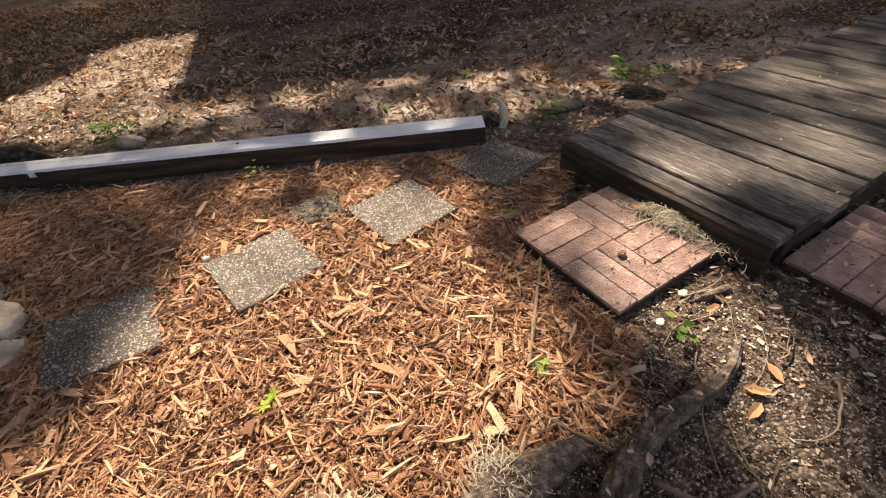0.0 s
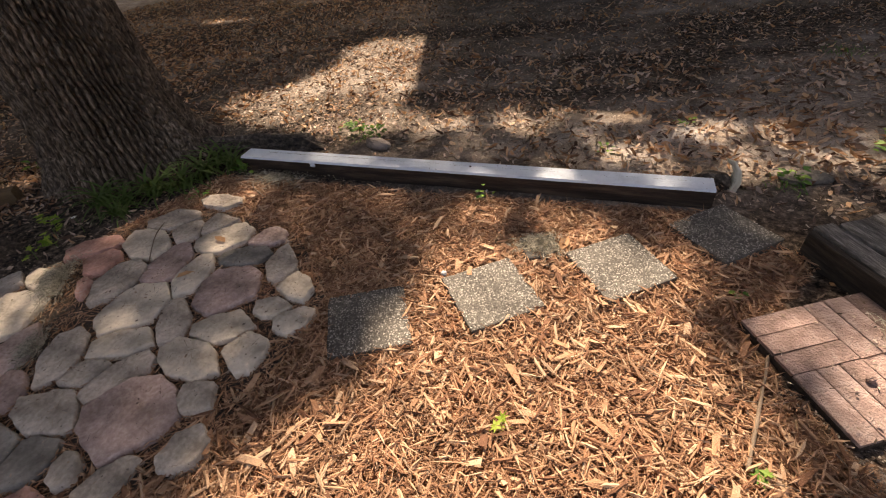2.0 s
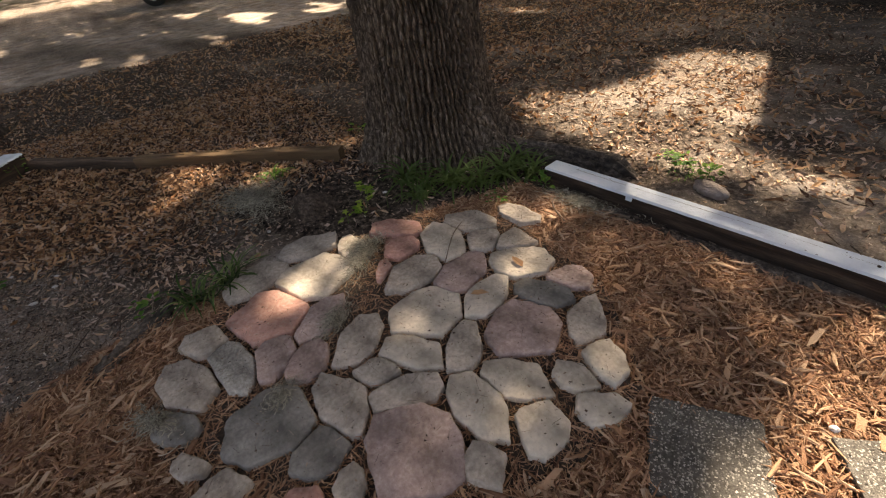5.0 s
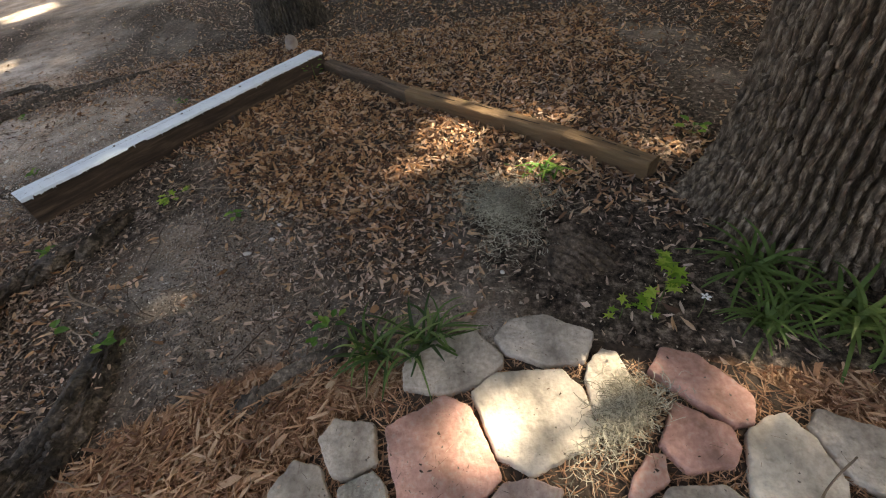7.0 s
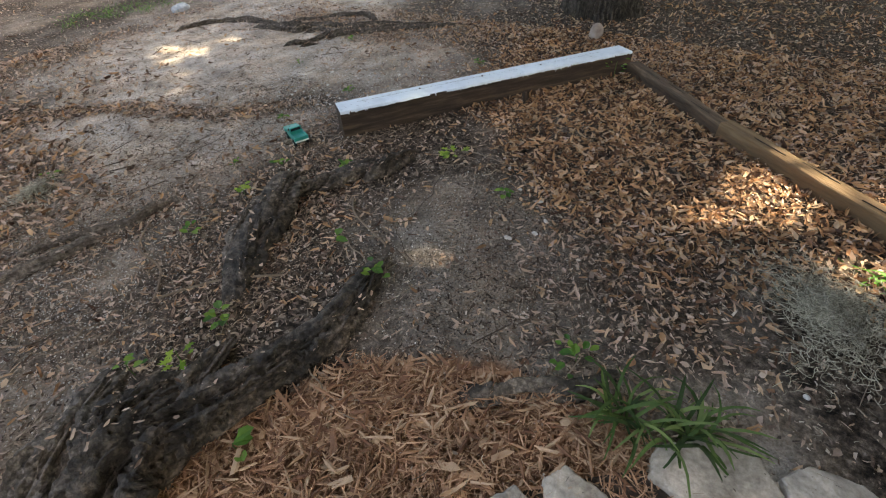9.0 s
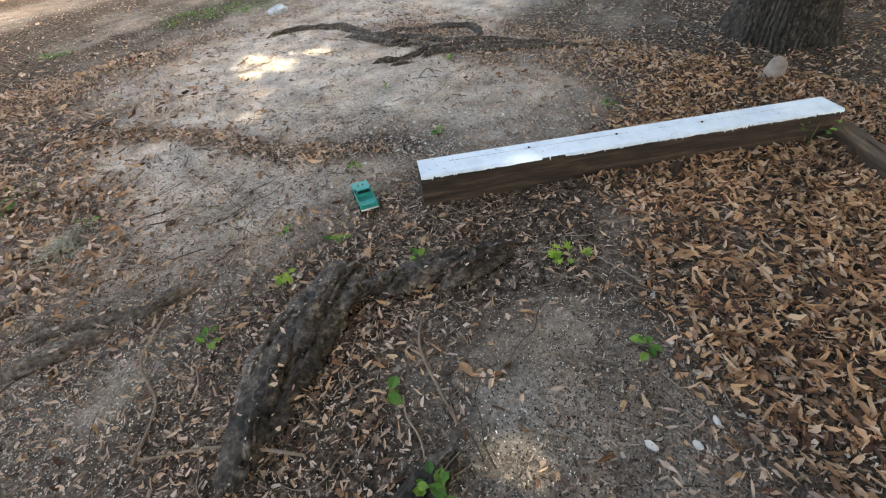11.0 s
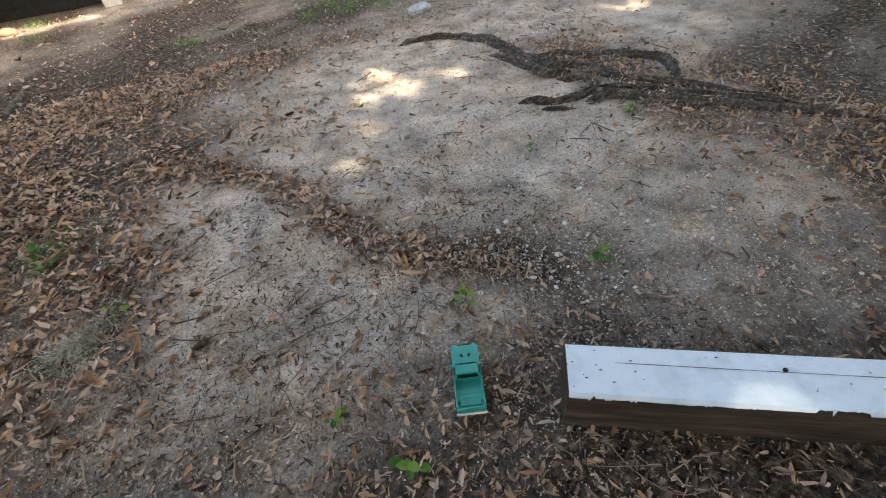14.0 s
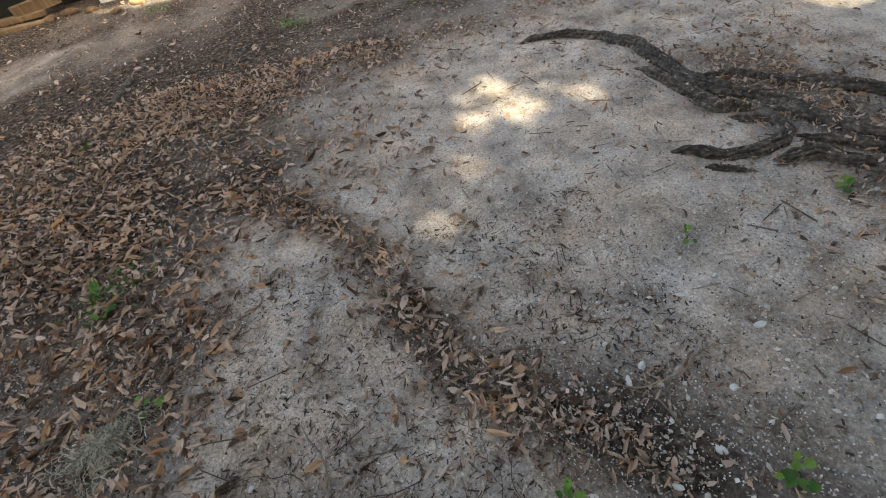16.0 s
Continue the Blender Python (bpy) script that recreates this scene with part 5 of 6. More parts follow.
def mound(name, x, y, a, b, h, mat, label, category, seed, ridged=0.0):
    n, m = 150, 26
    th, q = np.linspace(0, 2 * np.pi, n, endpoint=False), np.linspace(0, 1, m)
    T, Q = np.meshgrid(th, q)
    r = Q * (1 + .12 * np.sin(3 * T + seed) + .07 * np.sin(5 * T + 2 * seed))
    px, py = x + a * r * np.cos(T), y + b * r * np.sin(T)
    across = .8 * (px - x) - .6 * (py - y)
    fibre = np.abs(np.sin(105 * across + 1.6 * wave(px, py, seed + 3, 3, 9))) + .5 * np.abs(np.sin(230 * across + 2 * wave(px, py, seed + 4, 3, 14)))
    z = h * (1 - Q ** 2) * (1 + .35 * wave(px, py, seed, 4, 14)) - .03 * Q + H(px, py) - ridged * (1.2 - fibre) * smooth(Q, .1, .4)
    j = np.arange(n * m).reshape(m, n)
    jn = np.roll(j, -1, 1)
    me = np_mesh(name, np.stack([px, py, z], -1).reshape(-1, 3), np.stack([j[:-1], j[1:], jn[1:], jn[:-1]], -1).reshape(-1, 4), mat=mat, smooth=True)
    return tagged(obj(name, me), label, category)


mound("stump", -3.43, .85, .2, .17, .085, M_STUMP, "low rotten stump with ridged dark bark", "stump", 4, .034)
mound("soil_mound", -3.7, .62, .25, .25, .045, M_GROUND, "low mound of soil under grey moss", "soil", 6)


# ---- house, shed and car beyond the yard ----
def house():
    ob = tagged(new("house"), "tan house on white block piers beyond the yard", "house")
    ob.location = (-3.66, 7.03, 0)
    part("wall", box(10, 6, 4.3, (5, 3, 2.65), .01), M_WALL, ob, "plain tan siding")
    part("roof", box(10.05, 6.05, .06, (5, 3, 4.83), .01), M_ROOF, ob, "grey shingle roof")
    # solid near-black block: the shade under the house, put into its colour
    part("crawl_shade_block", box(9.6, 5.4, .5, (5, 3.1, .24)), M_VOID, ob, "near-black block standing in for crawl space shade")
    for k in range(8):
        part("pier", box(.32, .25, .5, (2.35 + k * .85 + (.25 if k % 2 else 0), .2, .245), .008), M_PIER, ob, "white concrete block pier")


house()


def shed():
    ob = tagged(new("shed"), "tan shed raised on white blocks with a dark block for shade beneath", "shed")
    ob.location = (-2.85, -9.05, 0)
    part("wall", box(5, 3, 2.4, (2.5, -1.55, 1.65), .01), M_WALL, ob, "plain tan siding")
    part("roof", box(5.3, 3.3, .08, (2.5, -1.55, 2.9), .01), M_ROOF, ob, "grey shingle roof")
    # shade beneath the shed, painted as a solid near-black block
    part("crawl_shade_block", box(4.9, 2.7, .42, (2.5, -1.6, .22)), M_VOID, ob, "near-black block standing in for crawl space shade")
    for x, w in ((.02, .2), (1.5, .26), (3.2, .3)):
        part("pier", box(w, .3, .42, (x, -.02, .2), .01), M_PIER, ob, "white concrete block pier")


shed()


def shed_clutter():
    """Old boards and rubble lying along the front of the shed."""
    for k, (x, y, l, w, h, turn) in enumerate([(-.35, -8.5, .75, .16, .045, 28), (-.25, -8.75, .8, .2, .05, 18), (-.55, -8.95, .5, .14, .12, 40)]):
        ob = part("board", box(l, w, h, (0, 0, h / 2), .006, 2, wobble=.004), M_LOG, None)
        ob.matrix_world = pose(x, y, H(x, y) + .03 * k, 2, -4 + 3 * k, turn)
        tagged(ob, "old brown board lying in front of the shed", "board", "boards by the shed")
    for k, (x, y, a) in enumerate([(-.95, -8.7, .2), (-1.2, -8.6, .16), (-1.55, -8.3, .14), (-.75, -8.6, .17), (-1.75, -8.5, .2)]):
        rock("rubble", x, y, a, a * .7, a * .5, 40 * k, "earthy brown lump of rubble by the shed", M_LOG, 60 + k, "rubble", 0, "rubble by the shed")


def car():
    ob = tagged(new("car"), "dark car parked at the far side of the drive", "car")
    outline = [(-2.1, .3), (-1.75, .3), (-1.68, .55), (-1.35, .68), (-1.02, .55), (-.95, .3), (.95, .3), (1.02, .55), (1.35, .68), (1.68, .55), (1.75, .3), (2.1, .32), (2.15, .7), (1.9, .9), (1.0, .98), (.4, 1.42), (-.9, 1.45), (-1.6, 1.0), (-2.1, .95)]
    part("body", prism(outline, 1.7, .05, 2), M_CARPAINT, ob)
    for x in (-1.35, 1.35):
        for y in (-.78, .78):
            bm = bmesh.new()
            bmesh.ops.create_cone(bm, cap_ends=True, segments=28, radius1=.33, radius2=.33, depth=.2)
            bmesh.ops.transform(bm, matrix=Matrix.Translation((x, y, .33)) @ Matrix.Rotation(radians(90), 4, "X"), verts=bm.verts)
            tyre = part("tyre", bm, M_BLACK, ob)
            bm = bmesh.new()
            bmesh.ops.create_cone(bm, cap_ends=True, segments=20, radius1=.2, radius2=.19, depth=.22)
            bmesh.ops.transform(bm, matrix=Matrix.Translation((x, y, .33)) @ Matrix.Rotation(radians(90), 4, "X"), verts=bm.verts)
            part("rim", bm, M_CHROME, tyre)
    for y in (-.84, .84):
        part("side_window", prism([(-1.2, 1.0), (.75, 1.02), (.35, 1.36), (-.85, 1.38)], .03), M_GLASS, ob).location = (0, y, 0)
    ob.matrix_world = pose(-17.2, 3.6, 0, 0, 0, 70)


car()


# ---- unseen leaf ring, added to block low sky light ----
def woods():
    n = 15000
    th, r = rng.uniform(0, 2 * np.pi, n), rng.uniform(24, 34, n)
    top = 7.5 + 2.5 * wave(th * 9, r * .1, 71, 3, 1.0)
    z = rng.uniform(0, 1, n) ** .8 * top
    p = np.stack([-3 + r * np.cos(th), r * np.sin(th), z], 1)
    s = rng.uniform(.5, 1.1, (n, 1)) * np.array([[1, .8, .6]])
    stuff("woods", scatter("woods", *CRUMB, p, rotations(n, 50), s, .06, M_CROWN), "unseen ring of leaves added to block low sky light", "trees")


def stuff(name, me, label, category):
    tagged(obj(name, me), label, category, kind="stuff")


woods()


# ---- toy truck ----
def toy_truck():
    ob = tagged(new("toy_truck"), "small teal remote controlled pickup truck on the dirt", "toy truck")
    k = 1.0

    def arch(cx, r, n=7):
        return [(cx + r * math.cos(math.pi * (1 - i / n)), .033 + r * math.sin(math.pi * (1 - i / n))) for i in range(n + 1)]

    low = [(-.105, .036)] + arch(-.062, .023) + arch(.064, .023) + [(.107, .036), (.110, .05), (.104, .0605), (.06, .066), (.025, .067), (-.012, .067), (-.012, .05), (-.105, .05)]
    part("body", prism(low, .082, .003, 2), M_BODY, ob)
    for y in (-.0385, .0385):
        part("bed_side", box(.094, .005, .018, (-.0585, y, .0575), .0015), M_BODY, ob)
    part("tailgate", box(.005, .082, .019, (-.1035, 0, .057), .0015), M_BODY, ob)
    part("bed_liner", box(.05, .06, .004, (-.066, 0, .0515), .0015), M_BODY, ob, "raised panel in the truck bed")
    for y in (-.033, .033):
        part("wheel_well", box(.034, .008, .008, (-.062, y, .0535), .0015), M_BODY, ob)
    cab = bmesh.new()
    b = [cab.verts.new(p) for p in ((.032, -.038, .066), (.032, .038, .066), (-.014, .038, .066), (-.014, -.038, .066))]
    t = [cab.verts.new(p) for p in ((.017, -.032, .0905), (.017, .032, .0905), (-.012, .032, .0905), (-.012, -.032, .0905))]
    cab.faces.new(b[::-1])
    cab.faces.new(t)
    for i in range(4):
        cab.faces.new((b[i], b[(i + 1) % 4], t[(i + 1) % 4], t[i]))
    bmesh.ops.recalc_face_normals(cab, faces=cab.faces)
    bmesh.ops.bevel(cab, geom=list(cab.edges), offset=.003, segments=2, affect="EDGES", profile=.6)
    part("cab", cab, M_BODY, ob)

    def pane(corners, name):
        bm = bmesh.new()
        f = bm.faces.new([bm.verts.new(p) for p in corners])
        r = bmesh.ops.extrude_face_region(bm, geom=[f])
        bm.normal_update()
        bmesh.ops.translate(bm, vec=f.normal * .0012, verts=[v for v in r["geom"] if isinstance(v, bmesh.types.BMVert)])
        bmesh.ops.recalc_face_normals(bm, faces=bm.faces)
        part(name, bm, M_GLASS, ob, "dark smoked window")

    pane([(.0302, -.032, .0705), (.0302, .032, .0705), (.0205, .028, .0865), (.0205, -.028, .0865)], "windscreen")
    pane([(-.0148, .03, .071), (-.0148, -.03, .071), (-.0133, -.027, .0855), (-.0133, .027, .0855)], "rear_window")
    for s in (-1, 1):
        pane([(.024, s * .0378, .0705), (-.009, s * .0378, .0705), (-.008, s * .0343, .0855), (.014, s * .0343, .0855)][::s], "side_window")
        part("hood_scoop", box(.012, .0065, .0025, (.064, s * .011, .0665), .0008, turn=Matrix.Rotation(radians(18 * s), 4, "Z")), M_BLACK, ob, "black hood vent")
        part("headlight", box(.004, .012, .009, (.1085, s * .028, .0515), .0015), M_TRIM, ob, "pale headlight")
        part("mirror", box(.006, .008, .006, (.026, s * .0435, .072), .001), M_BODY, ob)
    part("wiper", box(.002, .062, .0015, (.0355, 0, .0672)), M_BLACK, ob, "black cowl strip")
    part("grille", box(.003, .042, .009, (.1095, 0, .0515), .001), M_BLACK, ob, "black grille")
    part("front_bumper", box(.006, .084, .008, (.113, 0, .041), .002), M_TRIM, ob, "white bumper")
    part("rear_bumper", box(.006, .084, .008, (-.109, 0, .0435), .002), M_TRIM, ob, "white bumper")
    part("chassis", box(.17, .034, .014, (0, 0, .029), .002), M_BLACK, ob, "black chassis")
    for x in (-.062, .064):
        for y in (-.036, .036):
            bm = bmesh.new()
            bmesh.ops.create_cone(bm, cap_ends=True, segments=26, radius1=.0205, radius2=.0205, depth=.017)
            bmesh.ops.bevel(bm, geom=[e for e in bm.edges if len(e.link_faces) == 2 and abs(e.verts[0].co.z - e.verts[1].co.z) < 1e-5], offset=.003, segments=2, affect="EDGES")
            bmesh.ops.transform(bm, matrix=Matrix.Translation((x, y, .0205)) @ Matrix.Rotation(radians(90), 4, "X"), verts=bm.verts)
            tyre = part("tyre", bm, M_BLACK, ob, "black rubber tyre")
            bm = bmesh.new()
            bmesh.ops.create_cone(bm, cap_ends=True, segments=18, radius1=.0105, radius2=.0095, depth=.0185)
            bmesh.ops.transform(bm, matrix=Matrix.Translation((x, y, .0205)) @ Matrix.Rotation(radians(90), 4, "X"), verts=bm.verts)
            part("rim", bm, M_CHROME, tyre, "chrome wheel rim")
    ob.matrix_world = pose(-3.825, -2.015, H(-3.825, -2.015) + .003, 0, 0, -115)
    return ob


toy_truck()


# ---- plants ----
def ribbon_plant(name, x, y, blades, length, width, droop, mat, label, category, seed, group="", spread=.03):
    g = np.random.default_rng(seed)
    V, F, base = [], [], 0
    n = 7
    for _ in range(blades):
        az, l, w = g.uniform(0, 2 * np.pi), length * g.uniform(.5, 1.1), width * g.uniform(.7, 1.2)
        out, t = droop * g.uniform(.6, 1.3), np.linspace(0, 1, n)
        r = l * t * (.35 + .5 * out * t)
        z = l * (t * (1.0 - .15 * out) - .85 * out * t ** 2.2)
        bx, by = g.normal(0, spread, 2)
        half = w / 2 * np.sqrt(np.clip(1 - t ** 2.5, 0.02, 1))
        az2 = az + .5 * g.normal() * t
        cx, cy = bx + r * np.cos(az2), by + r * np.sin(az2)
        sx, sy = -np.sin(az2) * half, np.cos(az2) * half
        z = np.maximum(z, .004)
        V.append(np.stack([np.stack([cx + sx, cy + sy, z + half * .25], 1), np.stack([cx, cy, z], 1), np.stack([cx - sx, cy - sy, z + half * .25], 1)], 1).reshape(-1, 3))
        i = base + np.arange(n * 3).reshape(n, 3)
        F.append(np.stack([i[:-1, :-1], i[:-1, 1:], i[1:, 1:], i[1:, :-1]], -1).reshape(-1, 4))
        base += n * 3
    ob = obj(name, np_mesh(name, np.concatenate(V), np.concatenate(F), mat=mat, smooth=True))
    ob.location = (x, y, H(x, y) - .003)
    return tagged(ob, label, category, group)


def lily_clump():
    """A clump of arching strap leaves, each a part of its own."""
    ob = tagged(new("lily_clump"), "dark green strap-leaved clump at the foot of the oak", "plant", "strap-leaved clumps under the oak")
    g = np.random.default_rng(64)
    shapes = []
    for k in range(5):
        n, t = 8, np.linspace(0, 1, 8)
        l, w, out = .26 * g.uniform(.6, 1.15), .015 * g.uniform(.8, 1.2), g.uniform(.7, 1.45)
        r, z = l * t * (.3 + .55 * out * t), l * (t * (1.05 - .15 * out) - .75 * out * t ** 2.2)
        half = w / 2 * np.sqrt(np.clip(1 - t ** 2.5, .02, 1))
        v = np.stack([np.stack([r, half, z + half * .3], 1), np.stack([r, 0 * r, z], 1), np.stack([r, -half, z + half * .3], 1)], 1).reshape(-1, 3)
        i = np.arange(n * 3).reshape(n, 3)
        shapes.append(np_mesh("blade", v, np.stack([i[:-1, :-1], i[:-1, 1:], i[1:, 1:], i[1:, :-1]], -1).reshape(-1, 4), mat=M_BLADE, smooth=True))
    for k in range(38):
        b = obj("blade", shapes[k % 5], ob)
        b.matrix_local = pose(g.normal(0, .025), g.normal(0, .025), -.005, g.uniform(-12, 12), g.uniform(-10, 10), 360 * k / 38 + g.uniform(-14, 14))
    return ob


first_lily = lily_clump()
for k, (x, y, size) in enumerate([(-3.25, 1.4, .95), (-3.1, 1.44, .8), (-3.02, 1.58, 1.05), (-2.9, 1.68, .95), (-2.87, 1.83, 1.05), (-2.76, 1.95, .85), (-3.04, 1.34, .7), (-2.92, 1.98, .95)]):
    m = pose(x, y, H(x, y), 0, 0, 47 * k) @ Matrix.Scale(size, 4)
    if k == 0:
        first_lily.matrix_world = m
    else:
        copy_thing(first_lily, m)
ribbon_plant("grass_clump", -3.03, .14, 44, .23, .011, .75, M_BLADE, "arching green grass clump beside the stone path", "plant", 71, "grass clumps")["kind"] = "stuff"
ribbon_plant("grass_clump", -3.06, .29, 40, .27, .012, .7, M_BLADE, "green grass clump leaning over a grey stone", "plant", 72, "grass clumps")["kind"] = "stuff"
ribbon_plant("grass_clump", -3.98, .84, 26, .17, .013, 1.0, M_WEED, "pale green strap-leaved clump by the edging timber", "plant", 73, "grass clumps")["kind"] = "stuff"
for k, (x, y, s) in enumerate([(-3.49, -6.38, 1), (-5.37, -6.06, 1.2), (-2.06, -7.96, 1), (-3.44, -6.5, .9), (.22, 2.52, .6), (-2.1, 2.5, .6), (-5.0, -6.2, 1.1), (-4.6, -6.3, 1), (.8, 4.6, 1), (-2.0, -8.7, 1.2)]):
    ribbon_plant("grass_tuft", x, y, 40, .12 * s, .005, .8, M_WEED, "small green grass tuft growing through sand", "grass", 80 + k, "", spread=.07 * s)["kind"] = "stuff"
for k, (x, y, n, s) in enumerate([(-5.2, -6.42, 260, .2), (-5.75, -6.28, 200, .2), (-4.85, -6.6, 140, .14), (-2.6, -3.6, 70, .09)]):
    ribbon_plant("grass_patch", x, y, n, .085, .005, .9, M_WEED, "thin patch of green grass in sandy soil", "grass", 110 + k, "", spread=s)["kind"] = "stuff"


LOBED = ([(-.5, 0, 0), (-.15, .18, .04), (-.1, .5, .08), (.05, .2, .05), (.3, .36, .05), (.22, .1, .03), (.5, 0, -.05), (.22, -.1, .03), (.3, -.36, .05), (.05, -.2, .05), (-.1, -.5, .08), (-.15, -.18, .04), (.02, 0, -.02)],
         [[(0, 12, 1), (1, 12, 2), (2, 12, 3), (3, 12, 4), (4, 12, 5), (5, 12, 6), (6, 12, 7), (7, 12, 8), (8, 12, 9), (9, 12, 10), (10, 12, 11), (11, 12, 0)]])


def seedling(x, y, leaves, size, tall, mat, label, seed, shape=LEAF, spread=.05):
    g = np.random.default_rng(seed)
    ob = tagged(new("seedling"), label, "plant", "seedlings and weeds")
    ob.location = (x, y, H(x, y))
    az, r = g.uniform(0, 2 * np.pi, leaves), spread * np.sqrt(g.uniform(.05, 1, leaves))
    p = np.stack([r * np.cos(az), r * np.sin(az), tall * g.uniform(.35, 1, leaves)], 1)
    c, s = np.cos(az), np.sin(az)
    tilt = g.uniform(-.5, .3, leaves)
    R = np.stack([np.stack([c * np.cos(tilt), -s, c * np.sin(tilt)], 1), np.stack([s * np.cos(tilt), c, s * np.sin(tilt)], 1), np.stack([-np.sin(tilt), 0 * c, np.cos(tilt)], 1)], 1)
    sz = size * g.uniform(.6, 1.2, (leaves, 1)) * np.array([[1, .75, .5]])
    me = scatter("foliage", *shape, p, R, sz, .03, mat, False)
    obj("foliage", me, ob)
    v, q, a, b = tube([(0, 0, -.01), (.004, .002, tall * .5), (0, .004, tall * .85)], [.0025, .002, .0012], 6, seed, 1, .05, 3)
    obj("stem", np_mesh("stem", v, q, mat=M_BLADE), ob)
    return ob


for k, (x, y, n, s, h, kind) in enumerate([
        (-3.23, 1.12, 9, .075, .13, "b"), (-3.1, 1.03, 6, .06, .09, "b"), (-3.11, .93, 5, .05, .06, "b"), (-3.17, 1.08, 5, .07, .1, "b"), (-3.28, -1.84, 9, .05, .06, "b"), (-2.48, -1.18, 10, .04, .1, "b"),
        (-4.1, -1.08, 14, .05, .035, "b"), (-3.12, -.86, 9, .045, .08, "w"), (-2.67, -1.2, 10, .04, .07, "w"), (-3.88, -.66, 8, .04, .03, "w"), (-3.15, -.06, 14, .035, .04, "w"), (-2.38, -.8, 3, .06, .04, "w"),
        (-3.22, -1.16, 3, .06, .02, "w"), (-2.37, -1.3, 6, .035, .08, "w")]):
    seedling(x, y, n, s, h, M_BRIGHT if kind == "b" else M_WEED, "yellow-green lobed seedling among dry leaves" if kind == "b" else "small green broad-leaved weed", 200 + k, LOBED if kind == "b" else LEAF, .05 if n < 12 else .08)
for k, (x, y, n, s, h) in enumerate([
        (-2.94, -1.8, 6, .035, .04), (-3.57, -1.89, 5, .045, .03), (-3.99, -2.3, 12, .03, .03), (-2.56, -3.58, 14, .035, .05), (-3.44, -2.11, 5, .03, .05), (-3.71, -1.52, 10, .04, .05), (-5.34, -1.59, 9, .04, .05), (-4.78, -2.96, 6, .03, .03),
        (-2.86, -2.96, 5, .035, .03), (-4.51, -2.2, 9, .035, .03), (-2.12, -4.99, 8, .04, .03), (-5.43, -2.95, 8, .035, .03), (-2.6, -3.45, 10, .035, .04), (-1.11, 2.02, 8, .03, .06), (-.01, 1.69, 4, .03, .02), (.37, 1.1, 6, .03, .05)]):
    seedling(x, y, n, s, h, M_WEED, "small green weed among dry leaves", 300 + k, LEAF, .05)
for k, (x, y, n, s, h) in enumerate([(.74, 2.83, 16, .045, .12), (-2.2, 2.56, 40, .034, .07), (-2.05, 2.54, 34, .034, .07), (-2.32, 2.6, 24, .03, .05), (-2.59, 1.89, 16, .045, .09), (-2.67, 1.6, 14, .03, .09), (-4.17, 1.56, 8, .05, .08), (-5.5, -.62, 9, .04, .14), (.66, 2.86, 30, .045, .16), (.24, 2.56, 16, .04, .07), (.95, 3.05, 20, .035, .06), (-.23, 3.12, 8, .03, .03), (-.62, 2.7, 8, .03, .03)]):
    seedling(x, y, n, s, h, M_WEED, "leafy green weed at the edge of the bed", 340 + k, LEAF, .07)
seedling(-.66, .89, 3, .055, .03, M_BRIGHT, "bright yellow-green sprout in the mulch", 380, LOBED, .02)
seedling(.0, 1.01, 3, .06, .025, M_WEED, "green lobed sprout in the mulch", 381, LOBED, .025)


def flower():
    ob = tagged(new("flower"), "small white five-petalled flower beside the path", "flower")
    ob.location = (-3.09, 1.17, H(-3.09, 1.17))
    for k in range(5):
        bm = bmesh.new()
        bmesh.ops.create_icosphere(bm, subdivisions=1, radius=.008)
        bmesh.ops.scale(bm, vec=(1, .55, .2), verts=bm.verts)
        bmesh.ops.transform(bm, matrix=Matrix.Rotation(radians(72 * k), 4, "Z") @ Matrix.Translation((.009, 0, .1)), verts=bm.verts)
        part("petal", bm, M_PETAL, ob, smooth=True)
    v, q, a, b = tube([(0, 0, -.005), (.003, .002, .05), (0, 0, .1)], [.002, .0015, .001], 6, 3, 1, .05, 3)
    obj("stem", np_mesh("stem", v, q, mat=M_BLADE), ob)


flower()


def moss_clump(x, y, z, a, b, turn, strands, label, seed, high=.03):
    g = np.random.default_rng(seed)
    n = 6
    t = np.linspace(0, 1, n)
    r, th = np.abs(g.normal(0, .5, strands)), g.uniform(0, 2 * np.pi, strands)
    r = r * (1 + .35 * np.sin(3 * th + seed) + .2 * np.sin(7 * th))
    c0 = np.stack([a * r * np.cos(th), b * r * np.sin(th), high * np.exp(-r ** 2) * g.uniform(.1, 1, strands) + .002], 1)
    d, curl = g.uniform(0, 2 * np.pi, strands), g.normal(0, 2.2, strands)
    l = g.uniform(.02, .07, strands)
    ang = d[:, None] + curl[:, None] * t
    step = (l / n)[:, None]
    px = c0[:, :1] + np.cumsum(np.cos(ang) * step, 1)
    py = c0[:, 1:2] + np.cumsum(np.sin(ang) * step, 1)
    pz = c0[:, 2:] + .012 * np.sin(t * 3 + d[:, None]) * g.uniform(0, 1, (strands, 1))
    w = .0009
    nx, ny = -np.sin(ang) * w, np.cos(ang) * w
    v = np.stack([np.stack([px + nx, py + ny, pz], -1), np.stack([px - nx, py - ny, pz + w], -1)], 2)
    i = np.arange(strands * n * 2).reshape(strands, n, 2)
    q = np.stack([i[:, :-1, 0], i[:, :-1, 1], i[:, 1:, 1], i[:, 1:, 0]], -1).reshape(-1, 4)
    ob = obj("moss_clump", np_mesh("moss_clump", v.reshape(-1, 3), q, mat=M_MOSS))
    ob.matrix_world = pose(x, y, H(x, y) + z, 0, 0, turn)
    tagged(ob, label, "moss", kind="stuff")


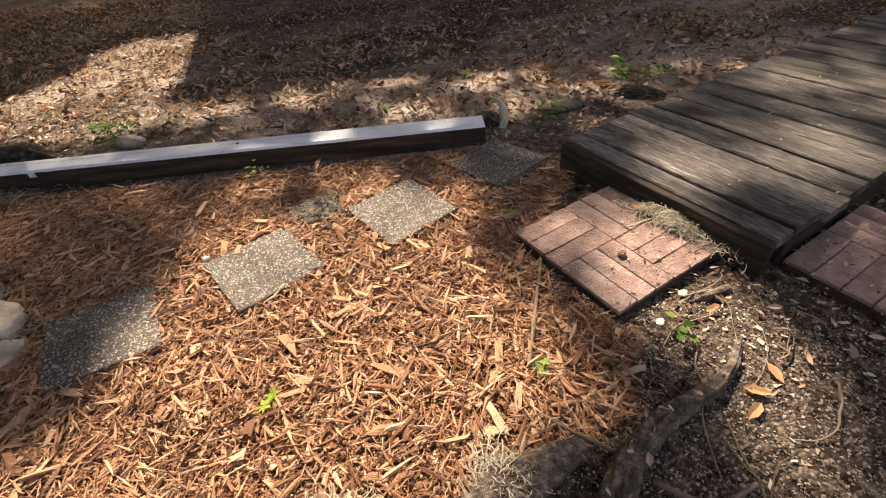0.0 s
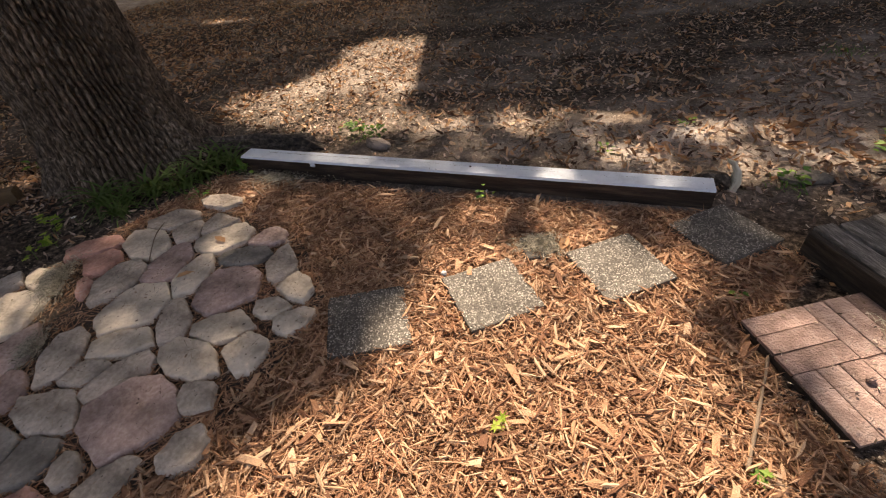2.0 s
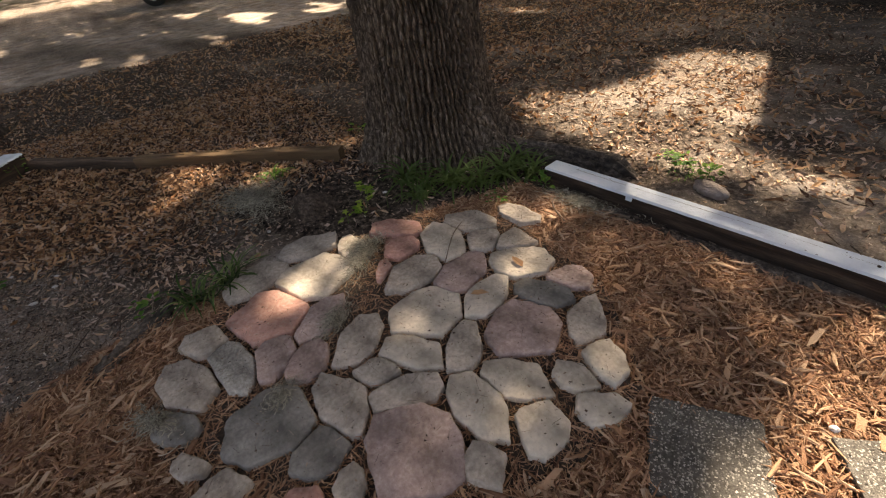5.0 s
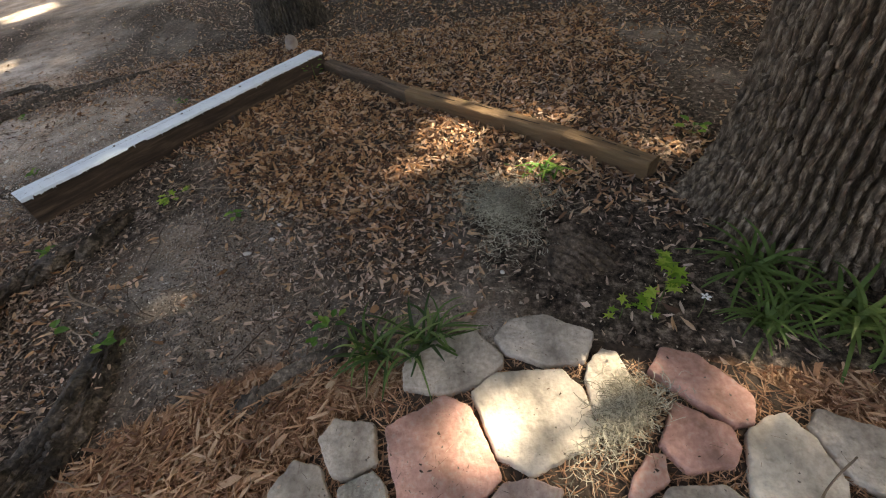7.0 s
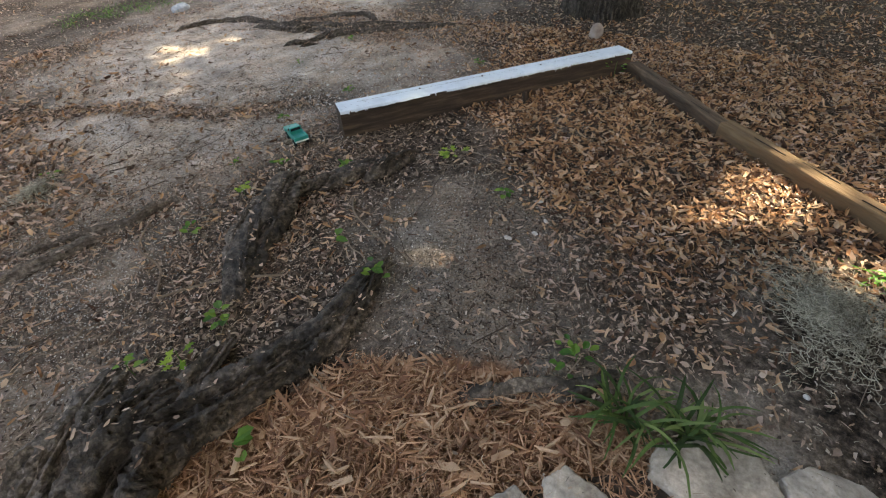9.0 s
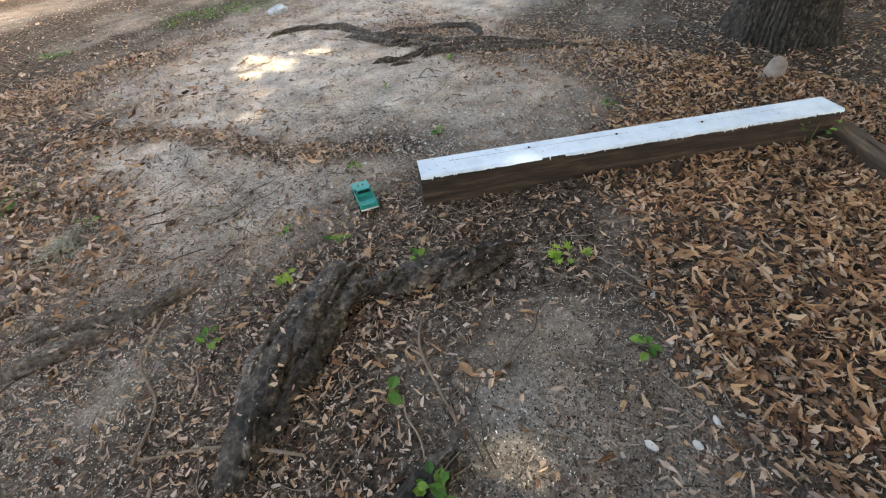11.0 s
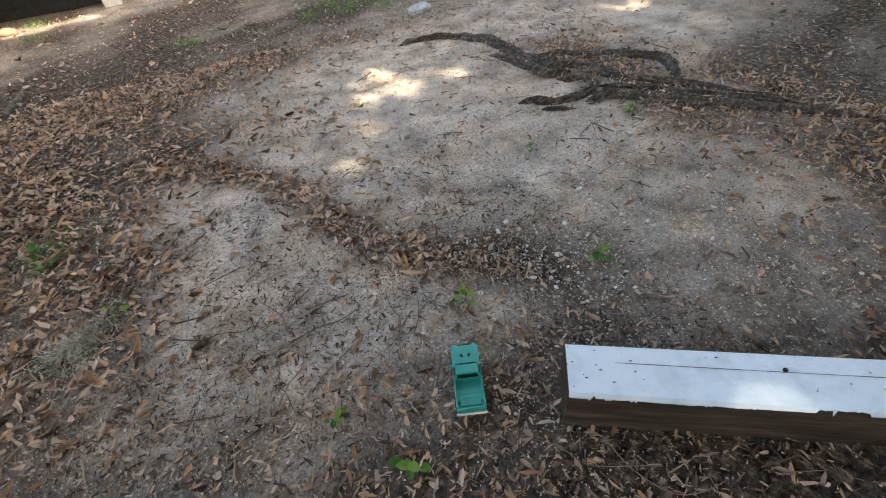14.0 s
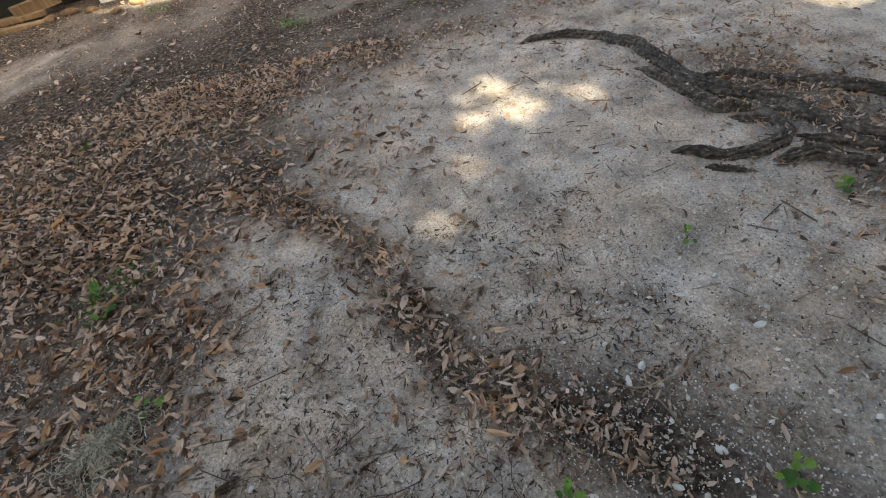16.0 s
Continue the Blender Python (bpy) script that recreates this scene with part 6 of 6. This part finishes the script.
for k, (x, y, z, a, b, turn, n, label) in enumerate([
        (-2.76, .84, .03, .15, .07, 135, 2200, "tangle of dry grey moss lying on the stones"), (.51, 1.54, .045, .15, .06, 125, 2000, "dry grey moss caught on the brick paver"), (-2.46, .55, .015, .15, .035, 125, 650, "thin grey moss in the gap between stones"),
        (-2.24, .24, .02, .13, .04, 110, 450, "thin grey moss on a dark stone"), (-2.44, -.13, .02, .15, .04, 30, 500, "thin grey moss at the edge of the stones"), (-3.72, .62, .035, .27, .22, 20, 5200, "wide mat of grey moss over a low mound"),
        (-2.75, -2.86, .005, .16, .1, 30, 1500, "dry grey moss among fallen leaves"), (-.76, 1.74, .01, .1, .06, 20, 1400, "grey moss on a sunken paver fragment"), (-2.35, 1.9, .01, .25, .08, 10, 1200, "dry grey moss and twigs behind the stones"),
        (-.42, .62, .015, .1, .07, 0, 500, "wisp of grey moss on the mulch"), (-.1, .72, .015, .08, .06, 0, 500, "wisp of grey moss at the mulch edge")]):
    moss_clump(x, y, z, a, b, turn, n, label, 400 + k)


# ---- rocks and litter ----
def rock(name, x, y, sx, sy, sz, turn, label, mat, seed, category="rock", lift=0.0, group=""):
    bm = bmesh.new()
    bmesh.ops.create_icosphere(bm, subdivisions=3, radius=.5)
    for v in bm.verts:
        d = noise.noise(v.co * 2.2 + Vector((seed, 0, 0))) * .22 + noise.noise(v.co * 6 + Vector((0, seed, 0))) * .07
        v.co *= 1 + d
    bmesh.ops.scale(bm, vec=(sx, sy, sz), verts=bm.verts)
    me = bpy.data.meshes.new(name)
    bm.to_mesh(me)
    bm.free()
    me.materials.append(mat)
    ob = tagged(obj(name, me), label, category, group)
    ob.matrix_world = pose(x, y, H(x, y) + sz * .22 + lift, 0, 0, turn)


shed_clutter()
rock("rock", -1.97, 2.42, .2, .1, .075, -15, "pale pinkish rock beside the white topped timber", M_ROCK, 1)
rock("rock", -6.28, -1.0, .13, .11, .18, 20, "upright pale rock at the foot of the oak", M_ROCK, 2)
rock("rock", .3, 2.6, .24, .12, .05, 20, "flat grey stone beside the boardwalk", M_SLAB, 3)
rock("brick_chip", .3, 1.39, .03, .024, .022, 30, "small orange brick chip lying on the paver", M_BRICK, 4, "brick chip", .04)
rock("rock", -1.08, 1.44, .025, .022, .018, 10, "white pebble at the paver corner", M_PIER, 5, lift=.012)
rock("rock", -1.905, 1.43, .045, .038, .03, 10, "small rounded pale rock at the edge of the stones", M_ROCK, 6)
for k, (x, y) in enumerate([(-4.29, -2.67), (-4.35, -2.57), (-4.29, -2.54), (-4.54, -2.43), (-4.25, -2.26), (-4.74, -2.57), (-3.36, .57), (-3.68, -.43), (-3.9, -.5), (-4.33, -.92), (-4.1, -.75), (-4.5, -.6), (-3.2, -2.6), (-4.4, -2.3), (-4.6, -2.75), (-4.05, -2.3), (-3.78, -.42), (-3.6, -.52), (-3.95, -.62)]):
    rock("white_stone", x, y, .02 + .009 * (k % 3), .016 + .006 * (k % 2), .014, 37 * k, "small chalky white stone on the dirt", M_PIER, 10 + k, "stone", 0, "scattered white stones")
rock("plastic_bag", -5.5, -5.62, .26, .14, .1, 15, "crumpled clear plastic litter on the sand", M_FILM, 40, "litter")
rock("torn_paper", .35, 1.15, .032, .02, .006, 50, "torn white scrap among dry leaves", M_PIER, 41, "litter")


# ---- mulch, leaves, grit ----
def sample(n, x0, x1, y0, y1, weight):
    x, y = rng.uniform(x0, x1, n), rng.uniform(y0, y1, n)
    keep = rng.uniform(0, 1, n) < weight(x, y)
    return x[keep], y[keep]


STONE_BED = [(-2.86, .1), (-3.1, .5), (-3.0, 1.1), (-2.6, 1.6), (-2.0, 1.5), (-1.6, 1.2), (-1.5, .95), (-1.65, .7), (-1.6, .45), (-1.9, .2), (-2.2, 0), (-2.6, -.1)]


def clear(x, y, grow=0.0):
    """Free of stones, pavers, boards and timbers."""
    ok = (stone_distance(x, y).min(-1) > 1.02 + grow * 8) & ~on_pads(x, y, grow) & ~on_deck(x, y, .0)
    for a, b, w in [(BEAM_A[0], BEAM_A[1], BEAM_A[2]), (BEAM_B[0], BEAM_B[1], BEAM_B[2])] + [(a, b, .09) for a, b in EDGING]:
        L = math.hypot(b[0] - a[0], b[1] - a[1])
        u = ((x - a[0]) * (b[0] - a[0]) + (y - a[1]) * (b[1] - a[1])) / L
        ok &= ~((np.abs(side_of(x, y, a, b) / L) < w / 2 + .004) & (u > -.01) & (u < L + .01))
    return ok


def mulch():
    x, y = sample(66000, -3.1, .35, -1.05, 2.3, lambda x, y: inside(x + .05 * wave(x, y, 21, 3, 6.0), y, MULCH) * clear(x, y, -.006) * (1 - .9 * inside(x, y, STONE_BED)))
    n = len(x)
    big = rng.uniform(0, 1, n) ** 3
    l = .012 + .074 * big
    chunky = rng.uniform(0, 1, n) < .07
    w = np.where(chunky, np.clip(l * rng.uniform(.35, .7, n), .008, .022), np.clip(l * rng.uniform(.07, .22, n), .0025, .01))
    h = rng.uniform(.0018, .005, n)
    p = np.stack([x, y, H(x, y) + rng.uniform(-.008, .016, n) + .006 * big], 1)
    size, turns = np.stack([l, w, h], 1), rotations(n, 9)
    long = (rng.uniform(0, 1, n) < .8) & ~chunky
    size[long] *= [1.15, 1.25, 1.5]
    stuff("mulch", scatter("mulch", *CHIP, p[~long], turns[~long], size[~long], .14, M_CHIP), "thick layer of orange-brown bark and wood chip mulch", "mulch")
    stuff("mulch_splinters", scatter("mulch_splinters", *SPLINTER, p[long], turns[long], size[long], .07, M_CHIP), "split orange-brown wood splinters in the mulch", "mulch")
    x, y = sample(100000, -3.1, .35, -1.05, 2.3, lambda x, y: inside(x, y, MULCH) * clear(x, y, -.01) * .9)
    n = len(x)
    p = np.stack([x, y, H(x, y) + rng.uniform(-.002, .021, n)], 1)
    s = np.stack([.01 + .08 * rng.uniform(0, 1, n) ** 1.8, rng.uniform(.0018, .006, n), rng.uniform(.001, .003, n)], 1)
    stuff("bark_shreds", scatter("bark_shreds", *FIBRE, p, rotations(n, 12), s, .05, M_SHRED), "fine brown bark shreds among the mulch", "mulch")


mulch()


def leaves():
    def w(x, y):
        return litter_density(x, y) * clear(x, y)
    x, y = sample(125000, -9.2, 3.6, -8.8, 6.9, w)
    x2, y2 = sample(110000, -6.4, -1.6, -5.6, 1.6, w)
    x4, y4 = sample(2600, -5.6, -2.4, -4.6, -1.7, lambda x, y: .45 * clear(x, y))
    x5, y5 = sample(9000, -3.0, 1.6, 2.25, 4.4, lambda x, y: np.clip(.3 + .6 * wave(x, y, 97, 4, 3.0), .05, 1) * clear(x, y))
    x3, y3 = sample(7000, -5.7, -3.0, -1.5, 1.2, lambda x, y: leaf_bed(x, y) ** 2 * clear(x, y) * .5)
    x, y = np.concatenate([x, x2, x4, x5, x3]), np.concatenate([y, y2, y4, y5, y3])
    n = len(x)
    p = np.stack([x, y, H(x, y) + rng.uniform(.001, .016, n) * (.4 + litter_density(x, y))], 1)
    far = 1 + .15 * (np.hypot(x + 3.0, y + 1) > 5)
    warm = rng.uniform(0, 1, n) < .05 + .6 * leaf_bed(x, y) * (1 - .45 * past_edging(x, y)) + .25 * bump_at(x, y, -6.4, -1.8, .8, .8) + .3 * bump_at(x, y, -4.85, -.35, .85, .85) + .16 * bump_at(x, y, -3.4, -1.2, .7, .7) + .1 * (x < -5) * (y > -1) + .25 * smooth(y, 2.2, 2.6) + .06 * bump_at(x, y, -2.6, -3.2, .8, 1.2)
    l = np.where(warm, rng.uniform(.03, .066, n), .011 + .043 * rng.uniform(0, 1, n) ** 1.6) * far * (1 + .3 * smooth(-y, 2.3, 2.7) * smooth(x, -4.4, -4.0)) * (1 - .28 * bump_at(x, y, -2.7, -1.6, .7, .7)) * (1 + .35 * smooth(y, 2.25, 2.5) * (1 - smooth(y, 3.8, 4.8)))
    s = np.stack([l, l * rng.uniform(.19, .36, n), l * rng.uniform(.1, .6, n)], 1)
    for sel, mat, name, label in ((~warm, M_LEAF, "leaf_litter", "dry grey-brown oak leaves scattered over the dirt"), (warm, M_LEAF_WARM, "brown_leaves", "curled orange-brown oak leaves lying on the ground")):
        kinds = rng.uniform(0, 1, n)
        for shape, lo, hi, extra in ((LEAF, 0, .42, ""), (CURLED, .42, .68, "curled_"), (BROKEN, .68, 1, "broken_")):
            pick = sel & (kinds >= lo) & (kinds < hi)
            made = OVAL if sel is warm and extra == "" else shape
            size = s[pick] * ([1, 1, 1] if extra != "broken_" else [.75, 1.5, .7])
            stuff(extra + name, scatter(extra + name, *made, p[pick], rotations(int(pick.sum()), 25), size, .08, mat), label, "leaves")
    x, y = sample(190000, -7.2, 2.6, -9.0, 6.0, lambda x, y: (.2 + .8 * litter_density(x, y)) * clear(x, y) * (1 - .85 * mulch_weight(x, y)) * (1 - .7 * sand_weight(x, y) * (y < -1.8)))
    n = len(x)
    p = np.stack([x, y, H(x, y) + rng.uniform(.001, .008, n)], 1)
    s = (.005 + .02 * rng.uniform(0, 1, (n, 1)) ** 1.6) * np.stack([np.ones(n), rng.uniform(.25, .8, n), np.full(n, .5)], 1)
    fx, fy = sample(150000, -4.6, -1.7, -3.4, .3, lambda x, y: (.35 + .4 * wave(x, y, 91, 4, 5.0)) * clear(x, y) * (1 - .9 * mulch_weight(x, y)))
    m = len(fx)
    q = np.stack([fx, fy, H(fx, fy) + rng.uniform(.001, .007, m)], 1)
    size = (.006 + .026 * rng.uniform(0, 1, (m, 1)) ** 1.5) * np.stack([np.ones(m), rng.uniform(.07, .4, m), np.full(m, .4)], 1)
    stuff("bark_bits", scatter("bark_bits", *CRUMB, q, rotations(m, 14), size, .1, M_BITS), "brown fibres and bark bits covering the soil", "debris")
    stuff("leaf_crumbs", scatter("leaf_crumbs", *CRUMB, p, rotations(n, 14), s, .1, M_CRUMB), "broken bits of dry leaf and bark", "leaves")
    x, y = sample(4200, -2.95, -1.4, -.2, 1.7, lambda x, y: (stone_distance(x, y).min(-1) > .97) * inside(x, y, [(-3.0, 0), (-3.1, .8), (-2.6, 1.7), (-1.5, 1.5), (-1.4, .4), (-2.2, -.2)]))
    n = len(x)
    p = np.stack([x, y, H(x, y) + rng.uniform(.006, .02, n)], 1)
    s = np.stack([rng.uniform(.01, .05, n), rng.uniform(.001, .004, n), rng.uniform(.001, .002, n)], 1)
    stuff("needle_debris", scatter("needle_debris", *CHIP, p, rotations(n, 10), s, .04, M_SHRED), "brown needles and crumbs between the stones", "debris")


leaves()


def root_litter():
    """Leaf bits and chips caught on top of the gnarled roots."""
    p = np.concatenate(ROOT_TOPS)
    p = p[rng.uniform(0, 1, len(p)) < .22]
    n = len(p)
    l = .008 + .03 * rng.uniform(0, 1, n) ** 2
    s = np.stack([l, l * rng.uniform(.2, .6, n), l * .3], 1)
    half = rng.uniform(0, 1, n) < .5
    stuff("root_leaves", scatter("root_leaves", *BROKEN, p[half] + [0, 0, .003], rotations(int(half.sum()), 22), s[half], .08, M_LEAF), "broken leaf pieces caught on the roots", "leaves")
    stuff("root_crumbs", scatter("root_crumbs", *CRUMB, p[~half] + [0, 0, .002], rotations(int((~half).sum()), 22), s[~half] * .55, .1, M_BITS), "bark crumbs and dirt caught on the roots", "debris")


root_litter()


def fine_roots():
    """Thin wiry rootlets and bent twigs that run through the litter."""
    g = random.Random(77)
    verts, quads, base = [], [], 0
    for k in range(170):
        x, y = (g.uniform(-4.3, -2.2), g.uniform(-2.6, -.75)) if k < 130 else (g.uniform(.1, 1.2), g.uniform(.7, 1.3))
        a, step, pts = g.uniform(0, 6.28), g.uniform(.025, .075), []
        for i in range(g.randint(4, 8)):
            pts.append((x, y, H(x, y) + g.uniform(.002, .022)))
            a += g.uniform(-.55, .55)
            x, y = x + step * math.cos(a), y + step * math.sin(a)
        if not clear(np.array([q[0] for q in pts]), np.array([q[1] for q in pts])).all():
            continue
        r = g.uniform(.0012, .0034)
        v, q, c0, c1 = tube(pts, np.linspace(r, r * .5, len(pts)), 5, k, 1, .1, 4)
        verts.append(v)
        quads.append(q + base)
        base += len(v)
    stuff("fine_roots", np_mesh("fine_roots", np.concatenate(verts), np.concatenate(quads), mat=M_TWIG, smooth=True), "thin wiry rootlets and bent twigs in the litter", "twigs")


fine_roots()


def swept_debris():
    """Leaf bits and grit lying on the brick pavers and the board ends."""
    x, y = sample(9000, -.1, 1.6, .9, 2.6, lambda x, y: np.where(on_pads(x, y) & (np.hypot(x - .297, y - 1.474) < .33), .35 + .5 * bump_at(x, y, .5, 1.5, .2, .2), np.where(np.hypot(x - 1.075, y - 1.3) < .33, .6, 0) + .05 * on_deck(x, y)))
    n = len(x)
    z = np.where(on_deck(x, y), DECK_Z + .004, .041)
    p = np.stack([x, y, z + rng.uniform(0, .004, n)], 1)
    s = (.003 + .016 * rng.uniform(0, 1, (n, 1)) ** 3) * np.stack([np.ones(n), rng.uniform(.2, .7, n), np.full(n, .5)], 1)
    stuff("paver_debris", scatter("paver_debris", *CRUMB, p, rotations(n, 12), s, .1, M_CRUMB), "dry leaf bits and dirt on the brick pavers", "debris")


swept_debris()


def stone_litter():
    """Needles, crumbs and dust lying on the tops of the cast stones."""
    x, y = sample(9000, -3.1, -1.4, -.2, 1.7, lambda x, y: (stone_distance(x, y).min(-1) < .9) * np.clip(.3 + .5 * wave(x, y, 93, 3, 6.0), .05, 1))
    n = len(x)
    p = np.stack([x, y, H(x, y) + .041 + rng.uniform(0, .002, n)], 1)
    thin = rng.uniform(0, 1, n) < .3
    l = np.where(thin, rng.uniform(.012, .045, n), .003 + .01 * rng.uniform(0, 1, n) ** 3)
    s = np.stack([l, np.where(thin, .0016, l * rng.uniform(.4, .9, n)), np.full(n, .0012)], 1)
    stuff("stone_litter", scatter("stone_litter", *CRUMB, p, rotations(n, 5), s, .1, M_BITS), "brown needles and dirt crumbs lying on the stones", "debris")


stone_litter()


def grit():
    def w(x, y):
        g = .12 + .35 * sand_weight(x, y) * (y < -1.5) + .9 * bump_at(x, y, -3.6, -.7, .7, .6) + 1.0 * bump_at(x, y, .6, .75, .7, .45) + .6 * bump_at(x, y, -4.3, -2.5, .7, .5) + .5 * bump_at(x, y, -3.7, -2.2, .6, .4) + .6 * bump_at(x, y, -2.5, -1.9, .6, .6)
        return np.clip(g, 0, 1) * clear(x, y) * (1 - mulch_weight(x, y))
    x, y = sample(95000, -6.5, 2.0, -5.5, 3.6, w)
    x2, y2 = sample(46000, -.1, 1.7, .2, 1.3, lambda x, y: np.clip(1.5 * bump_at(x, y, .65, .65, .75, .55), 0, 1) * clear(x, y) * (1 - mulch_weight(x, y)))
    x3, y3 = sample(30000, -4.3, -2.9, -1.2, .1, lambda x, y: np.clip(1.3 * bump_at(x, y, -3.5, -.55, .5, .38), 0, 1) * clear(x, y) * (1 - mulch_weight(x, y)))
    x, y = np.concatenate([x, x2, x3]), np.concatenate([y, y2, y3])
    n = len(x)
    s = rng.uniform(.003, .0105, (n, 1)) * np.stack([rng.uniform(.7, 1.2, n), rng.uniform(.7, 1.2, n), rng.uniform(.4, .8, n)], 1)
    p = np.stack([x, y, H(x, y) + rng.uniform(.0, .003, n)], 1)
    gx, gy = sample(105000, -6.6, -2.0, -6.0, -.2, lambda x, y: (.12 + .88 * sand_weight(x, y)) * clear(x, y) * (1 - mulch_weight(x, y)))
    m = len(gx)
    q = np.stack([gx, gy, H(gx, gy) + rng.uniform(.0, .004, m)], 1)
    size = rng.uniform(.0025, .008, (m, 1)) * np.stack([np.ones(m), rng.uniform(.6, 1.1, m), np.full(m, 1.2)], 1)
    stuff("grit_specks", scatter("grit_specks", *CRUMB, q, rotations(m, 25), size, .12, M_GRIT), "fine pale and dark grit on the sand", "gravel")
    gx, gy = sample(64000, -5.2, -1.9, -3.4, -.6, lambda x, y: np.clip((.3 + .6 * wave(x, y, 95, 4, 3.2)) * smooth(-y, 1.4, 1.9) + .5 * bump_at(x, y, -4.2, -2.4, .5, .5) + .75 * bump_at(x, y, -2.5, -1.75, .5, .4) + .3 * bump_at(x, y, -3.5, -.9, .5, .35), .03, 1) * clear(x, y) * (1 - mulch_weight(x, y)))
    m = len(gx)
    q = np.stack([gx, gy, H(gx, gy) + rng.uniform(.0, .003, m)], 1)
    size = rng.uniform(.003, .009, (m, 1)) * np.stack([np.ones(m), rng.uniform(.6, 1.0, m), rng.uniform(.5, .9, m)], 1)
    stuff("pale_grit", scatter("pale_grit", *GRAIN, q, rotations(m, 25), size, .1, M_CHALK), "small pale stone grains lying on the dirt", "gravel")
    stuff("gravel", scatter("gravel", *GRAIN, p, rotations(n, 20), s, .06, M_GRAVEL, True), "small pea gravel pressed into the soil", "gravel")


grit()


def pale_pebbles():
    """Chalky pebbles washed out of the sand near the end of the white beam."""
    x, y = sample(5200, -6.2, -2.6, -4.2, -1.6, lambda x, y: np.clip(.9 * bump_at(x, y, -4.35, -2.45, .5, .4) + .7 * bump_at(x, y, -4.9, -2.5, .6, .5) + .35 * bump_at(x, y, -4.1, -3.0, .6, .5) + .06, 0, 1) * clear(x, y))
    n = len(x)
    l = .006 + .016 * rng.uniform(0, 1, n) ** 2.6
    p = np.stack([x, y, H(x, y) + .2 * l], 1)
    stuff("pale_pebbles", scatter("pale_pebbles", *PEBBLE, p, rotations(n, 20), np.stack([l, l * rng.uniform(.6, .95, n), l * rng.uniform(.5, .8, n)], 1), .05, M_CHALK, True), "scattered chalky pebbles pressed into the sand", "gravel")


pale_pebbles()


def twigs():
    x, y = sample(5200, -6.5, 2.2, -6.0, 5.5, lambda x, y: .6 * clear(x, y) * (1 - .7 * mulch_weight(x, y)))
    n = len(x)
    l = .03 + .14 * rng.uniform(0, 1, n) ** 3
    p = np.stack([x, y, H(x, y) + rng.uniform(.003, .012, n)], 1)
    stuff("twigs", scatter("twigs", *CHIP, p, rotations(n, 5), np.stack([l, rng.uniform(.002, .005, n), rng.uniform(.002, .005, n)], 1), .05, M_TWIG), "thin dry twigs strewn over the ground", "twigs")
    for k, pts in enumerate([[(-.02, 1.0), (.02, 1.2), (.06, 1.42)], [(.0, .86), (.1, .8), (.19, .75)], [(-2.9, -2.05), (-2.75, -1.9), (-2.72, -1.7), (-2.6, -1.55)], [(-2.62, -1.55), (-2.8, -1.4), (-2.95, -1.2)], [(-2.5, 1.95), (-2.3, 1.9), (-2.1, 1.95)],
                             [(-2.2, -5.98), (-2.17, -5.75), (-2.16, -5.55)], [(-2.5, 2.0), (-2.45, 1.8), (-2.3, 1.72)], [(-3.3, -.95), (-3.4, -1.2), (-3.5, -1.3)], [(.2, .72), (.3, .68), (.4, .72)], [(-2.62, 1.33), (-2.55, 1.22), (-2.42, 1.08)]]):
        p3 = [(a, b, H(a, b) + .012 + .006 * (i % 2) + .034 * (k == 9)) for i, (a, b) in enumerate(pts)]
        ob = obj("stick", np_mesh("stick", *tube(p3, [.0025 if k == 9 else .005 if k != 5 else .025] * len(p3), 8, k, 1, .15, 6), mat=M_TWIG if k != 5 else M_ROOT_DRY, smooth=True))
        tagged(ob, "thin curved dry stick lying on the ground", "stick", "fallen sticks")


twigs()


def stray_leaves():
    """Larger single leaves that lie apart from the litter."""
    for k, (x, y, size, z) in enumerate([(-3.43, -3.88, .09, 0), (-3.6, -1.72, .08, 0), (-4.35, -.75, .09, 0), (-4.6, -1.1, .08, 0), (-3.45, -1.05, .07, 0), (.5, .93, .06, 0), (.47, .88, .055, 0), (.56, .98, .06, 0), (-2.205, 1.31, .07, .034), (-2.16, 1.06, .08, .034), (-.05, .74, .09, 0), (-3.38, -2.6, .06, 0), (-.66, 1.78, .1, .01), (.42, 1.6, .08, .045)]):
        ob = obj("oak_leaf", scatter("oak_leaf", *(LOBED if k in (0, 3) else LEAF), np.array([[0, 0, 0.0]]), np.eye(3)[None], np.array([[size, size * .5, size * .35]]), .04, M_LEAF_WARM))
        ob.matrix_world = pose(x, y, H(x, y) + .012 + z, 5, -6, 67 * k)
        tagged(ob, "large curled orange-brown fallen leaf", "leaf", "stray fallen leaves")


stray_leaves()
stone_path()
